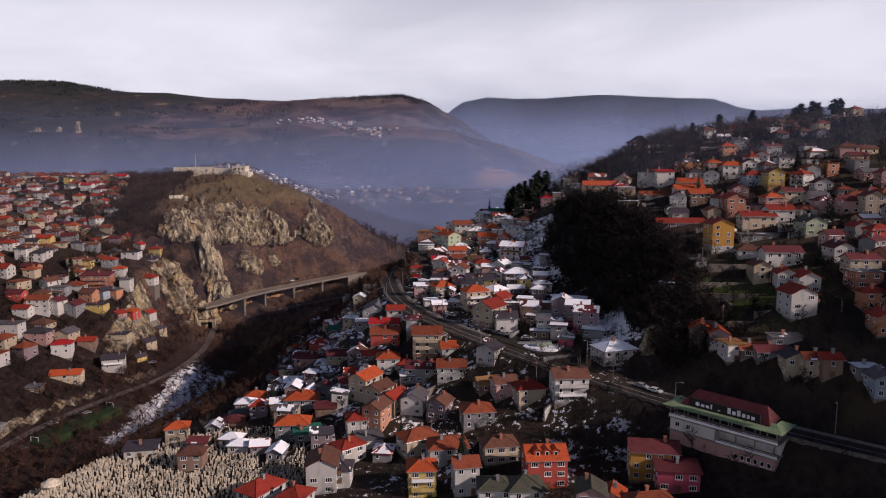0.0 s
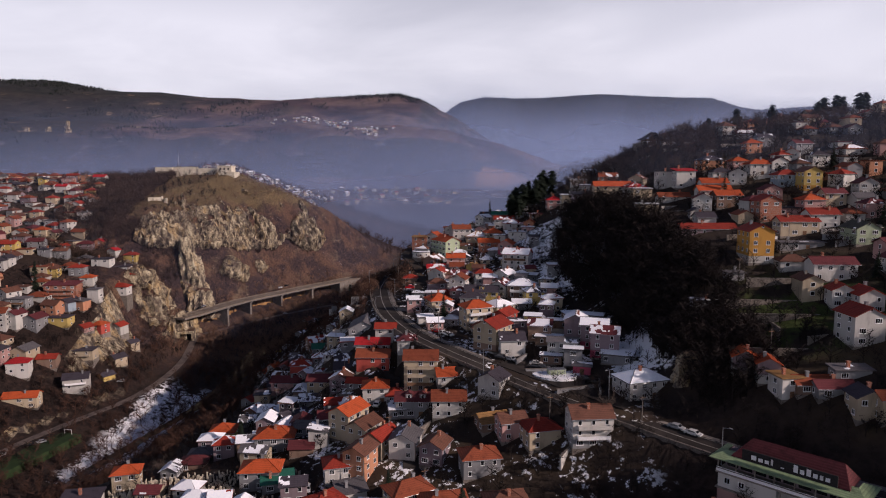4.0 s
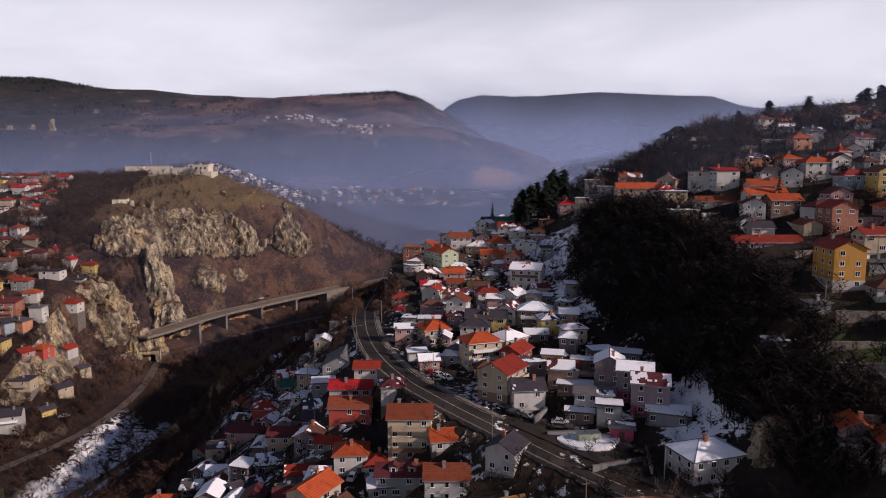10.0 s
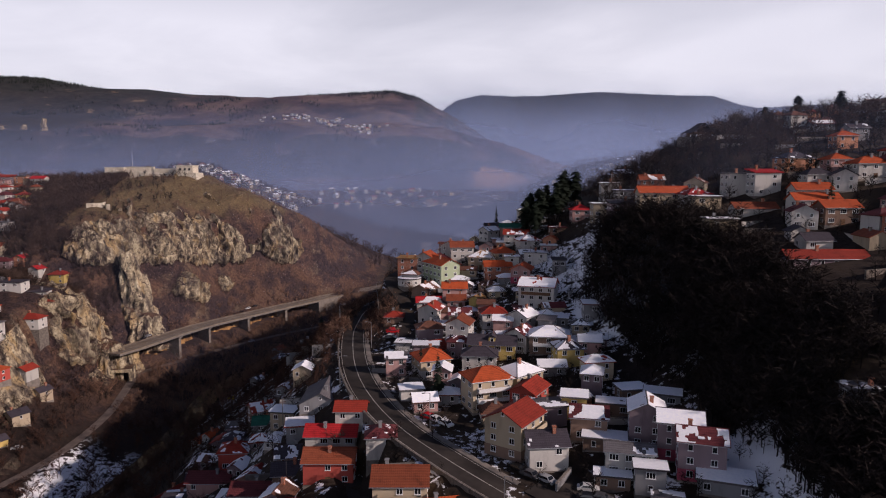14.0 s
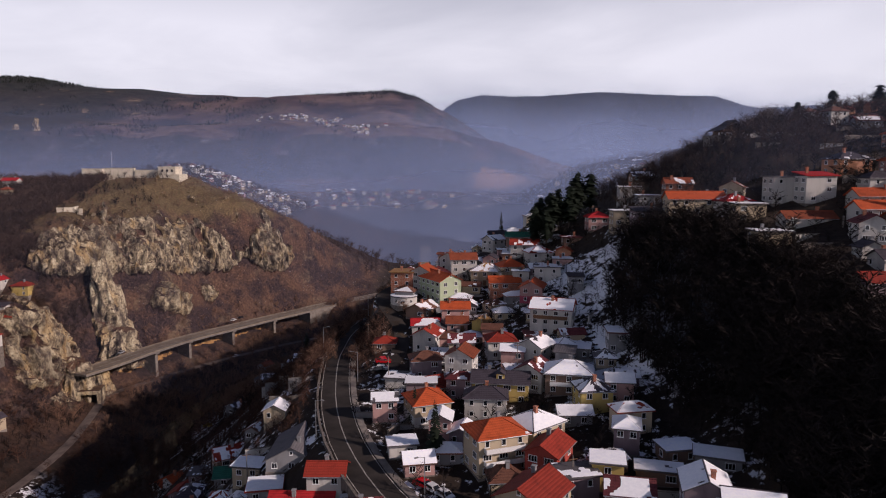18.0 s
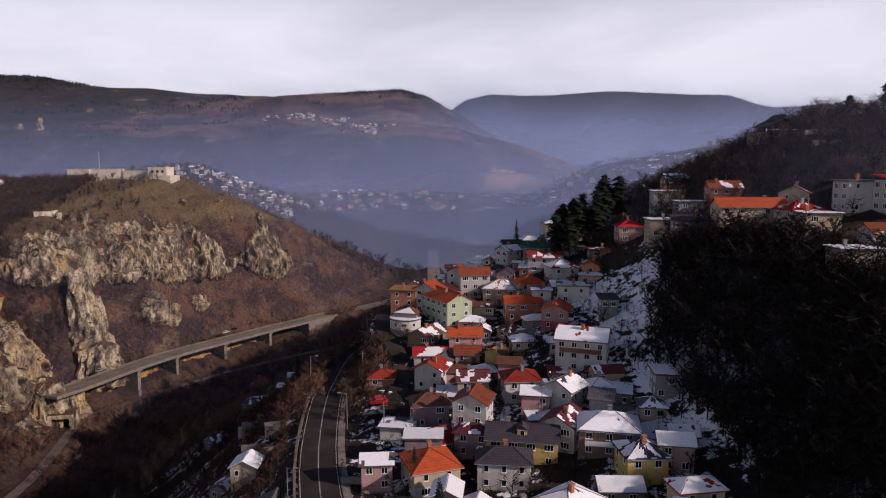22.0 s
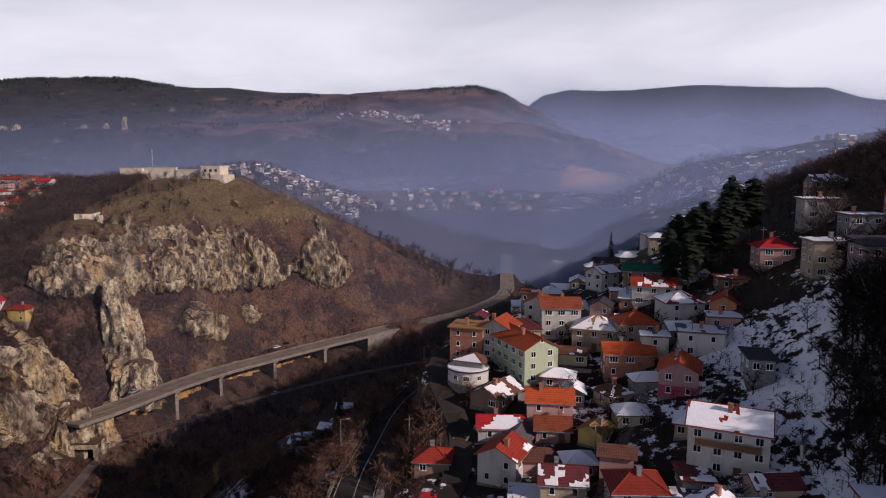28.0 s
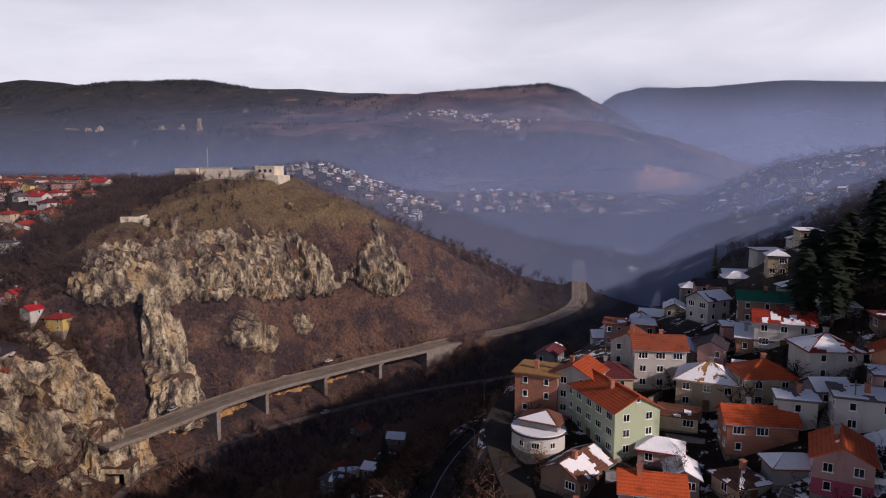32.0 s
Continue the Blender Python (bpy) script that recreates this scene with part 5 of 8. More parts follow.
house(52.8, 232.6, -20, 9.6, 4.4, 1, "shed", "grey", "grey", snow=1.0, chimneys=0)
house(45.8, 271.0, 10, 6.4, 4.6, 1, "flat", "grey", "brown", snow=1.0, chimneys=0)
house(51.9, 266.4, -20, 8.0, 4.6, 1, "flat", "grey", "grey", snow=1.0, chimneys=0)
house(40.1, 263.8, -14, 8.0, 3.6, 1, "flat", "grey", "brown", snow=0.7, chimneys=0)
# the left-hand slope
house(-273.8, 446.1, 5, 8.8, 7.2, 2, "gable", "red", "yellow", near=False)
house(-286.6, 445.7, 0, 8, 6.4, 2, "flat", "grey", "white", near=False)
house(-284.1, 423.0, 0, 9.6, 7.2, 2, "hip", "red", "white", near=False)
house(-305.7, 504.0, 85, 8, 7.2, 2, "gable", "brown", "cream", near=False)
house(-301.2, 519.6, 0, 7.2, 6.4, 2, "hip", "red", "cream", near=False)
house(-286.4, 537.7, 85, 8, 7.2, 2, "gable", "brown", "cream", near=False)
house(-278.2, 487.9, 0, 8, 7.2, 2, "hip", "orange", "cream", near=False)
house(-240.1, 491.4, 85, 6.4, 5.6, 2, "gable", "scarlet", "peach", near=False)
house(-230.1, 489.3, 80, 8, 6.4, 2, "gable", "scarlet", "white", near=False)
house(-214.8, 443.7, 0, 11.2, 7.2, 2, "flat", "dark", "white", near=False)
house(-219.3, 491.2, 0, 8.8, 7.2, 2, "hip", "red", "yellow", near=False)
house(-206.0, 446.3, 5, 13.6, 5.6, 1, "shed", "dark", "white", near=False)
house(-199.3, 444.9, 5, 8.8, 5.6, 1, "gable", "red", "white", near=False)
house(-196.0, 425.9, 0, 10.4, 7.2, 2, "hip", "red", "white", near=False)
house(-200.6, 405.8, 0, 6.4, 5.6, 3, "flat", "grey", "white", near=False)
house(-210.2, 417.4, 5, 7.2, 6.4, 2, "hip", "orange", "white", near=False)
house(-222.5, 429.2, 5, 8.8, 6.4, 2, "hip", "red", "grey", near=False)
house(-217.2, 403.4, 5, 17.6, 8, 3, "shed", "maroon", "brick", balcony=2, near=False)
house(-234.3, 423.6, 0, 6.4, 5.6, 2, "hip", "brown", "yellow", near=False)
house(-251.2, 392.9, 0, 7.2, 6.4, 2, "hip", "rust", "cream", near=False)
house(-260.7, 422.4, 85, 6.4, 6.4, 2, "gable", "dark", "white", near=False)
house(-267.7, 411.8, 0, 7.2, 6.4, 3, "flat", "dark", "white", near=False)
house(-236.8, 386.4, 70, 8.8, 7.2, 2, "gable", "brown", "white", near=False)
house(-230.0, 384.0, 0, 10.4, 7.2, 2, "flat", "grey", "grey", balcony=1, near=False)
house(-222.8, 369.0, 80, 8, 7.2, 3, "gable", "maroon", "white", near=False)
house(-235.0, 357.6, 0, 8.8, 6.4, 2, "gable", "red", "white", near=False)
house(-206.2, 380.9, 0, 10.4, 7.2, 2, "flat", "dark", "yellow", near=False)
house(-208.5, 393.4, 70, 8, 7.2, 2, "gable", "dark", "blue", near=False)
house(-202.8, 396.1, 80, 6.4, 5.6, 2, "shed", "grey", "peach", near=False)
house(-196.0, 384.6, 70, 6.4, 6.4, 1, "gable", "red", "pink", near=False)
house(-192.0, 393.0, 80, 7.2, 6.4, 2, "hip", "orange", "red", near=False)
house(-188.8, 407.6, 80, 7.2, 6.4, 2, "gable", "red", "white", near=False)
house(-232.5, 341.2, 0, 13.6, 7.2, 3, "flat", "grey", "white", near=False)
house(-206.4, 344.1, 15, 9.6, 7.2, 3, "hip", "scarlet", "white", near=False)
house(-199.3, 356.0, 10, 8.8, 6.4, 2, "gable", "red", "brown", near=False)
house(-190.5, 372.1, 5, 12, 7.2, 2, "flat", "dark", "cream", balcony=1, near=False)
house(-182.4, 350.0, 20, 11.2, 8, 3, "gable", "dark", "white", balcony=1, near=False)
house(-195.3, 327.7, 12, 14.4, 7.2, 2, "gable", "orange", "cream", near=False)
house(-179.0, 384.3, 60, 7.2, 6.4, 2, "gable", "dark", "cream", near=False)
house(-176.6, 366.9, 60, 6.4, 5.6, 1, "gable", "dark", "yellow", near=False)
house(-182.3, 407.7, 70, 6.4, 5.6, 2, "gable", "dark", "cream", near=False)
house(-200.5, 309.0, 10, 7.2, 5.6, 1, "flat", "grey", "brown", near=False)
house(-252.7, 448.4, 0, 8, 6.4, 2, "flat", "dark", "grey", near=False)
house(-356.8, 569.9, 0, 8, 6.4, 2, "hip", "red", "white", near=False)
house(-244.5, 367.8, 0, 8.8, 6.4, 2, "gable", "maroon", "red", near=False)
house(-234.1, 374.1, 10, 8, 6.4, 2, "hip", "brown", "cream", near=False)
house(-313.3, 561.0, 0, 8, 6.4, 2, "hip", "red", "cream", near=False)
house(-281.3, 554.8, 85, 7.2, 6.4, 2, "gable", "brown", "white", near=False)
house(-317.5, 468.8, 0, 10.4, 7.2, 2, "gable", "red", "brown", near=False)
house(-244.7, 451.5, 10, 8, 6.4, 2, "gable", "brown", "grey", near=False)
house(-298.0, 562.0, 0, 9.6, 7.2, 2, "gable", "red", "white", near=False)
house(-281.3, 539.4, 85, 8, 7.2, 2, "gable", "red", "white", near=False)
house(-272.4, 547.9, 85, 7.2, 6.4, 2, "gable", "brown", "white", near=False)
house(-322.0, 591.3, 0, 9.6, 7.2, 2, "gable", "scarlet", "white", near=False)
house(-353.0, 617.2, 85, 7.2, 6.4, 2, "gable", "dark", "yellow", near=False)
house(-307.0, 624.3, 0, 10.4, 7.2, 2, "gable", "scarlet", "white", near=False)
house(-1097.7, 1482.6, 0, 8, 6.4, 2, "hip", "red", "cream", near=False)
house(-293.0, 582.6, 0, 8.8, 7.2, 2, "hip", "red", "yellow", near=False)
house(-317.5, 599.2, 0, 8, 6.4, 2, "hip", "red", "white", near=False)
house(-296.7, 602.3, 0, 7.2, 6.4, 2, "hip", "rust", "cream", near=False)
house(-261.1, 511.0, 0, 8, 6.4, 2, "flat", "grey", "white", near=False)

house(-1.2, 380.6, -60, 16.8, 8.4, 3, "gable", "orange", "green", snow=0.06, balcony=0, label="long pale green apartment house with an orange tiled gable roof")
house(55, 215.5, 18, 12.5, 9, 2, "hip", "grey", "white", snow=1.0, lift=-0.5, label="white two-storey roadside house under a snow-covered hipped roof")
house(-96, 490, 30, 8.5, 7, 1, "hip", "orange", "brown", snow=0.1, label="small brown riverside cottage with a bright orange hipped roof")

# ---- the dense upper quarters ----
fr = random.Random(12)


def free(x, y, gap):
    return all((x - a) ** 2 + (y - b) ** 2 > (gap + r * 0.55) ** 2 for a, b, r in HOUSES) and np.min(np.hypot(ROADS[:, 0] - x, ROADS[:, 1] - y)) > 9


ROADS = np.concatenate([densified(l, 5)[:, :2] for l in (MAIN_ROAD, LOW_ROAD, TOWN_STREET, UPPER_STREET, VIADUCT)])


class Lump:
    """Far houses, joined into one object with a slot for each surface."""

    def __init__(self):
        self.s, self.m = Solid(), []

    def slot(self, material):
        if material not in self.m:
            self.m.append(material)
        return self.m.index(material)

    def house(self, x, y, yaw, w, d, n, shape, roof, wall, snow=0.0):
        z, c, sn = height(x, y) * 0.6 + 0.4 * min(height(x + u, y + v) for u in (-w / 2, w / 2) for v in (-d / 2, d / 2)), math.cos(radians(yaw)), math.sin(radians(yaw))
        at = lambda p: (x + c * p[0] - sn * p[1], y + sn * p[0] + c * p[1], z + p[2])
        put = lambda pts, slot: self.s.face([at(p) for p in pts], slot=slot)
        a, b, h, o = w / 2, d / 2, n * STOREY + 0.3, 0.5
        wl_, rf, gl, fr_ = self.slot(WALLS[wall]), self.slot(ROOFS[roof]), self.slot(GLASS), self.slot(FRAME)
        rect = ((-a, -b), (a, -b), (a, b), (-a, b))
        for i in range(4):
            p, q = rect[i], rect[(i + 1) % 4]
            put([(*p, -3), (*q, -3), (*q, h), (*p, h)], wl_)
        r = d * 0.26 if shape != "flat" else 0.2
        e = h - o * r / b
        if shape == "gable":
            put([(a, -b, h), (a, b, h), (a, 0, h + r)], wl_)
            put([(-a, b, h), (-a, -b, h), (-a, 0, h + r)], wl_)
            tops = [[(-a - o, -b - o, e), (a + o, -b - o, e), (a + o, 0, h + r), (-a - o, 0, h + r)], [(a + o, b + o, e), (-a - o, b + o, e), (-a - o, 0, h + r), (a + o, 0, h + r)]]
        elif shape == "hip":
            l = max(0.3, a - b)
            tops = [[(-a - o, -b - o, e), (a + o, -b - o, e), (l, 0, h + r), (-l, 0, h + r)], [(a + o, b + o, e), (-a - o, b + o, e), (-l, 0, h + r), (l, 0, h + r)],
                    [(a + o, -b - o, e), (a + o, b + o, e), (l, 0, h + r)], [(-a - o, b + o, e), (-a - o, -b - o, e), (-l, 0, h + r)]]
        else:
            tops = [[(-a - o, -b - o, h + 0.2), (a + o, -b - o, h + 0.2), (a + o, b + o, h + 0.3), (-a - o, b + o, h + 0.3)]]
        for q in tops:
            lift = [(p[0], p[1], p[2] + 0.22) for p in q]
            put(lift, rf)
            put(q[::-1], rf)
            for i in range(len(q)):
                k = (i + 1) % len(q)
                put([q[i], q[k], lift[k], lift[i]], rf)
        if snow > 0.5:
            q = tops[0]
            m = [sum(p[i] for p in q) / len(q) for i in range(3)]
            put([(p[0] * 0.8 + m[0] * 0.2, p[1] * 0.8 + m[1] * 0.2, p[2] * 0.8 + m[2] * 0.2 + 0.30) for p in q], self.slot(SNOW))
        for nx, ny_, off, length in ((0, -1, b, w), (1, 0, a, d), (-1, 0, a, d)):
            if sn * nx + c * ny_ > 0.3:
                continue
            for f in range(n):
                for i in range(max(1, int(length / 3.6))):
                    if fr.random() < 0.25:
                        continue
                    u, zz = (i + 0.5) / max(1, int(length / 3.6)) * length - length / 2, f * STOREY + 1.7
                    for k, g, slot in ((0.66, 0.03, fr_), (0.52, 0.06, gl)):
                        q = [(-k, -k), (k, -k), (k, k), (-k, k)]
                        put([(u + i_, ny_ * (off + g), zz + j_) if ny_ else (nx * (off + g), nx * (u + i_), zz + j_) for i_, j_ in q], slot)
        put([(-0.3, 0.3, h + r + 0.9), (0.3, 0.3, h + r + 0.9), (0.3, 0.9, h + r + 0.9), (-0.3, 0.9, h + r + 0.9)], self.slot(CONCRETE))
        for p, q in (((-0.3, 0.3), (0.3, 0.3)), ((0.3, 0.3), (0.3, 0.9)), ((0.3, 0.9), (-0.3, 0.9)), ((-0.3, 0.9), (-0.3, 0.3))):
            put([(*p, h), (*q, h), (*q, h + r + 0.9), (*p, h + r + 0.9)], self.slot(CONCRETE))

    def done(self, name, label):
        return tagged(new(name, self.s.mesh(name, *self.m)), label, "houses", kind="stuff")


def quarter(count, x0, y0, x1, y1, inside, roofs, walls, snow, gap=5.5, small=1.0, lump=None, shed=False):
    made = 0
    for _ in range(count * 14):
        x, y = fr.uniform(x0, x1), fr.uniform(y0, y1)
        if not inside(x, y) or not free(x, y, gap):
            continue
        made += 1
        spec = (round(x, 1), round(y, 1), fr.choice((0, 5, 85, 90, 10, 75, -8)), round(fr.uniform(8, 12) * small, 1), round(fr.uniform(6.8, 8.6) * small, 1), fr.choice((1, 2, 2, 2, 3)) if small > 0.9 else fr.choice((1, 1, 2)),
                fr.choice(("gable", "gable", "hip", "hip", "flat")), fr.choice(roofs), fr.choice(walls), snow * fr.random())
        if lump:
            HOUSES.append((x, y, spec[3] * 0.6))
            lump.house(*spec)
        else:
            house(*spec, near=False, chimneys=0, shed=shed)
        if made >= count:
            break


warm = ("rust", "red", "rust", "brown", "maroon", "brown", "maroon", "dark", "grey", "rust", "brown")
pale = ("white", "cream", "white", "cream", "pink", "cream", "grey", "peach", "mauve", "white", "grey")
left_town, right_town, far_town = Lump(), Lump(), Lump()
# left-hand slope and its plateau
quarter(270, -480, 395, -215, 760, lambda x, y: x < np.interp(y, (395, 450, 500, 600, 700, 760), (-222, -226, -256, -300, -330, -340)) and x > -0.70 * y - 20, warm, pale, 0.0, 3.9, 0.84, left_town)
quarter(14, -290, 290, -200, 400, lambda x, y: height(x, y) > 24 and x > -0.72 * y, warm, pale, 0.0, 5.5, 1.0, left_town)
left_town.done("hillside_houses", "close-packed pale houses with red and brown roofs")
# top of the right-hand hill
quarter(36, 150, 330, 330, 620, lambda x, y: x < 0.66 * y + 40 and x > 130 + (y - 330) * 0.22, warm, pale, 0.6, 5.5, 0.9, right_town)
quarter(30, 90, 215, 200, 345, lambda x, y: x < 0.66 * y + 10 and height(x, y) > 88 and x > 104, warm, pale, 0.6, 4.8, 0.8, right_town)
right_town.done("hilltop_houses", "scattered hilltop houses with red roofs and snow")
# sheds and lean-tos squeezed in on the spur
quarter(44, -85, 185, 10, 330, lambda x, y: 36 < height(x, y) < 66 and x < -12, ("grey", "dark", "maroon", "brown", "red", "grey"), ("grey", "brown", "cream", "white", "mauve"), 1.3, 3.4, 0.66, shed=True)
quarter(60, -20, 235, 50, 450, lambda x, y: height(x, y) > 70 and x < 46, ("grey", "dark", "maroon", "brown", "red", "rust", "grey"), ("grey", "white", "cream", "mauve", "pink"), 1.5, 3.2, 0.62, shed=True)
quarter(10, 20, 440, 60, 500, lambda x, y: True, ("grey", "dark", "maroon"), ("grey", "white", "cream"), 1.5, 4.5, 0.8, shed=True)
# cottages by the river
quarter(7, -95, 440, -62, 500, lambda x, y: True, ("grey", "dark", "maroon"), ("grey", "brown"), 1.5, 4.0, 0.7, shed=True)


# the village on the slope behind the fortress, and scattered farms on the valley floor and the benches
for i in range(120):
    u = fr.random() ** 0.8
    x, y = -330 + 150 * u + fr.gauss(0, 9), 925 + fr.uniform(-45, 110) - 10 * u
    far_town.house(x, y, fr.uniform(-30, 100), fr.uniform(5.5, 8), fr.uniform(5, 6), fr.choice((1, 1, 2)), fr.choice(("gable", "hip")), fr.choice(("maroon", "grey", "brown", "grey", "dark")), fr.choice(("white", "white", "cream", "white", "pink")), fr.random())
for i in range(60):
    x = fr.uniform(-270, 20)
    far_town.house(x, 1330 + fr.uniform(-60, 150), fr.uniform(-30, 100), fr.uniform(8, 12), 8, 2, "gable", fr.choice(("red", "grey", "rust")), fr.choice(("white", "cream", "grey")), fr.random() * 0.7)
for i in range(30):
    x = fr.uniform(110, 420)
    far_town.house(x, 1060 + 0.1 * x + fr.uniform(-60, 90), fr.uniform(-30, 100), 9, 7, 2, "gable", fr.choice(("grey", "red", "grey")), "cream", fr.random())
for i in range(90):
    c = fr.choice(((-460, 2090, 40), (-400, 2080, 40), (-340, 2070, 30), (-262, 1830, 28), (-225, 1835, 25), (-190, 1812, 20)))
    far_town.house(c[0] + fr.gauss(0, c[2]), c[1] + fr.gauss(0, 22), fr.uniform(-30, 100), fr.uniform(6, 9), 6.5, fr.choice((1, 2)), "gable", fr.choice(("red", "grey", "grey", "brown")), fr.choice(("cream", "white")), fr.random())
far_town.done("far_village_houses", "small pale village houses on the far slopes")

# ---- rocks ----
LEDGES = []


def blocky(q, size, metric="DISTANCE"):
    """Bulging blocks parted by creases: high in the middle of a block, nought in the crease."""
    d = noise.voronoi(q / size, distance_metric=metric)[0]
    return min(1.0, (d[1] - d[0]) * 1.6) * 0.7 + (0.55 - d[0]) * 0.6


def crag_face(p, seed):
    """Upright ribs and joints, broken by a few ledges."""
    q = Vector((p.x, p.y, p.z * 0.40)) + Vector((seed * 31.0, seed * 7.0, 0)) + Vector((noise.noise(p * 0.09), noise.noise(p * 0.09 + Vector((9, 0, 0))), 0)) * 3.5
    rib = 1 - abs(noise.fractal(Vector((p.x, p.y, p.z * 0.22)) * 0.11 + Vector((seed * 5.0, 0, 0)), 0.8, 2.1, 4)) * 2.2
    return blocky(q, 13.0) * 4.2 + rib * 3.0 + blocky(Vector((q.x * 0.8 + q.y * 0.6, q.y * 0.8 - q.x * 0.6, q.z * 1.5 + q.x * 0.3)), 5.2, "CHEBYCHEV") * 1.8 + noise.fractal(q * 0.33, 0.8, 2.1, 4) * 0.7 + (noise.cell(p * 0.34) - 0.5) * 0.4


def rock(name, x, y, z, size, seed, lean=(0.0, 0.0), taper=0.0, turn=0.0, label=""):
    """A craggy limestone mass that narrows upwards, cut by creases and ledges."""
    n, m = 44, max(12, int(size[2] / 0.9))
    sx, sy, sz = size
    v, f = [], []
    for j in range(m + 1):
        w = j / m
        for i in range(n):
            a = 2 * math.pi * i / n
            q = Vector((math.cos(a), math.sin(a), 0))
            prof = (1 - taper * w ** 0.75) * (1 - max(0.0, (w - 0.86) / 0.14) ** 2 * 0.65)
            p = Vector((q.x * sx * prof, q.y * sy * prof, w * sz))
            k = min(sx, sy) / 13.0
            p += q * (crag_face(p * (1.0 / max(k, 0.6)), seed) - 3.0) * k * (0.45 + 0.55 * prof)
            p.x += lean[0] * p.z
            p.y += lean[1] * p.z
            p.z += noise.noise(p * 0.15 + Vector((seed, 0, 0))) * 0.10 * sz * w
            v.append(p)
    for j in range(m):
        for i in range(n):
            f.append((j * n + i, j * n + (i + 1) % n, (j + 1) * n + (i + 1) % n, (j + 1) * n + i))
    f.append(tuple(m * n + i for i in range(n)))
    ob = sheet(name, v, f, ROCK)
    ob.matrix_world = pose(x, y, z, 0, 0, turn)
    return tagged(ob, label, "rock")


for x, y, tall, wide in ((-990, 1784, 34, 15), (-1053, 1806, 14, 16), (-1088, 1772, 10, 15), (-1277, 1780, 14, 24), (-1357, 1832, 12, 24)):
    rock("far_cliff", x, y, height(x, y) - 22, (wide, 12, tall + 22), int(-x) % 17, (0.0, 0.12), 0.7, 0, "pale limestone cliff on the far wooded slope")
rock("rock_pinnacle", -186.5, 512, 24, (17, 13, 57), 1, (-0.04, -0.02), 0.78, 20, "tall pale limestone pinnacle standing on the brushy slope")
rock("rock_pinnacle", -180, 506, 22, (15, 12, 21), 2, (0.0, 0.1), 0.55, 10, "lower grey limestone shoulder of the pinnacle")
rock("rock_outcrop", -176, 474, 17, (10, 7, 13), 21, (-0.1, 0.1), 0.4, 15, "broken brown limestone over the tunnel mouth")
rock("rock_outcrop", -182, 468, 12, (11, 11, 25), 7, (0.0, 0.0), 0.42, 0, "jagged brown limestone crag above the tunnel mouth")


def heights(x, y):
    i = np.clip(np.searchsorted(GX, x) - 1, 0, len(GX) - 2)
    j = np.clip(np.searchsorted(GY, y) - 1, 0, len(GY) - 2)
    a, b = (x - GX[i]) / (GX[i + 1] - GX[i]), (y - GY[j]) / (GY[j + 1] - GY[j])
    return (GZ[j, i] * (1 - a) + GZ[j, i + 1] * a) * (1 - b) + (GZ[j + 1, i] * (1 - a) + GZ[j + 1, i + 1] * a) * b


def hillside(name, x0, y0, x1, y1, bare, label, step=0.85):
    """A steep hillside laid close over the ground: brush where it is easy, bulging crags and ledges where the rock is bare."""
    gx, gy = np.arange(x0, x1 + 0.1, step), np.arange(y0, y1 + 0.1, step)
    X, Y = np.meshgrid(gx, gy)
    Z = blurred(heights(X.ravel(), Y.ravel()).reshape(X.shape), 5)
    zy, zx = np.gradient(Z, step)
    L = np.sqrt(1 + zx * zx + zy * zy)
    v, rock_at = [], []
    rows, cols = X.shape
    for j in range(rows):
        for i in range(cols):
            p = Vector((X[j, i], Y[j, i], Z[j, i]))
            n = Vector((-zx[j, i], -zy[j, i], 1.0)) / L[j, i]
            m, extra = bare(p)
            edge = min(i, cols - 1 - i, j, rows - 1 - j) / 10.0
            d = 0.45
            if m > 0.001:
                ledge = (p.z / 8.5 + noise.noise(p * 0.05) * 1.2) % 1.0
                d += m * (crag_face(p, 2) * 1.05 - 1.2 + ledge * 1.6 + extra)
                if noise.fractal(p * 0.06, 0.8, 2.0, 3) > 0.02 and m > 0.3 and edge > 1:
                    LEDGES.append(p + n * d)
            if edge < 1:
                d -= (1 - edge) * 2.5
            d -= 2.5 * max(0.0, min(1.0, (25.5 - p.z) / 3.0))
            v.append(p + n * d)
            rock_at.append(m)
    f = [(j * cols + i, j * cols + i + 1, (j + 1) * cols + i + 1, (j + 1) * cols + i) for j in range(rows - 1) for i in range(cols - 1)
         if max(Z[j, i], Z[j + 1, i + 1], Z[j, i + 1], Z[j + 1, i]) > 20.5]
    ob = sheet(name, v, f, HILLSIDE)
    ob.data.attributes.new("bare_rock", "FLOAT", "POINT").data.foreach_set("value", np.array(rock_at, np.float32))
    return tagged(ob, label, "hillside", kind="structure")


def step_to(a, b, v):
    u = min(1.0, max(0.0, (v - a) / (b - a)))
    return u * u * (3 - 2 * u)


WALL_TOP = ((492, 80), (508, 90), (526, 95), (541, 95), (559, 100), (570, 95), (580, 90), (597, 96), (607, 92), (616, 80), (626, 68), (634, 85), (645, 84), (652, 70))
WALL_FOOT = ((492, 76), (500, 73), (513, 69), (528, 69), (546, 66), (559, 67), (578, 61), (600, 59), (612, 58), (622, 66), (630, 58), (645, 54), (652, 60))
WALL_TOP_Y, WALL_TOP_Z = zip(*WALL_TOP)
WALL_FOOT_Y, WALL_FOOT_Z = zip(*WALL_FOOT)


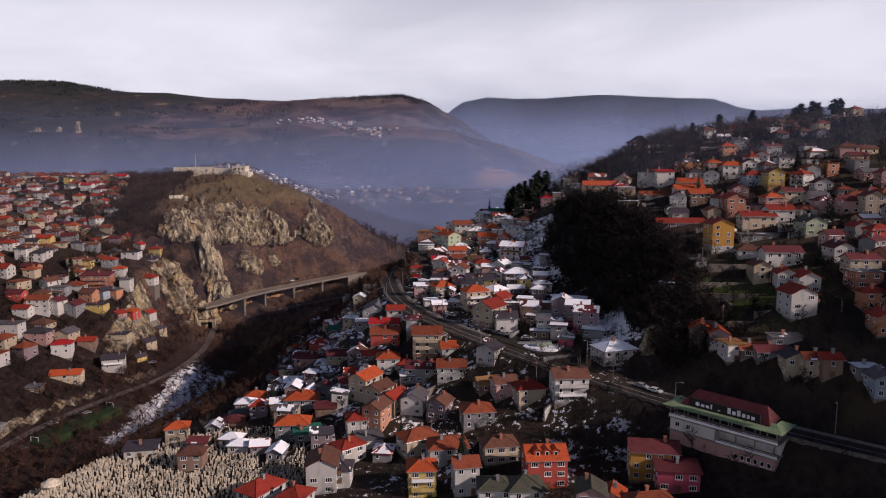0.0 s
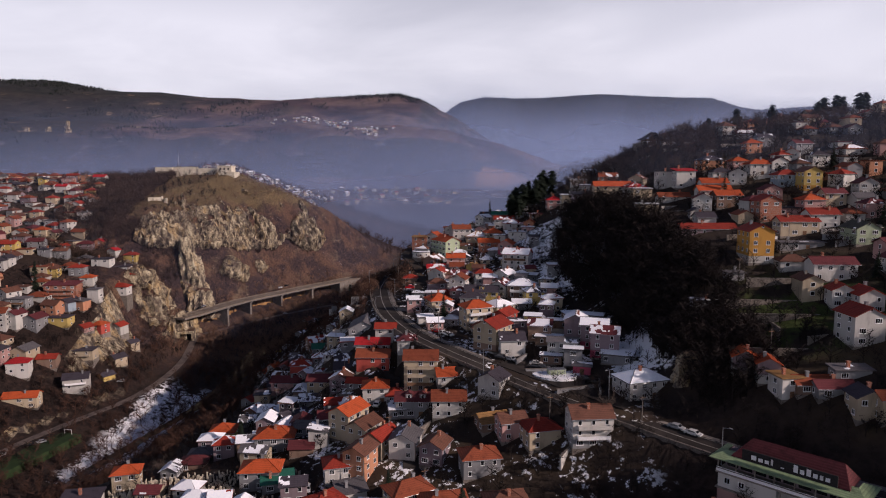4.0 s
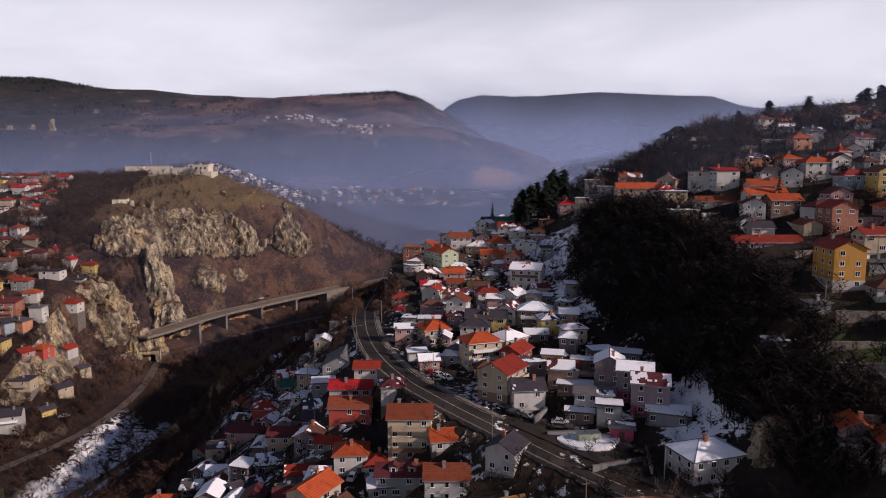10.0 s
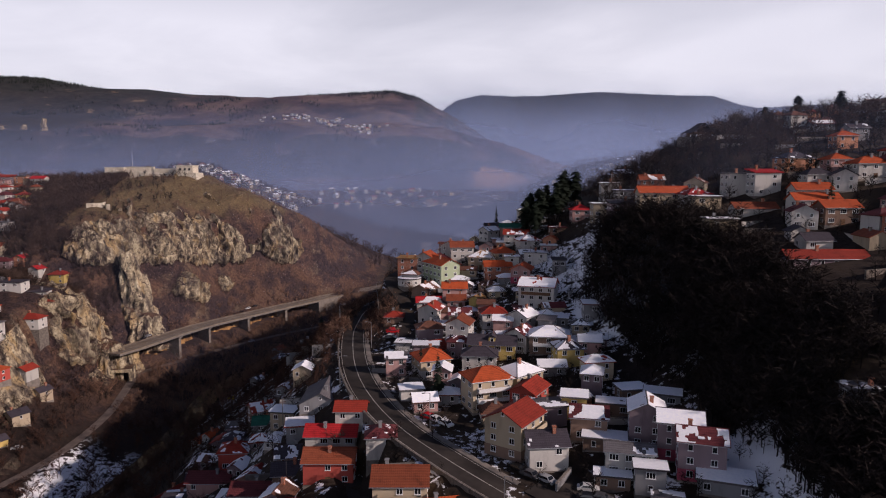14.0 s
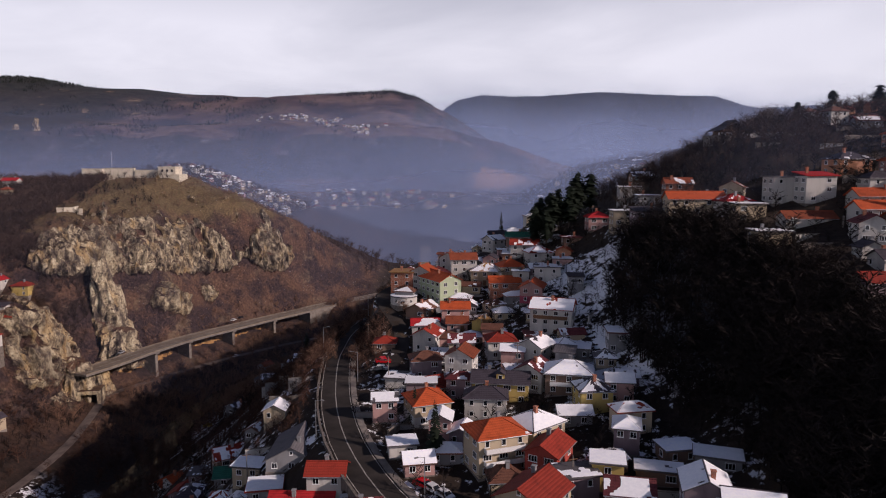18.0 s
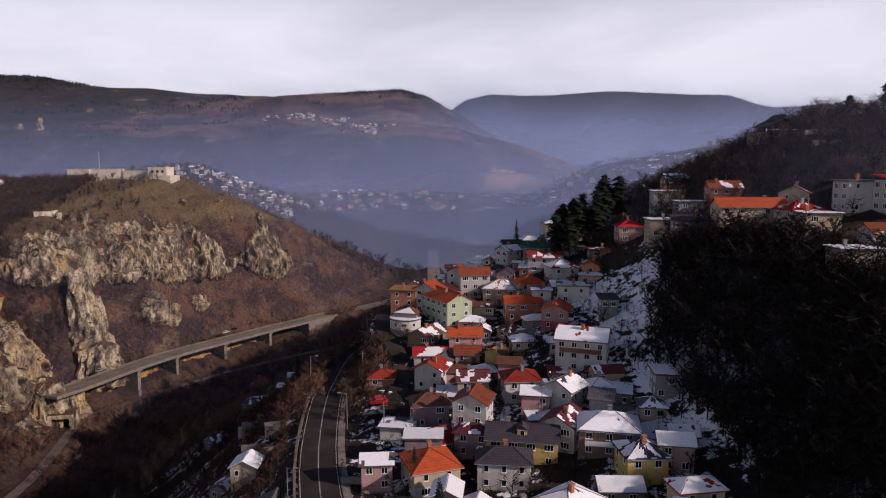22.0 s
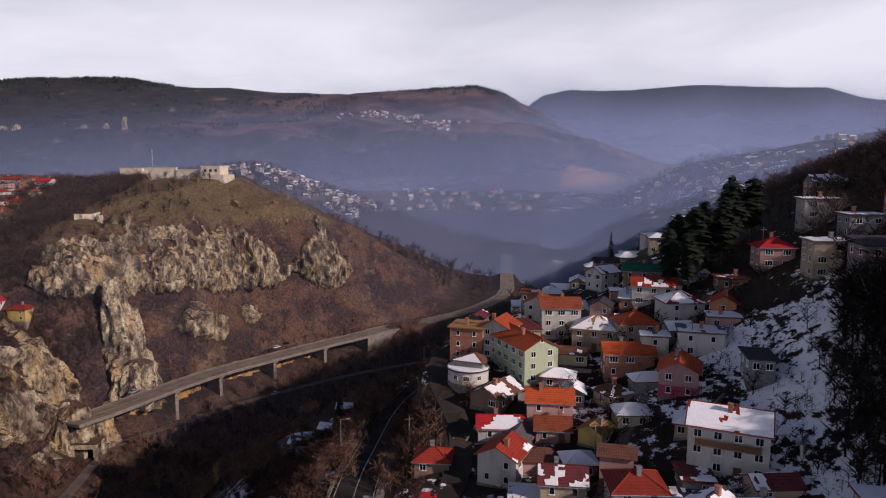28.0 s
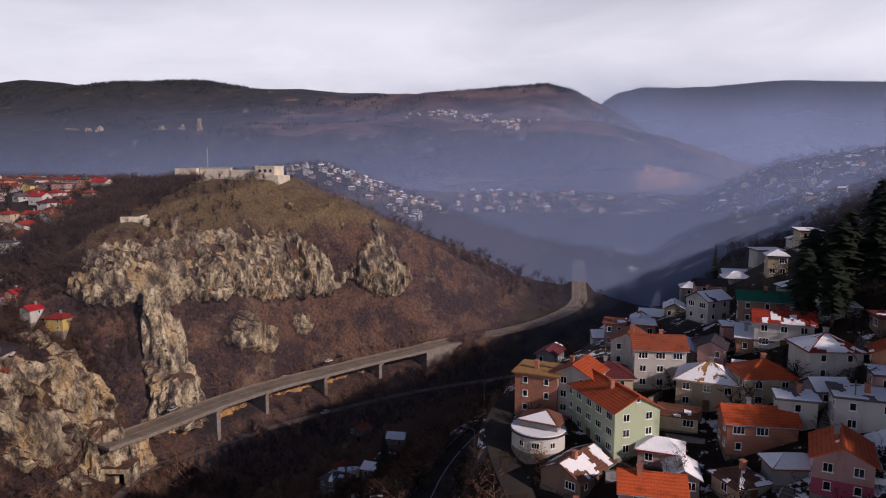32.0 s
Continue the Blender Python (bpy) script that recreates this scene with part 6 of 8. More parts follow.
def fortress_crags(p):
    """How bare the rock is at a place below the fortress, and how far it juts out."""
    wob = noise.fractal(p * 0.05, 0.9, 2.0, 4)
    fine = noise.fractal(Vector((p.x, p.y, p.z * 0.5)) * 0.13 + Vector((40, 0, 0)), 0.9, 2.0, 3)
    top = float(np.interp(p.y, WALL_TOP_Y, WALL_TOP_Z)) + 7 * wob
    foot = float(np.interp(p.y, WALL_FOOT_Y, WALL_FOOT_Z)) + 3 * fine
    away = step_to(-212, -226, p.x) + step_to(650, 656, p.y)
    band = min(p.z - foot, top - p.z)
    value = step_to(-1.5, 3.0, band) - 0.75 * step_to(0.12, 0.42, fine) * step_to(foot + 12, foot + 20, p.z) - away
    extra = (3.2 * step_to(-1.0, 3.5, p.z - foot) * (1 - 0.7 * step_to(foot + 10, top, p.z)) - 0.5) * step_to(0.2, 0.8, value)
    # ribs in the grass above the wall
    value = max(value, step_to(0.36, 0.50, fine + 0.35 * wob - 0.30 * step_to(108, 118, p.z)) * step_to(top - 4, top, p.z) * 0.33 - away)
    for cx, cy, cz, rad, tall, jut in ((-178, 556, 47, 9, 10, 7.0), (-132, 638, 70, 10, 16, 6.0), (-170, 566, 40, 6, 8, 4.0), (-160, 590, 46, 5, 6, 3.0)):
        g = math.exp(-((p.x - cx) ** 2 + (p.y - cy) ** 2) / rad ** 2 - ((p.z - cz) / tall) ** 2)
        value += 1.3 * g + 0.5 * fine * g
        extra += jut * g
    return step_to(0.15, 0.5, value), extra


def lower_crags(p):
    value = noise.fractal(p * 0.05 + Vector((7, 0, 0)), 0.9, 2.0, 4) * 0.8 + 0.42 - 1.2 * step_to(60, 69, p.z) - 0.8 * step_to(36, 24, p.z) - 1.3 * step_to(436, 420, p.y)
    return step_to(0.0, 0.25, value), 1.5


hillside("fortress_hillside", -250, 478, -62, 690, fortress_crags, "broken limestone crags and rust-brown scrub under the fortress")
hillside("lower_crag", -226, 412, -166, 484, lower_crags, "steep yellow-stained limestone cliff with scrub below the houses", 0.75)


def cliff(name, line, z0, z1, lean, seed, label, rough=1.0):
    """A low cut bank of rock along a line."""
    base = densified(curved(line, 2), 0.95)
    d = np.gradient(base, axis=0)
    d /= np.linalg.norm(d, axis=1)[:, None]
    n, m = len(base), int((z1 - z0) / 0.95)
    v, f = [], []
    for i in range(n):
        out = Vector((d[i][1], -d[i][0], 0))
        end = min(1.0, i / 14, (n - 1 - i) / 14)
        for j in range(m + 1):
            w = j / m
            p = Vector((base[i][0], base[i][1], z0 + (z1 - z0) * w)) - out * lean * (z1 - z0) * w ** 1.3
            top = max(0.0, (w - 0.7) / 0.3)
            p += out * (crag_face(p, seed) * rough - 1.0 - 4.0 * (1 - end) - top * top * 4)
            p.z += noise.noise(Vector((p.x, p.y, 0)) * 0.045) * 4.0 * w - (1 - end) * 6 * w
            v.append(p)
    for i in range(n - 1):
        for j in range(m):
            a, b = i * (m + 1) + j, (i + 1) * (m + 1) + j
            f.append((a, b, b + 1, a + 1))
    return tagged(sheet(name, v, f, OCHRE), label, "rock bank", kind="structure")


cliff("cut_bank", [(-174, 488), (-167, 511), (-158, 539), (-142, 567), (-122.5, 595), (-105, 617), (-92, 636), (-70, 663)], 12.5, 24.5, 0.5, 12, "ochre cut rock bank behind the viaduct piers", 0.42)
rock("rock_outcrop", 68, 213, 62, (7, 7, 16), 15, (0, 0), 0.4, 0, "dark shaded rock face above the road")

# ---- bare trees, brush and conifers ----
ROAD_POINTS = np.concatenate([densified(l, 4)[:, :2] for l in (MAIN_ROAD, LOW_ROAD, TOWN_STREET, UPPER_STREET, VIADUCT)])


def open_ground(x, y, gap=5.0):
    if y > 1000:
        return True
    if np.min(np.abs(ROAD_POINTS[:, 0] - x) + np.abs(ROAD_POINTS[:, 1] - y)) < gap * 1.6:
        return False
    return all((x - a) ** 2 + (y - b) ** 2 > r * r for a, b, r in HOUSES)


def twig_tris(r, h, spread, limbs, fine):
    """A bare bush or tree as thin tapering blades: trunk, limbs and twigs. Triangles, as an array [n, 3, 3]."""
    out = []

    def blade(a, b, w):
        d = (b - a).normalized()
        e = d.cross(Vector((r.uniform(-1, 1), r.uniform(-1, 1), 0.2))).normalized() * w
        out.append([a - e, a + e, b])

    top = Vector((r.uniform(-0.1, 0.1) * h, r.uniform(-0.1, 0.1) * h, h))
    for k in range(2):
        blade(Vector((0, 0, -0.5)), top, 0.030 * h)
    for i in range(limbs):
        u = r.uniform(0.12, 0.75)
        a = top * u
        g = r.uniform(0, 2 * math.pi)
        l = h * r.uniform(0.30, 0.55)
        b = a + Vector((math.cos(g) * spread, math.sin(g) * spread, r.uniform(0.5, 1.0))).normalized() * l
        blade(a, b, 0.016 * h)
        for j in range(fine):
            c = a.lerp(b, r.uniform(0.3, 1.0))
            g2 = r.uniform(0, 2 * math.pi)
            e = c + Vector((math.cos(g2), math.sin(g2), r.uniform(0.1, 1.1))).normalized() * l * r.uniform(0.3, 0.6)
            blade(c, e, 0.013 * h)
    return np.array([[list(p) for p in t] for t in out], np.float32)


def scatter(name, count, area, templates, sizes, material, label, seed, keep=None, gap=4.0, category="brush"):
    """Plants strewn over an area, joined as one object of stuff."""
    r = np.random.RandomState(seed)
    x0, y0, x1, y1 = area
    px, py = r.uniform(x0, x1, count * 3), r.uniform(y0, y1, count * 3)
    ok = keep(px, py) if keep else np.ones(len(px), bool)
    px, py = px[ok][:count * 2], py[ok][:count * 2]
    good = [i for i in range(len(px)) if open_ground(px[i], py[i], gap)][:count]
    px, py = px[good], py[good]
    pz = heights(px, py)
    blocks = []
    for i in range(len(px)):
        t = templates[i % len(templates)]
        s, a = r.uniform(*sizes), r.uniform(0, 6.28)
        c, d = math.cos(a) * s, math.sin(a) * s
        m = np.array([[c, -d, 0], [d, c, 0], [0, 0, s]], np.float32)
        blocks.append(t @ m.T + np.array([px[i], py[i], pz[i]], np.float32))
    return plant_mesh(name, blocks, material, label, category)


def plant_mesh(name, blocks, material, label, category="brush"):
    v = np.concatenate(blocks).reshape(-1, 3)
    me = bpy.data.meshes.new(name)
    me.vertices.add(len(v))
    me.vertices.foreach_set("co", v.ravel())
    me.loops.add(len(v))
    me.loops.foreach_set("vertex_index", np.arange(len(v), dtype=np.int32))
    me.polygons.add(len(v) // 3)
    me.polygons.foreach_set("loop_start", np.arange(0, len(v), 3, dtype=np.int32))
    me.update(calc_edges=True)
    me.materials.append(material)
    return tagged(new(name, me), label, category, kind="stuff")


tr = random.Random(3)
BUSHES = [twig_tris(tr, 1.0, 1.0, 9, 3) for _ in range(8)]
TREES = [twig_tris(tr, 1.0, 0.75, 13, 5) for _ in range(8)]


def between(line, lo, hi):
    """Whether places lie between two offsets in x from a line up the valley."""
    k = np.array(line, float)
    return lambda x, y: (x > np.interp(y, k[:, 1], k[:, 0]) + lo) & (x < np.interp(y, k[:, 1], k[:, 0]) + hi)


order = lambda line: line[np.argsort(line[:, 1])]
wood_edge = lambda y: np.interp(y, (200, 270, 285, 300, 325, 345, 360, 375, 400), (67, 55, 51, 51, 45, 50, 57, 64, 72))
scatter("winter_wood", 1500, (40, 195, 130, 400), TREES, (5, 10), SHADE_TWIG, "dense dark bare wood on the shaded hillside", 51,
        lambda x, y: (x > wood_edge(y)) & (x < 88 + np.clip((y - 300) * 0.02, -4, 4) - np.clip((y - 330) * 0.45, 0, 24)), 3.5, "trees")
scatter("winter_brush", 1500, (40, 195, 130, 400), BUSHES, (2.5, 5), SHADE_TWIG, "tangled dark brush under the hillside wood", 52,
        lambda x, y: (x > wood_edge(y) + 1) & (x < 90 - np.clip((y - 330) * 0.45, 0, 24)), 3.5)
scatter("winter_wood", 900, (80, 395, 260, 640), TREES, (5, 9), TWIG, "bare grey-brown wood round the hilltop", 53, None, 3.5, "trees")
scatter("winter_brush", 900, (70, 370, 160, 480), BUSHES, (3, 6), TWIG, "bare dark brush on the steep hilltop slope", 54, None, 3.5)
scatter("winter_wood", 750, (-200, 190, -60, 430), TREES, (4, 8), SHADE_HEATH, "bare dark riverside trees on both banks", 55, lambda x, y: heights(x, y) < 32, 4, "trees")
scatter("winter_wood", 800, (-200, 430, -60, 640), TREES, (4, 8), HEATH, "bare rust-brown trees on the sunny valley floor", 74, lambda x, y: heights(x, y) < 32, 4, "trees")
scatter("winter_brush", 1500, (-200, 190, -40, 430), BUSHES, (1.6, 3.4), SHADE_HEATH, "dark brown brush on the river banks", 56, lambda x, y: heights(x, y) < 45, 4)
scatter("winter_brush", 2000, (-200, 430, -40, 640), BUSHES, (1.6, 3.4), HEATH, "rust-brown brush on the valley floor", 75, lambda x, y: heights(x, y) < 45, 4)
scatter("winter_brush", 2200, (-80, 300, -34, 480), BUSHES, (2.0, 4.2), SHADE_HEATH, "rust-brown thicket below the road bend", 57, None, 3.4)
scatter("winter_brush", 900, (-46, 345, -12, 440), BUSHES, (2.0, 4.2), HEATH, "rust-brown thicket on the bank above the road bend", 65, lambda x, y: heights(x, y) < 84, 2.6)
scatter("winter_wood", 300, (-60, 330, -14, 480), TREES, (3.5, 5.5), SHADE_HEATH, "leafless brown trees on the bank above the road bend", 66, lambda x, y: heights(x, y) < 84, 3.2, "trees")
# brush on waste ground, its near-black colour also covering for the shade there
scatter("winter_brush", 1700, (10, 125, 185, 222), BUSHES, (1.2, 3.2), SHADE_TWIG, "dark tangled brush on the waste ground by the junction", 69, None, 3.2)
scatter("winter_wood", 260, (10, 125, 185, 222), TREES, (3.5, 6.5), SHADE_TWIG, "dark bare trees on the waste ground by the junction", 70, None, 3.4, "trees")
scatter("winter_wood", 650, (-240, 466, -192, 512), TREES, (4, 7.5), TWIG, "dark bare wood in the cleft between the crags", 71, lambda x, y: heights(x, y) < 90, 3, "trees")
# near-black brush colour here takes in the spur's shade on the slope
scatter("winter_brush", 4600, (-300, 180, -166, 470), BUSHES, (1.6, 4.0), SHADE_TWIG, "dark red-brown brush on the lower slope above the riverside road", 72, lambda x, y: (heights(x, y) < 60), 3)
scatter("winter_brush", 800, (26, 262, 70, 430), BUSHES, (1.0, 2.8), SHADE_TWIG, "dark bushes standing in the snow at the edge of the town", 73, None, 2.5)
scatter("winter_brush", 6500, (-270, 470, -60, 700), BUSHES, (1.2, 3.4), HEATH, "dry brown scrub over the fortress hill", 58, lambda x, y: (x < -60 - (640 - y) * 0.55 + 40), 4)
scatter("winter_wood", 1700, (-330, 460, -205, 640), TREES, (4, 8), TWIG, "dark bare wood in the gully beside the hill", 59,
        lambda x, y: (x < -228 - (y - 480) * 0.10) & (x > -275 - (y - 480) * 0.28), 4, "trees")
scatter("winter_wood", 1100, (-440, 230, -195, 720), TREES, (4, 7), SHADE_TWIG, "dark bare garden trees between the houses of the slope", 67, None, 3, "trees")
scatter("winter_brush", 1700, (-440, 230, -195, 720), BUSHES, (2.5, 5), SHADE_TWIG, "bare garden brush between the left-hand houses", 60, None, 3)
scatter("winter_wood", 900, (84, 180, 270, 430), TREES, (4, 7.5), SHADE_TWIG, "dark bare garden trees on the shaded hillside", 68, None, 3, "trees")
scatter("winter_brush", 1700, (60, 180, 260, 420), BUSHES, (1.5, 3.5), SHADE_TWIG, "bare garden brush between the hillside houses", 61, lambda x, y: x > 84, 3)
scatter("winter_brush", 1500, (-95, 160, 60, 440), BUSHES, (1.5, 3.2), SHADE_TWIG, "bare shrubs in the gardens of the spur", 62, None, 3)
scatter("winter_wood", 330, (-95, 160, 60, 440), TREES, (3.5, 6), SHADE_TWIG, "bare garden trees of the spur", 63, None, 3, "trees")
scatter("winter_wood", 2600, (-420, 720, 320, 1250), TREES, (6, 11), TWIG, "distant bare woods in the valley", 64, lambda x, y: heights(x, y) > 20, 6, "trees")

lr = random.Random(17)
crag_brush = []
for p in lr.sample(LEDGES, 1900):
    g, k = lr.uniform(0, 6.28), lr.uniform(0.8, 2.4)
    c, d = math.cos(g) * k, math.sin(g) * k
    crag_brush.append(lr.choice(BUSHES) @ np.array([[c, -d, 0], [d, c, 0], [0, 0, k]], np.float32).T + np.array(p, np.float32))
plant_mesh("crag_brush", crag_brush, HEATH, "dry brown scrub growing on the crags")


def conifer_tris(r, h, width, tiers, broad=False):
    out = []
    for k in range(tiers):
        u = 0.10 + 0.88 * k / tiers
        rad = width * h * (0.30 + 0.62 * math.sin(math.pi * min(1.0, 0.12 + 0.80 * u))) * r.uniform(0.55, 1.15) if broad else width * (1 - u) ** 0.8 * h * r.uniform(0.8, 1.15)
        for i in range(9):
            g = r.uniform(0, 2 * math.pi)
            d = Vector((math.cos(g), math.sin(g), 0))
            e = Vector((-d.y, d.x, 0))
            a = Vector((0, 0, u * h + r.uniform(0, 0.05) * h))
            tip = a + d * rad * r.uniform(0.7, 1.1) - Vector((0, 0, rad * r.uniform(0.1, 0.5)))
            w = rad * r.uniform(0.22, 0.40)
            mid = a.lerp(tip, 0.62)
            out += [[a, mid - e * w, tip], [a, tip, mid + e * w], [a + Vector((0, 0, 0.02 * h)), mid + e * w * 0.7 + Vector((0, 0, 0.04 * h)), mid - e * w * 0.7 + Vector((0, 0, 0.04 * h))]]
    return [[list(p) for p in t] for t in out]


def conifer(x, y, h, width, seed, label, tiers=22, bare=0.0, name="spruce", group=""):
    r = random.Random(seed)
    t = np.array(conifer_tris(r, h * (1 - bare), width / (1 - bare), tiers, name == "pine"), float).reshape(-1, 3)
    t[:, 2] += h * bare
    root = thing(name, pose(x, y, height(x, y), 0, 0, r.uniform(0, 360)), label, "tree", group)
    part("trunk", Solid().tube((0, 0, -0.8), (0, 0, h * 0.93), 0.022 * h, 0.004 * h, 7), BARK, root)
    me = bpy.data.meshes.new("crown")
    me.from_pydata(t.tolist(), [], [(i, i + 1, i + 2) for i in range(0, len(t), 3)])
    me.materials.append(NEEDLE)
    part("crown", me, None, root)
    return root


for i, (x, y, h) in enumerate(((36, 407, 15), (39, 414, 16), (43, 411, 17), (47, 418, 16), (50, 411, 17), (54, 418, 18), (57, 429, 18), (40, 403, 13), (61, 424, 17))):
    conifer(x, y, h * 1.05, 0.30, 70 + i, "dark broad pine in a clump above the town", 24, 0.16, "pine", "pine clump")
for i, (x, y, h, w) in enumerate(((27, 455, 13, 0.20), (-1, 278, 13, 0.24), (-6, 297, 9, 0.24), (4, 176, 12, 0.24), (-14, 189, 10, 0.2), (-58, 426, 12, 0.3), (118, 318, 11, 0.25), (128, 229, 9, 0.26), (-64, 232, 10, 0.25),
                                  (74, 352, 9, 0.28), (170, 330, 12, 0.25), (-240, 415, 12, 0.28), (-232, 402, 11, 0.28), (-88, 196, 5, 0.12), (150, 262, 9, 0.3))):
    conifer(x, y, h, w, 90 + i, "dark green spruce standing between the houses", 20)
for i, (x, y, h) in enumerate(((190, 480, 13), (214, 482, 13), (168, 470, 9), (243, 480, 13), (249, 484, 15), (256, 482, 15), (262, 486, 14), (274, 486, 15), (281, 492, 15))):
    conifer(x, y, h, 0.42, 120 + i, "broad dark pine on the hilltop skyline", 18, 0.22, "pine")


def bare_tree(x, y, h, seed, label="leafless tree with a wide crown of fine twigs"):
    r = random.Random(seed)
    root = thing("bare_tree", pose(x, y, height(x, y), 0, 0, r.uniform(0, 360)), label, "tree")
    part("trunk", Solid().tube((0, 0, -0.6), (0.1, 0, h * 0.35), 0.028 * h, 0.018 * h, 7), BARK, root)
    s = Solid()
    for i in range(9):
        g = i * 0.7 + r.uniform(-0.3, 0.3)
        a = Vector((0.1, 0, h * r.uniform(0.22, 0.36)))
        b = a + Vector((math.cos(g), math.sin(g), r.uniform(0.7, 1.5))).normalized() * h * r.uniform(0.35, 0.55)
        s.tube(a, b, 0.011 * h, 0.004 * h, 5)
        for j in range(9):
            c = a.lerp(b, r.uniform(0.35, 1))
            e = c + Vector((r.uniform(-1, 1), r.uniform(-1, 1), r.uniform(0.1, 1.1))).normalized() * h * r.uniform(0.10, 0.22)
            s.tube(c, e, 0.0045 * h, 0.0015 * h, 3)
            for k in range(3):
                q = c.lerp(e, r.uniform(0.4, 1))
                s.tube(q, q + Vector((r.uniform(-1, 1), r.uniform(-1, 1), r.uniform(-0.1, 1))).normalized() * h * 0.09, 0.0025 * h, 0.001 * h, 3)
    part("crown", s, BARK, root)


for i, (x, y, h) in enumerate(((138, 436, 13), (143, 442, 11), (72, 404, 13), (76, 408, 12), (68, 399, 11), (-25, 268, 9), (36, 206, 8), (42, 200, 9), (60, 283, 8), (-92, 216, 7), (-84, 219, 7), (8, 366, 7), (66, 372, 10), (90, 330, 8), (-118, 372, 9),
                               (-112, 382, 10), (-120, 392, 9), (96, 246, 7), (190, 470, 12), (205, 480, 13), (180, 455, 12))):
    bare_tree(x, y, h, 200 + i)

SPIRES = [np.array([[[-0.22, 0, 0], [0.22, 0, 0], [0, 0, 1]], [[0, -0.22, 0], [0, 0.22, 0], [0, 0, 1]], [[-0.15, 0.1, 0.3], [0.18, -0.1, 0.35], [0.02, 0, 1.02]]], np.float32)]
FAR_WOOD = plain("far_conifers", (0.010, 0.015, 0.014), (0.030, 0.034, 0.030), 0.01, 0.9, 0, 0.0)


def on_bench(x, y):
    return (vnoise(x, y, 150, 87) + 0.7 * vnoise(x, y, 45, 88) > 0.45) & (heights(x, y) > 190)


scatter("far_conifer_wood", 7000, (-2300, 1650, 300, 2900), SPIRES, (4, 8), FAR_WOOD, "scattered dark trees and hedges on the far benches", 83, on_bench, 1, "trees")


def on_far(x, y):
    return (vnoise(x, y, 210, 77) + 0.5 * vnoise(x, y, 60, 78) + (heights(x, y) - 395) / 130 > 0.35)


scatter("far_conifer_wood", 9000, (-2600, 1750, 300, 3300), SPIRES, (5, 10), FAR_WOOD, "dark conifer woods along the far mountain rim", 81, on_far, 1, "trees")
scatter("far_conifer_wood", 5000, (0, 3300, 2300, 4150), SPIRES, (5, 10), FAR_WOOD, "dark wooded crest of the second mountain", 82, lambda x, y: vnoise(x, y, 160, 79) > -0.5, 1, "trees")

# ---- mist ----
# surface for translucent sheets, the haze put into their blue diffuse colour
def mist(veil=None, grow=None):
    m = bpy.data.materials.new("haze_tint")
    m.use_nodes = True
    t = m.node_tree
    t.nodes.clear()
    node = lambda kind: t.nodes.new(kind)
    pos = node("ShaderNodeNewGeometry")
    sep = node("ShaderNodeSeparateXYZ")
    t.links.new(pos.outputs["Position"], sep.inputs[0])
    co = node("ShaderNodeTexCoord")
    up_ = node("ShaderNodeSeparateXYZ")
    t.links.new(co.outputs["Generated"], up_.inputs[0])
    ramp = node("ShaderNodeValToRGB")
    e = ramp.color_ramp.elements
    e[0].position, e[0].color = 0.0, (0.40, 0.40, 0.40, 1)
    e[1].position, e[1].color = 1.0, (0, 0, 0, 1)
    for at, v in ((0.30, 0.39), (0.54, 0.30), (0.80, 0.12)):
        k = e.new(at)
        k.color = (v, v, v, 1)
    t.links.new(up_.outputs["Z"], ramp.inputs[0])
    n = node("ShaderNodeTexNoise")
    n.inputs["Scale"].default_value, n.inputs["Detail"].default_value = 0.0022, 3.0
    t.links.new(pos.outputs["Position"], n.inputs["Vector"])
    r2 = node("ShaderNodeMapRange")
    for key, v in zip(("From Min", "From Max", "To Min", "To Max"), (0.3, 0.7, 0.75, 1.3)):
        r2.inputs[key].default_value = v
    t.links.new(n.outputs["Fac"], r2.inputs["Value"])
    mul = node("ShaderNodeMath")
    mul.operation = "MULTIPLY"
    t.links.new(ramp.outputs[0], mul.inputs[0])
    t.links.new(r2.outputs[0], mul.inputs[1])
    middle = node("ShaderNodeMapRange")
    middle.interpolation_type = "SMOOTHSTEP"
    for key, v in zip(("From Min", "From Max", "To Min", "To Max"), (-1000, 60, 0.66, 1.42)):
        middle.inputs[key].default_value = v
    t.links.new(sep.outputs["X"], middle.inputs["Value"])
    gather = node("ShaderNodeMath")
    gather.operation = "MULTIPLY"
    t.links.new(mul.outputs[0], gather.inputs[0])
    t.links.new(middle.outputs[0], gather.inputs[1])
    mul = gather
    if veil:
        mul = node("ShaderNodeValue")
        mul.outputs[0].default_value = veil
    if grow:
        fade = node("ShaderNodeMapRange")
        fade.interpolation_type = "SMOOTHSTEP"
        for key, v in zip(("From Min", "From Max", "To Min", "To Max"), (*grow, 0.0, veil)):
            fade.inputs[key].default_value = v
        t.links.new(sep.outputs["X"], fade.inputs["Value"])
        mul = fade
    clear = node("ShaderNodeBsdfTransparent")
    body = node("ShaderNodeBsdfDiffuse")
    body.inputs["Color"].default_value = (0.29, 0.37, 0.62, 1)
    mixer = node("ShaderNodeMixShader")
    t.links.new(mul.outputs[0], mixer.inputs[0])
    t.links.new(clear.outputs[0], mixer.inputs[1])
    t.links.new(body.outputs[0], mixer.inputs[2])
    out = node("ShaderNodeOutputMaterial")
    t.links.new(mixer.outputs[0], out.inputs[0])
    return m


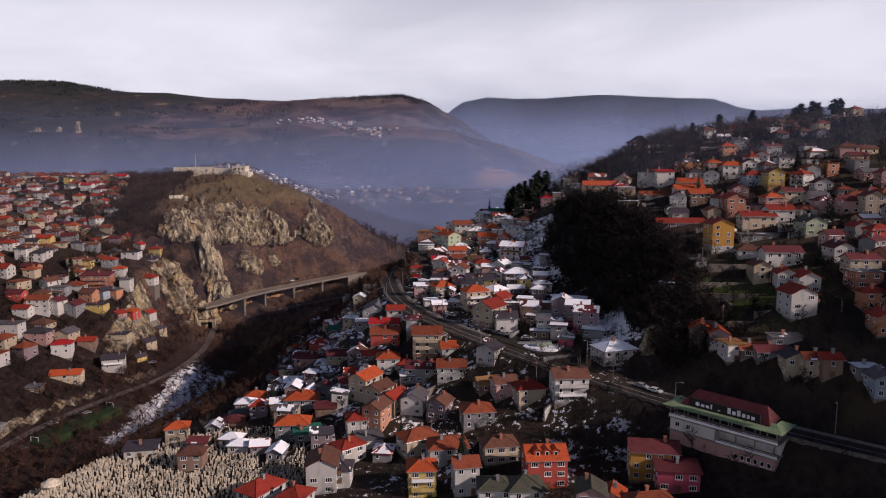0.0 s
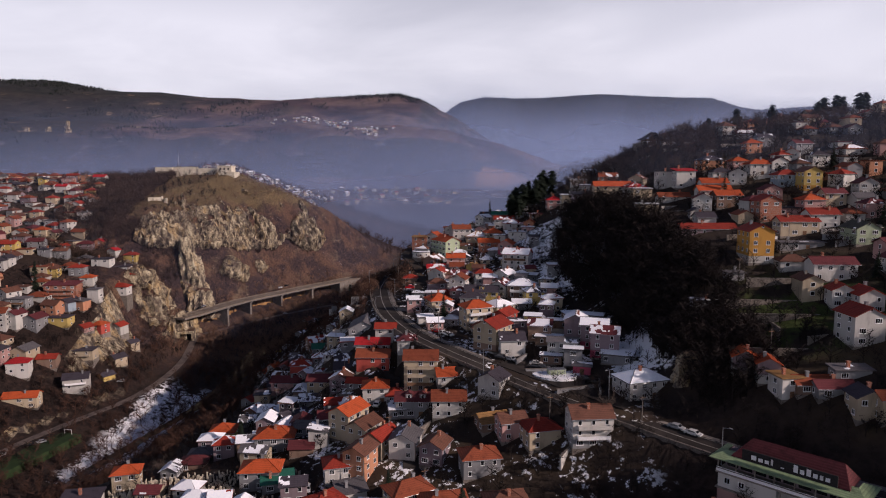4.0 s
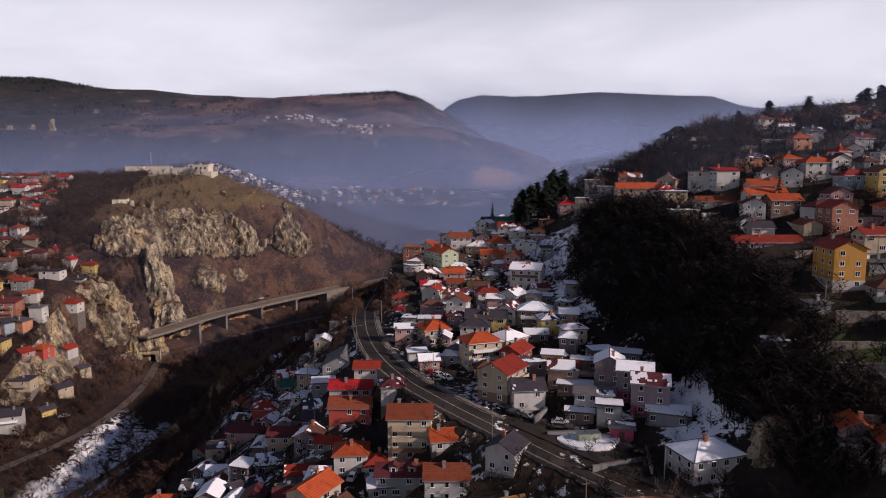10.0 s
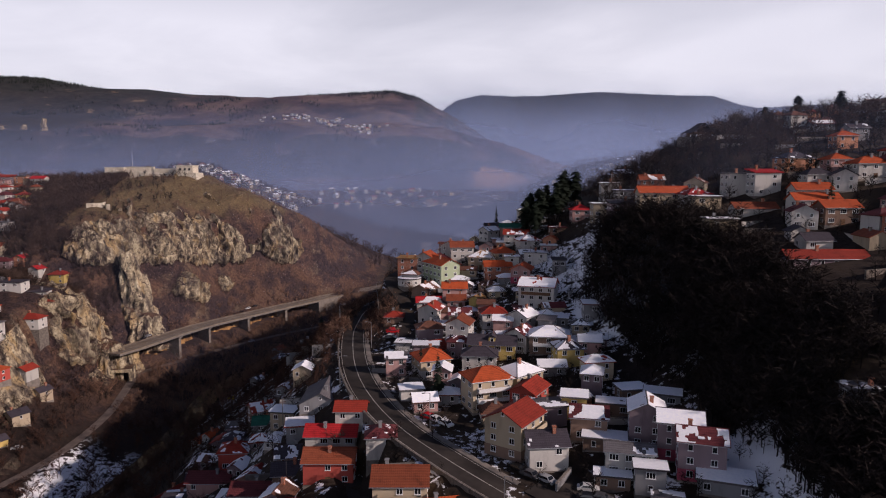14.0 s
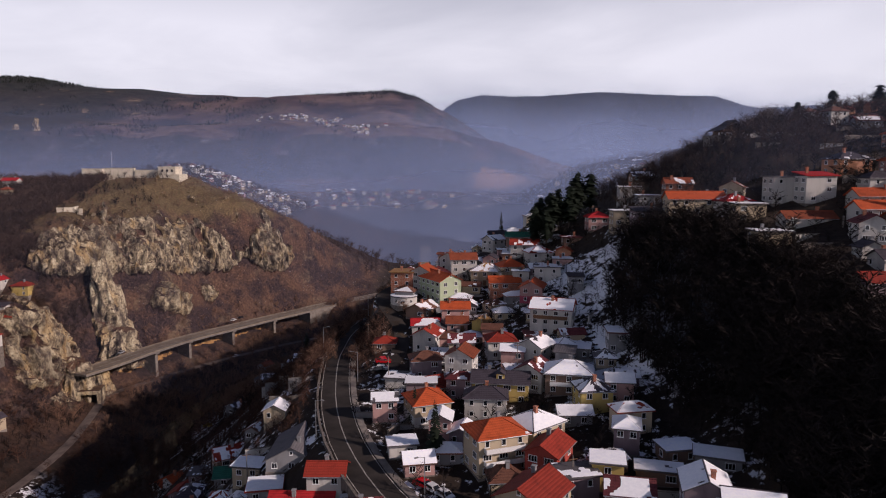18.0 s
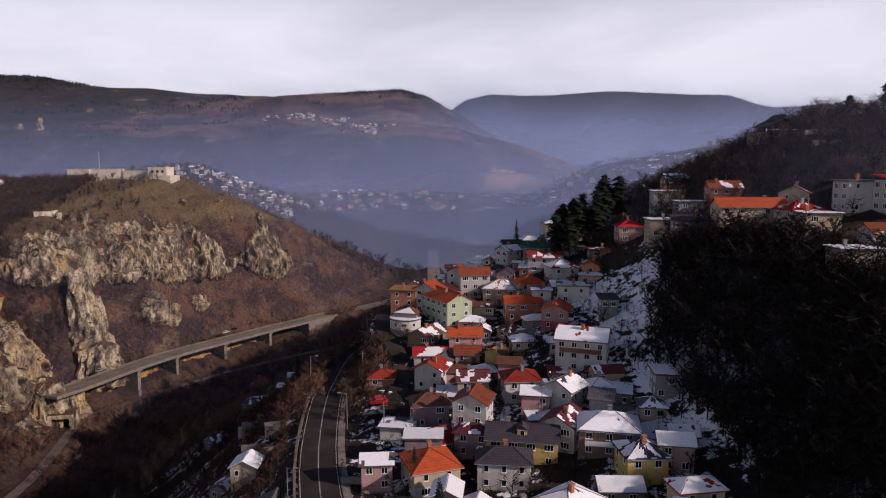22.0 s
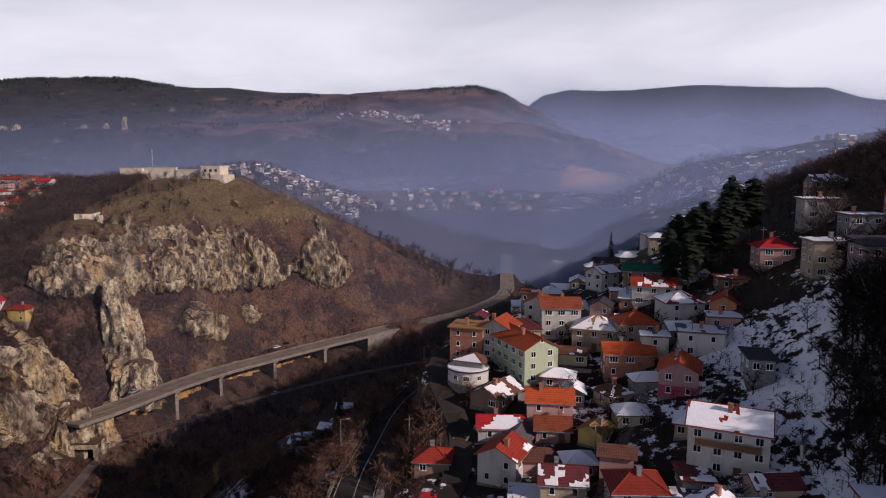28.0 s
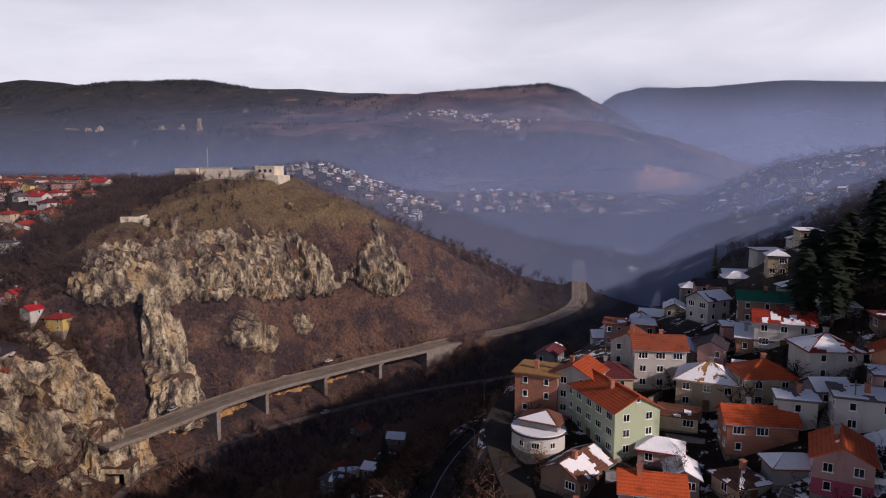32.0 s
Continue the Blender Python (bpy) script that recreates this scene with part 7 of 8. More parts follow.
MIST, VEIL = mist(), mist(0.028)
# upright sheets across the valley that stand in for mist and distance haze
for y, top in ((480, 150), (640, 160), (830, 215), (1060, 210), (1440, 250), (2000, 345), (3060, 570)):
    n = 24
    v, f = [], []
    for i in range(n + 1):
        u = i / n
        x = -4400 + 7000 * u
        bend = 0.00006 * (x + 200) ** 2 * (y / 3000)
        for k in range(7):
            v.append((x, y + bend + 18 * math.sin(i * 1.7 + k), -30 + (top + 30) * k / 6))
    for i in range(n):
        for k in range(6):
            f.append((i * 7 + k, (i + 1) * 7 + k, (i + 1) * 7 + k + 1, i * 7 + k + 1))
    tagged(sheet("mist_bank", v, f, VEIL if y < 700 else MIST, smooth_it=True), "thin blue sheet standing in for winter mist across the valley", "mist", kind="stuff")

# a thin added sheet, its blue colour standing in for haze over the right-hand hill alone
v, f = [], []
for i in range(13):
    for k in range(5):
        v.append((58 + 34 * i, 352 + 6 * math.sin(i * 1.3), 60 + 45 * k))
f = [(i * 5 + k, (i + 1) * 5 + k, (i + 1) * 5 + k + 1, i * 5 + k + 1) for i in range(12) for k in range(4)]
tagged(sheet("mist_bank", v, f, mist(0.055, (56, 120)), smooth_it=True), "faint blue sheet standing in for haze over the shaded hillside", "mist", kind="stuff")

# ---- fortress ----
fort = thing("fortress", pose(-226, 640, 121.0, 0, 0, 0), "pale limestone fortress walls with a corner tower", "fortress")


def battered(x0, y0, x1, y1, z0, z1, lean=0.6):
    s = Solid()
    lo, hi = ((x0, y0), (x1, y0), (x1, y1), (x0, y1)), ((x0 + lean, y0 + lean), (x1 - lean, y0 + lean), (x1 - lean, y1 - lean), (x0 + lean, y1 - lean))
    for i in range(4):
        k = (i + 1) % 4
        s.face([(*lo[i], z0), (*lo[k], z0), (*hi[k], z1), (*hi[i], z1)])
    s.face([(*p, z1) for p in hi])
    return s


for x0, y0, x1, y1, z1 in ((-38, -4, -22, 14, 8.2), (-22.4, -1, 0, 2, 8.6), (-0.4, -2, 19, 1.5, 7.2), (-37, 12, -34, 34, 7.5), (-36, 32, 12, 35, 7.0)):
    part("curtain_wall", battered(x0, y0, x1, y1, -9, z1), FORT_STONE, fort)
    part("coping", Solid().box(x0 + 0.3, y0 + 0.3, z1, x1 - 0.3, y1 - 0.3, z1 + 0.5), GRAVE, fort, "pale new stone coping")
s = battered(18, -9, 36, 9, -12, 4.5, 1.0)
part("tower_base", s, FORT_STONE, fort)
part("tower", Solid().box(19.5, -6.5, 4.5, 32, 6, 9.4), FORT_STONE, fort)
part("tower_parapet", Solid().box(19.2, -6.8, 9.4, 32.3, -6.2, 10.1).box(19.2, 5.7, 9.4, 32.3, 6.3, 10.1).box(19.2, -6.2, 9.4, 19.8, 5.7, 10.1).box(31.7, -6.2, 9.4, 32.3, 5.7, 10.1), FORT_STONE, fort)
# near-black blocks on the tower face, the openings' shade put into their colour
for x in (22.5, 26, 29.5):
    part("embrasure", Solid().box(x - 0.8, -6.65, 6.3, x + 0.8, -6.2, 8.0), DARK, fort, "near-black block in place of a dark gun opening")
part("flagpole", Solid().tube((-19, 4, 0), (-19, 4, 21), 0.22, 0.12, 6), METAL, fort)
ruin = thing("ruined_wall", pose(-223, 547, height(-223, 547) + 0.4, 0, 0, 15), "low ruined stone lookout on the hill", "ruin")
for x0, y0, x1, y1, z1 in ((-7, -3, 3, -2.2, 1.5), (-7, -2.2, -6.2, 4, 1.0), (2.2, -2.2, 3, 5, 1.9), (4, -4, 7, -3.2, 0.8)):
    part("wall", Solid().box(x0, y0, -4, x1, y1, z1), FORT_STONE, ruin)

# ---- cemetery ----
gr = random.Random(21)
stones = Solid()
caps = 0
for row in range(64):
    for col in range(90):
        u, v = -140 + col * 1.22 + gr.uniform(-0.35, 0.35), 164 + row * 1.02 + gr.uniform(-0.25, 0.25)
        top = np.interp(u, (-135, -112, -85, -62, -40, -30), (170, 203, 216, 213, 208, 188))
        if v > top or u > -30 - (212 - v) * 0.30 or gr.random() < 0.08 + 0.25 * (vn(u * 0.12, v * 0.12) > 0.35) or not all((u - a) ** 2 + (v - b) ** 2 > (r + 1) ** 2 for a, b, r in HOUSES):
            continue
        z = height(u, v)
        h, w, t = gr.uniform(0.8, 1.75), gr.uniform(0.13, 0.24), gr.uniform(0.06, 0.10)
        a = gr.uniform(-0.25, 0.25)
        lean = gr.uniform(-0.08, 0.08)
        c, sn = math.cos(a), math.sin(a)
        ring = lambda k, zz, o: [(u + (x * c - y * sn) * k + o, v + (x * sn + y * c) * k, zz) for x, y in ((-w, -t), (w, -t), (w, t), (-w, t))]
        lo, mid, hi = ring(1.0, z - 0.3, 0), ring(1.12, z + h * 0.85, lean * h), ring(0.55, z + h, lean * h)
        for p, q in ((lo, mid), (mid, hi)):
            for i in range(4):
                k = (i + 1) % 4
                stones.face([p[i], p[k], q[k], q[i]], uv=[(0, 0)] * 4)
        stones.face(hi, uv=[(0, 0)] * 4)
tagged(new("gravestones", stones.mesh("gravestones", GRAVE)), "hundreds of slim white marble gravestones on a grassy slope", "gravestones", kind="stuff")
dome = thing("gravestone_canopy", pose(-113, 178, height(-113, 178)), "small white domed grave canopy in the cemetery", "tomb")
part("base", Solid().box(-2.2, -2.2, -0.6, 2.2, 2.2, 0.5), GRAVE, dome)
for x in (-1.7, 1.7):
    for y in (-1.7, 1.7):
        part("column", Solid().tube((x, y, 0.5), (x, y, 2.6), 0.2, 0.18, 8), GRAVE, dome)
part("canopy", Solid().tube((0, 0, 2.6), (0, 0, 3.1), 2.7, 2.5, 12).tube((0, 0, 3.1), (0, 0, 4.0), 2.2, 0.9, 12), GRAVE, dome)

# ---- roadside restaurant ----
cafe = thing("restaurant", pose(71.5, 164.0, 55.6, 0, 0, -45), "long terraced restaurant with a pale green roof edge", "restaurant")
part("lower_wall", Solid().box(-13.5, -3.6, -4, 13.5, 3.6, 4.3), WALLS["pink"], cafe)
part("floor_slab", Solid().box(-13.9, -4.0, 4.3, 13.9, 3.6, 4.6), CONCRETE, cafe)
part("middle_wall", Solid().box(-13.5, -3.5, 4.6, -1.5, 3.6, 7.8).box(-1.5, -0.8, 4.6, 13.5, 3.6, 7.8), WALLS["white"], cafe)
part("floor_slab", Solid().box(-13.9, -4.0, 7.8, 13.9, 3.6, 8.15), CONCRETE, cafe)
part("upper_wall", Solid().box(-13.2, -0.5, 8.15, 13.2, 3.6, 11.4), WALLS["mauve"], cafe)
for i in range(8):
    part("column", Solid().box(-13.6 + i * 3.85, -3.9, 8.15, -13.35 + i * 3.85, -3.65, 11.4), CONCRETE, cafe)
for i in range(4):
    part("column", Solid().box(-0.9 + i * 4.6, -3.9, 4.6, -0.6 + i * 4.6, -3.6, 7.8), CONCRETE, cafe)
for z in (4.6, 8.15):
    part("railing", Solid().box(-13.8 if z > 5 else -1.2, -3.95, z + 0.85, 13.8, -3.85, z + 0.95).box(-13.8 if z > 5 else -1.2, -3.93, z, 13.8, -3.87, z + 0.6), FRAME, cafe)
for i in range(9):
    part("dark_glazing", Solid().box(-12.8 + i * 2.9, -0.62, 8.5, -10.4 + i * 2.9, -0.5, 11.0), GLASS, cafe)
s = Solid()
for q in ([(-15, -5.2, 11.2), (15, -5.2, 11.2), (12.5, -1.5, 12.4), (-12.5, -1.5, 12.4)], [(15, -5.2, 11.2), (15, 4.6, 11.2), (12.5, 1.5, 12.4), (12.5, -1.5, 12.4)], [(-15, 4.6, 11.2), (-15, -5.2, 11.2), (-12.5, -1.5, 12.4), (-12.5, 1.5, 12.4)]):
    s.slab(q, 0.15)
part("roof_edge", s, ROOFS["lime"], cafe, "pale green metal roof edge")
s = Solid()
for q in ([(-11, -3.2, 12.0), (11.5, -3.2, 12.0), (9.5, 0.5, 15.6), (-8, 0.5, 15.6)], [(11.5, -3.2, 12.0), (11.5, 4, 12.0), (9.5, 0.5, 15.6), (9.5, 0.5, 15.6)], [(11.5, 4, 12), (-11, 4, 12), (-8, 0.5, 15.6), (9.5, 0.5, 15.6)], [(-11, 4, 12), (-11, -3.2, 12), (-8, 0.5, 15.6), (-8, 0.5, 15.6)]):
    pts = [p for i, p in enumerate(q) if i == 0 or p != q[i - 1]]
    s.slab(pts, 0.2)
part("upper_roof", s, ROOFS["maroon"], cafe, "dark maroon tiled upper roof")
board = part("sign_board", Solid().box(-8.5, -4.0, 12.3, 9.5, -3.7, 14.6), DARK, cafe, "black sign board with unreadable white lettering")
for x0, x1, h in ((-6.6, -5.6, 0.9), (-5.2, -4.3, 0.7), (-3.9, -3.1, 0.7), (-2.7, -2.3, 1.2), (-0.8, -0.2, 0.2), (1.6, 2.4, 1.5), (2.8, 3.6, 0.9), (4.0, 4.8, 1.4), (5.2, 6.0, 0.9), (6.4, 7.0, 0.9), (7.4, 8.2, 0.8)):
    part("lettering_bar", Solid().box(x0, -4.06, 12.9, x1, -4.0, 12.9 + h), FRAME, board)
for x, k in ((-11.5, 0), (-8.5, 0)):
    w_ = part("window", WINDOW_KINDS[k][0], None, cafe)
    w_.location = (x, -3.52, 6.3)
    part("pane", WINDOW_KINDS[k][1], None, w_)
for i in range(6):
    w_ = part("window", WINDOW_KINDS[1][0], None, cafe)
    w_.location = (4 + i * 1.6, -3.62, 2.4)
    part("pane", WINDOW_KINDS[1][1], None, w_)

# ---- the rounded white house, and two of its neighbours ----
rh = thing("round_house", pose(-13.2, 375.5, height(-13.2, 375.5) + 0.4, 0, 0, -15), "white curved house with snow-covered stepped roofs", "house")


def drum(r0, r1, z0, z1, n=24, a0=-math.pi * 1.15, a1=math.pi * 0.15):
    """A half-round storey with a flat top."""
    ring = [(r0 * math.cos(a0 + (a1 - a0) * i / n), r1 * math.sin(a0 + (a1 - a0) * i / n)) for i in range(n + 1)]
    s = Solid()
    for p, q in zip(ring, ring[1:] + ring[:1]):
        s.face([(*p, z0), (*q, z0), (*q, z1), (*p, z1)])
    return s.face([(*p, z1) for p in ring])


rh.scale = (0.74, 0.74, 0.80)
part("foundation", drum(6.4, 6.0, -5, 0.0), STONE, rh)
part("wall", drum(6.2, 5.8, 0.0, 3.4), WALLS["white"], rh)
part("roof", drum(6.7, 6.3, 3.4, 3.75), ROOFS["dark"], rh)
tagged(part("snow_patch", drum(6.4, 6.0, 3.75, 3.95), SNOW, rh, "deep snow over the curved roof"), kind="stuff")
part("upper_wall", Solid().box(-4.0, -1.5, 3.6, 5.0, 4.0, 5.6), WALLS["grey"], rh)
part("upper_roof", Solid().slab([(-4.8, -2.4, 5.4), (5.8, -2.4, 5.4), (1.5, 2.0, 7.4)], 0.15).slab([(5.8, -2.4, 5.4), (5.8, 4.8, 5.4), (1.5, 2.0, 7.4)], 0.15).slab([(-4.8, 4.8, 5.4), (-4.8, -2.4, 5.4), (1.5, 2.0, 7.4)], 0.15), ROOFS["brown"], rh)
tagged(part("snow_patch", Solid().slab([(-4.4, -2.1, 5.62), (4.9, -2.1, 5.62), (1.3, 1.3, 7.2)], 0.12), SNOW, rh, "snow on the upper slope"), kind="stuff")
for a in (-2.6, -1.9, -1.35, -0.7):
    w_ = part("window", WINDOW_KINDS[2][0] if a == -1.35 else WINDOW_KINDS[0][0], None, rh)
    w_.matrix_local = pose(6.22 * math.cos(a), 5.82 * math.sin(a), 1.8, 0, 0, math.degrees(a) + 90)
    part("pane", WINDOW_KINDS[2][1] if a == -1.35 else WINDOW_KINDS[0][1], None, w_)

# ---- hilltop pavilion ----
pav = thing("hilltop_lodge", pose(121, 433, height(121, 433) + 0.4, 0, 0, 10), "dark wooden hilltop lodge with a steep glazed gable", "house")
part("terrace", Solid().box(-9, -6, -4, 9, 5, 0.3), STONE, pav)
part("wall", Solid().box(-5, -3, 0.3, 5, 4, 2.8), WOOD, pav)
s = Solid()
for k in (-1, 1):
    q = [(k * 7.5, -5, 2.2), (k * 7.5, 5, 2.2), (0, 5, 5.6), (0, -5, 5.6)]
    s.slab(q if k > 0 else q[::-1], 0.2)
part("roof", s, ROOFS["dark"], pav)
s = Solid()
for k in (-1, 1):
    q = [(k * 3.4, -3.4, 4.6), (k * 3.4, 3, 4.6), (0, 3, 6.8), (0, -3.4, 6.8)]
    s.slab(q if k > 0 else q[::-1], 0.18)
part("upper_roof", s, ROOFS["dark"], pav)
part("glazed_gable", Solid().face([(-3.0, -3.3, 4.5), (3.0, -3.3, 4.5), (0, -3.3, 6.6)]).face([(3.0, -3.1, 4.5), (-3.0, -3.1, 4.5), (0, -3.1, 6.6)]), GLASS, pav)
for x in (-8.6, -5.7, -2.8, 0, 2.8, 5.7, 8.6):
    part("fence_post", Solid().box(x - 0.12, -6, 0.3, x + 0.12, -5.8, 1.5), FRAME, pav)
part("fence_rail", Solid().box(-8.7, -5.95, 1.1, 8.7, -5.85, 1.25), FRAME, pav)

# ---- long riverside hall and playing field ----
hall = thing("riverside_hall", pose(-203, 258, 14, 0, 0, 78), "long low concrete hall with a flat grey roof", "building")
part("wall", Solid().box(-20, -6, -3, 20, 6, 4.2), CONCRETE, hall)
part("roof", Solid().box(-20.6, -6.6, 4.2, 20.6, 6.6, 4.6), WALLS["grey"], hall)
field = thing("playing_field", pose(-172, 292, 12.2, 0, 0, -14), "narrow dark green playing field by the river", "sports field")
part("turf", Solid().box(-6, -23, -4, 6, 23, 0.35), TURF, field)
for y in (-22, 22):
    part("goal_frame", Solid().box(-2, y - 0.06, 0.3, -1.88, y + 0.06, 2.4).box(1.88, y - 0.06, 0.3, 2, y + 0.06, 2.4).box(-2, y - 0.06, 2.3, 2, y + 0.06, 2.42), FRAME, field)

# ---- cars ----
CAR_PAINTS = {k: plain("car_paint_" + k, shade(c, 0.9), c, 1.0, 0.25, 0.2, 0.0) for k, c in dict(white=(0.75, 0.75, 0.75), red=(0.55, 0.01, 0.015), black=(0.012, 0.012, 0.015), silver=(0.38, 0.39, 0.41), grey=(0.10, 0.10, 0.11), blue=(0.03, 0.06, 0.16), yellow=(0.6, 0.42, 0.02)).items()}
RUBBER = plain("tyre_rubber", (0.012, 0.012, 0.012), (0.03, 0.03, 0.03), 3.0)


def car_body():
    s = Solid()
    prof = [(-2.1, 0.35), (-2.15, 0.75), (-1.3, 0.92), (-0.75, 1.42), (0.95, 1.45), (1.65, 0.98), (2.05, 0.90), (2.12, 0.40)]
    for k, w in ((-1, 0.86), (1, 0.86)):
        pts = [(x, k * (w - (0.14 if z > 1.2 else 0)), z) for x, z in prof]
        s.face(pts if k < 0 else pts[::-1])
    for (x0, z0), (x1, z1) in zip(prof, prof[1:] + prof[:1]):
        a, b = 0.86 - (0.14 if z0 > 1.2 else 0), 0.86 - (0.14 if z1 > 1.2 else 0)
        s.face([(x0, -a, z0), (x0, a, z0), (x1, b, z1), (x1, -b, z1)])
    return s


CAR_BODY = {k: car_body().mesh("body", m) for k, m in CAR_PAINTS.items()}
s = Solid()
for k in (-1, 1):
    pts = [(-1.1, k * 0.865, 0.97), (-0.68, k * 0.745, 1.36), (0.88, k * 0.745, 1.38), (1.45, k * 0.865, 1.0)]
    s.face(pts if k < 0 else pts[::-1])
s.face([(-1.28, -0.72, 0.95), (-1.28, 0.72, 0.95), (-0.80, 0.62, 1.40), (-0.80, -0.62, 1.40)][::-1]).face([(1.63, -0.72, 1.02), (1.63, 0.72, 1.02), (1.02, 0.62, 1.43), (1.02, -0.62, 1.43)])
CAR_GLASS = s.mesh("windscreen", GLASS)
WHEEL = Solid().tube((0, -0.11, 0), (0, 0.11, 0), 0.32, 0.32, 12).tube((0, 0.11, 0), (0, -0.11, 0), 0.32, 0.32, 12).mesh("wheel", RUBBER)
LAMP = Solid().box(-0.03, -0.16, -0.07, 0.03, 0.16, 0.07).mesh("headlight", FRAME)


def car(x, y, yaw, paint, z=None):
    root = thing("car", pose(x, y, height(x, y) + 0.2 if z is None else z, 0, 0, yaw), f"{paint} parked hatchback car on the roadside", "car", "parked cars")
    part("body", CAR_BODY[paint], None, root)
    part("windscreen", CAR_GLASS, None, root, "dark car glass")
    for a in (-1.3, 1.3):
        for b in (-0.78, 0.78):
            part("wheel", WHEEL, None, root).location = (a, b, 0.32)
    for b in (-0.6, 0.6):
        part("headlight", LAMP, None, root).location = (-2.13, b, 0.68)


car(-1.3, 265.9, 130, "white")
car(0.9, 263.9, 130, "white")
car(0.2, 278.1, 150, "silver")
car(-16.8, 335.9, 0, "red")
car(-17.4, 331.0, 0, "white")
car(15.5, 244.0, 135, "black")
car(17.8, 241.3, 135, "grey")
car(20.6, 239.3, 135, "silver")
car(27.6, 233.9, 170, "black")
car(30.1, 233.9, 160, "grey")
car(34.3, 229.8, 10, "grey")
car(-17.9, 266.1, 95, "white")
car(41.3, 225.9, -20, "grey")
car(43.4, 222.9, -25, "black")
car(28.4, 237.2, 170, "white")
car(61.3, 191.1, 135, "white")
car(58.3, 194.7, 135, "silver")
car(-128.3, 549.5, 60, "white")
car(-180.1, 288.7, 40, "white")
car(-175.0, 300.4, 40, "black")
car(-173.0, 304.0, 35, "silver")
car(-178.7, 264.0, 60, "grey")
car(-39.9, 195.6, 100, "silver")
car(-36.2, 198.3, 100, "white")
car(-21.5, 233.1, 80, "white")
car(-102.6, 428.8, 0, "yellow")
car(-79.7, 354.1, 80, "white")
car(-17.1, 331.2, 5, "white")
car(-17.9, 329.3, 5, "black")
car(-17.3, 337.2, 5, "red")
car(-3.1, 267.6, 140, "red")
car(-169.4, 368.2, 20, "silver")
car(-139, 580, 58, "white", 29.7)
car(-136.5, 588, 58, "black", 29.58)
car(-173, 497, 80, "silver", 31.03)

# ---- street lamps ----
def street_lamp(x, y, yaw, h=8.5, arm=True):
    root = thing("street_lamp", pose(x, y, height(x, y), 0, 0, yaw), "slim grey street lamp beside the road" if arm else "plain concrete utility pole between the houses", "street lamp" if arm else "utility pole")
    part("pole", Solid().tube((0, 0, -0.5), (0, 0, h), 0.14, 0.08, 8), METAL if arm else CONCRETE, root)
    if arm:
        part("arm", Solid().tube((0, 0, h - 0.1), (1.6, 0, h + 0.25), 0.05, 0.04, 6), METAL, root)
        part("lamp_head", Solid().box(1.3, -0.16, h + 0.16, 2.1, 0.16, h + 0.32), WALLS["grey"], root)
    else:
        part("crossbar", Solid().box(-0.9, -0.06, h - 0.8, 0.9, 0.06, h - 0.65), WOOD, root)


line = densified(MAIN_ROAD, 1.0)
for i in range(60, len(line) - 60, 33):
    d = (line[i + 1] - line[i - 1])[:2]
    d /= np.linalg.norm(d)
    k = -1 if i % 2 else 1
    x, y = line[i, 0] + d[1] * 6.0 * k, line[i, 1] - d[0] * 6.0 * k
    street_lamp(x, y, math.degrees(math.atan2(-(d[1] * k) * 0 - (-d[0] * k), -(d[1] * k))) if k > 0 else math.degrees(math.atan2(d[0] * k * -1, -d[1] * k)))
for x, y in ((-30, 231), (-36, 262), (-16, 214), (24, 262), (-14, 320), (44, 252), (20, 318), (12, 346), (-2, 398), (34, 372), (-62, 268), (-44, 292), (-21, 196), (28, 205), (50, 196), (92, 240), (118, 262), (86, 205), (-24, 360), (58, 405), (-5, 190), (-55, 245)):
    street_lamp(x, y, 20, 7.5 + (x % 3) * 0.4, False)

# ---- stairway, garden walls, bins ----
def flight(points, width, label):
    line = densified(points, 0.62)
    root = thing("stairway", pose(0, 0, 0), label, "stairs")
    for i, (x, y) in enumerate(line[:-1]):
        dx, dy = line[i + 1] - line[i]
        yaw = math.degrees(math.atan2(dy, dx))
        part("step", Solid().box(-0.36, -width / 2, -1.4, 0.36, width / 2, 0.16), STONE, root).matrix_local = pose(x, y, height(x, y) + 0.05, 0, 0, yaw)


flight([(11.5, 332.9), (14.9, 343.9), (20.0, 356.5), (24.1, 362.7)], 2.6, "long worn stone stairway climbing between houses")
flight([(30.1, 372.6), (35.8, 382.8), (43.0, 395.1)], 2.2, "narrow stone stairway between snowy yards")


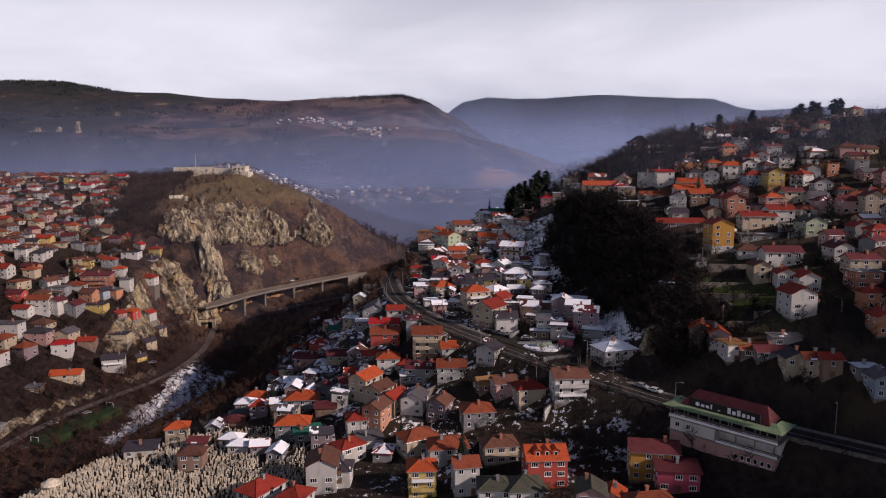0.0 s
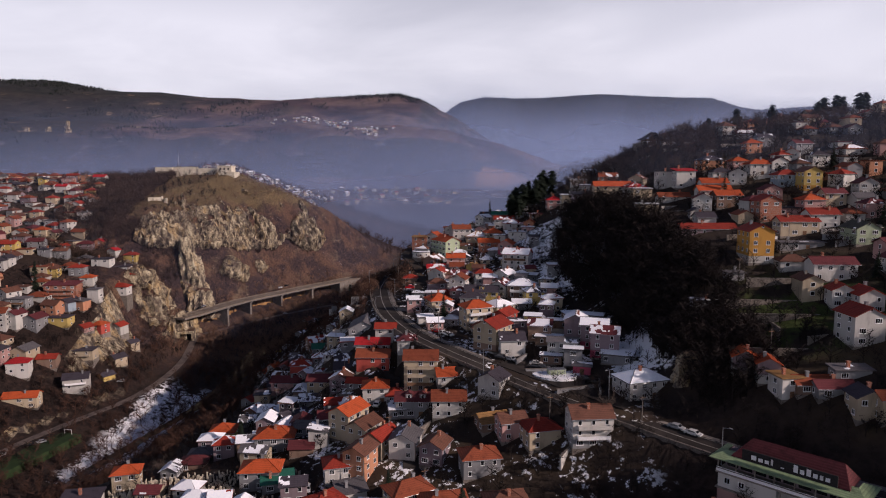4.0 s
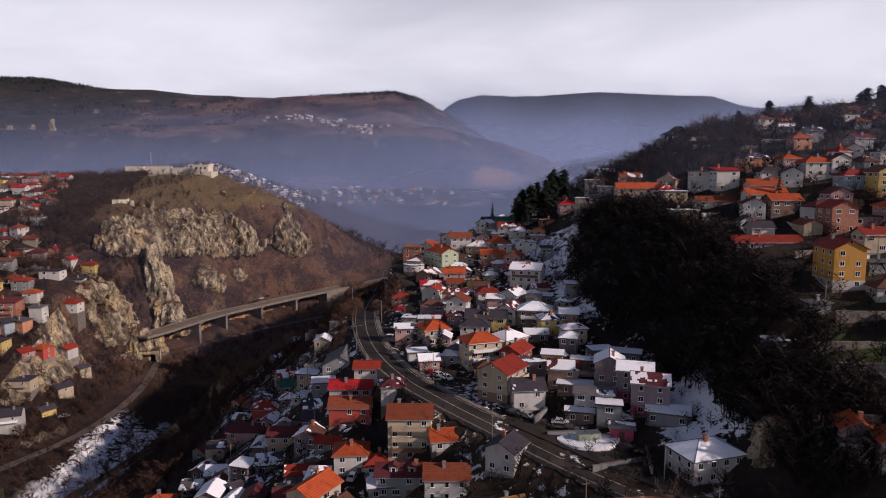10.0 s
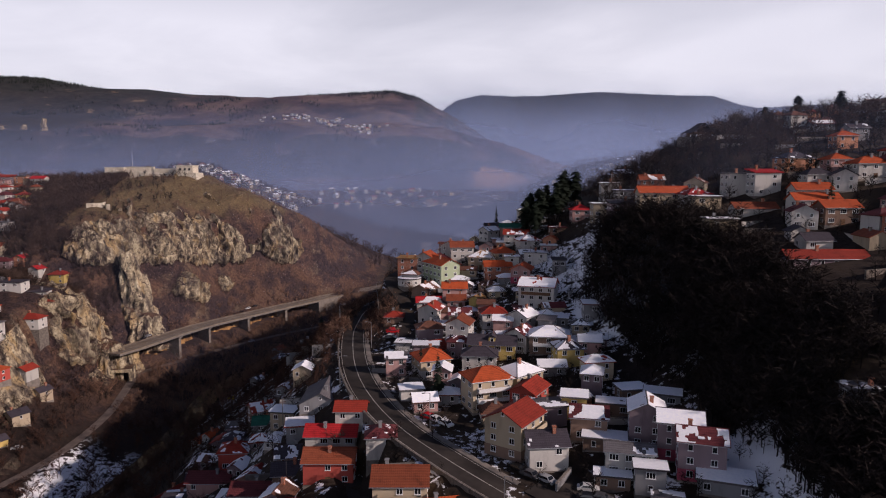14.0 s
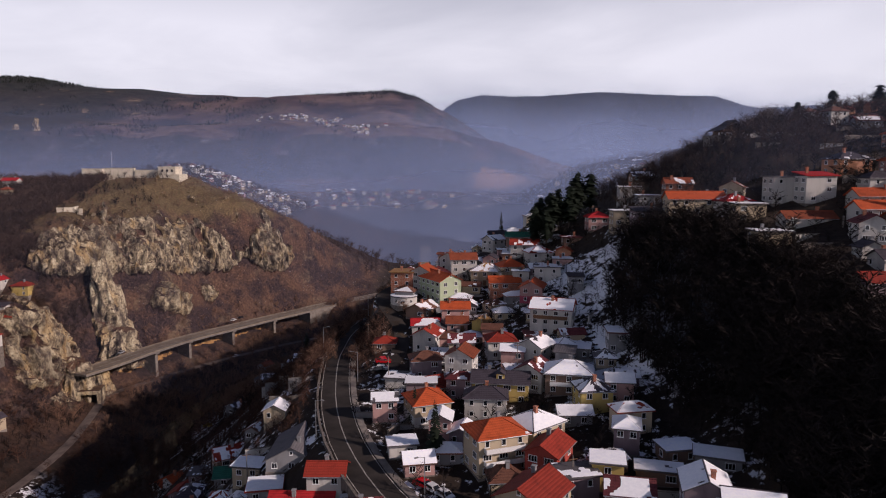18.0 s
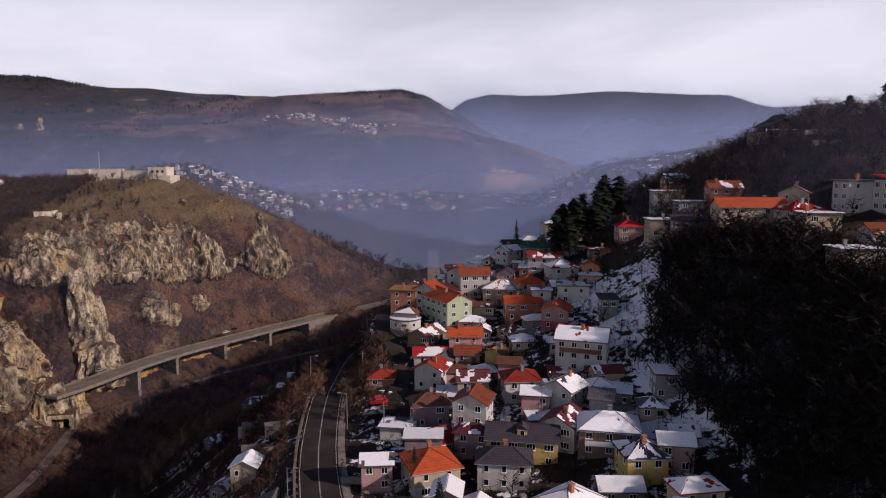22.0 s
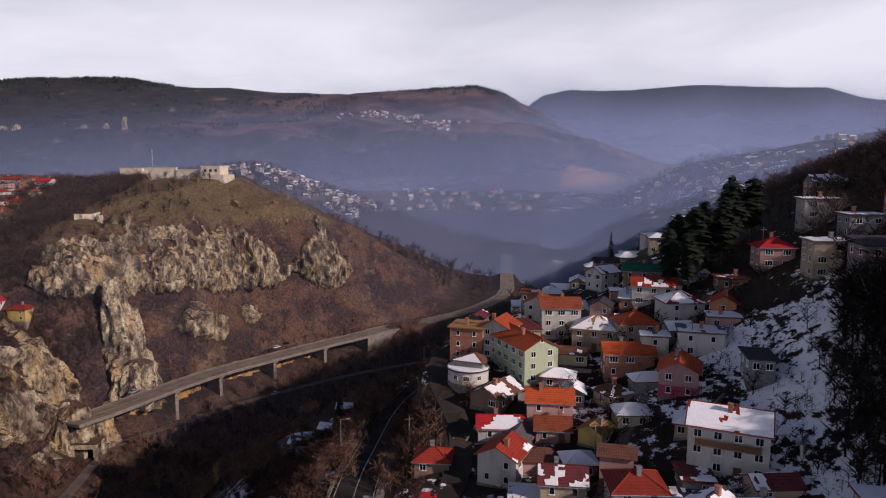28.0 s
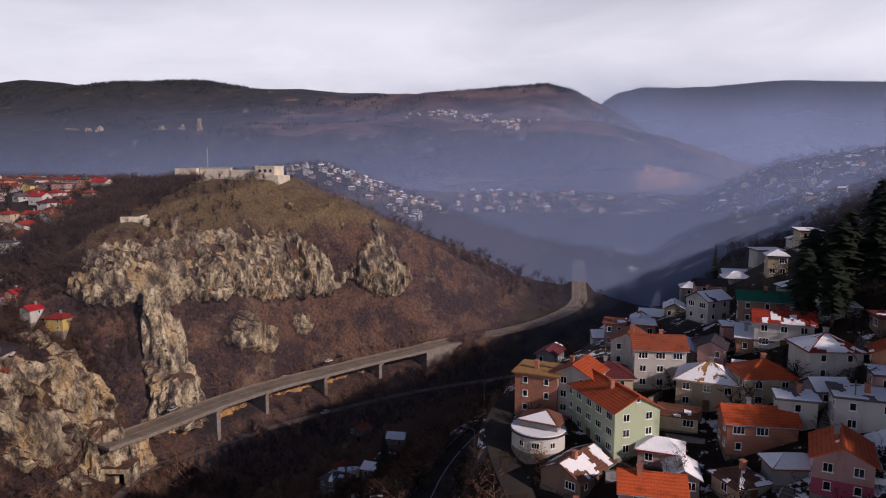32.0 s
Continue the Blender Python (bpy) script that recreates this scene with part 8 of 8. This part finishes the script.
def garden_wall(x, y, yaw, length, h, material=STONE, name="garden_wall", label="low grey retaining wall between gardens"):
    root = thing(name, pose(x, y, height(x, y), 0, 0, yaw), label, "wall", "garden walls")
    part("wall", Solid().box(-length / 2, -0.2, -2.5, length / 2, 0.2, h), material, root)
    part("coping", Solid().box(-length / 2 - 0.05, -0.26, h, length / 2 + 0.05, 0.26, h + 0.12), CONCRETE, root)


wr = random.Random(31)
made = 0
while made < 70:
    x, y = wr.uniform(-60, 170), wr.uniform(185, 420)
    if not (x < 48 or x > 88) or height(x, y) < 46 or x > 0.6 * y + 10 or not open_ground(x, y, 4):
        continue
    made += 1
    garden_wall(round(x, 1), round(y, 1), wr.choice((0, 5, -10, 20, 80, 60)), wr.uniform(5, 14), wr.uniform(0.7, 1.7), wr.choice((STONE, CONCRETE, WALLS["grey"], WALLS["white"])))
for x, y, l in ((100, 219, 34), (96, 228, 26), (108, 236, 30), (92, 205, 24), (80, 232, 14)):
    garden_wall(x, y, -4, l, 1.1, STONE, "terrace_wall", "long dry-stone terrace wall across the lawn")
skip = thing("site_container", pose(33.5, 229, height(33.5, 229), 0, 0, 10), "green-grey container on the snowy traffic island", "container")
part("body", Solid().box(-2.6, -1.1, 0, 2.6, 1.1, 2.2), WALLS["green"], skip)
part("lid", Solid().box(-2.7, -1.2, 2.2, 2.7, 1.2, 2.35), METAL, skip)
for i in range(5):
    part("rib", Solid().box(-2.3 + i * 1.1, -1.16, 0.1, -2.15 + i * 1.1, -1.1, 2.1), METAL, skip)
s = Solid()
ring = [(33.5 + 7.0 * math.cos(a) * (1 + 0.1 * math.sin(3 * a)), 228 + 4.2 * math.sin(a)) for a in np.linspace(0, 2 * math.pi, 26)[:-1]]
zt = max(height(x, y) for x, y in ring) + 0.3
s.face([(x, y, zt) for x, y in ring])
for p, q in zip(ring, ring[1:] + ring[:1]):
    s.face([(*p, zt - 3), (*q, zt - 3), (*q, zt), (*p, zt)])
island = new("traffic_island", s.mesh("traffic_island", SNOW))
tagged(island, "kerbed traffic island under trodden snow", "traffic island", kind="structure")
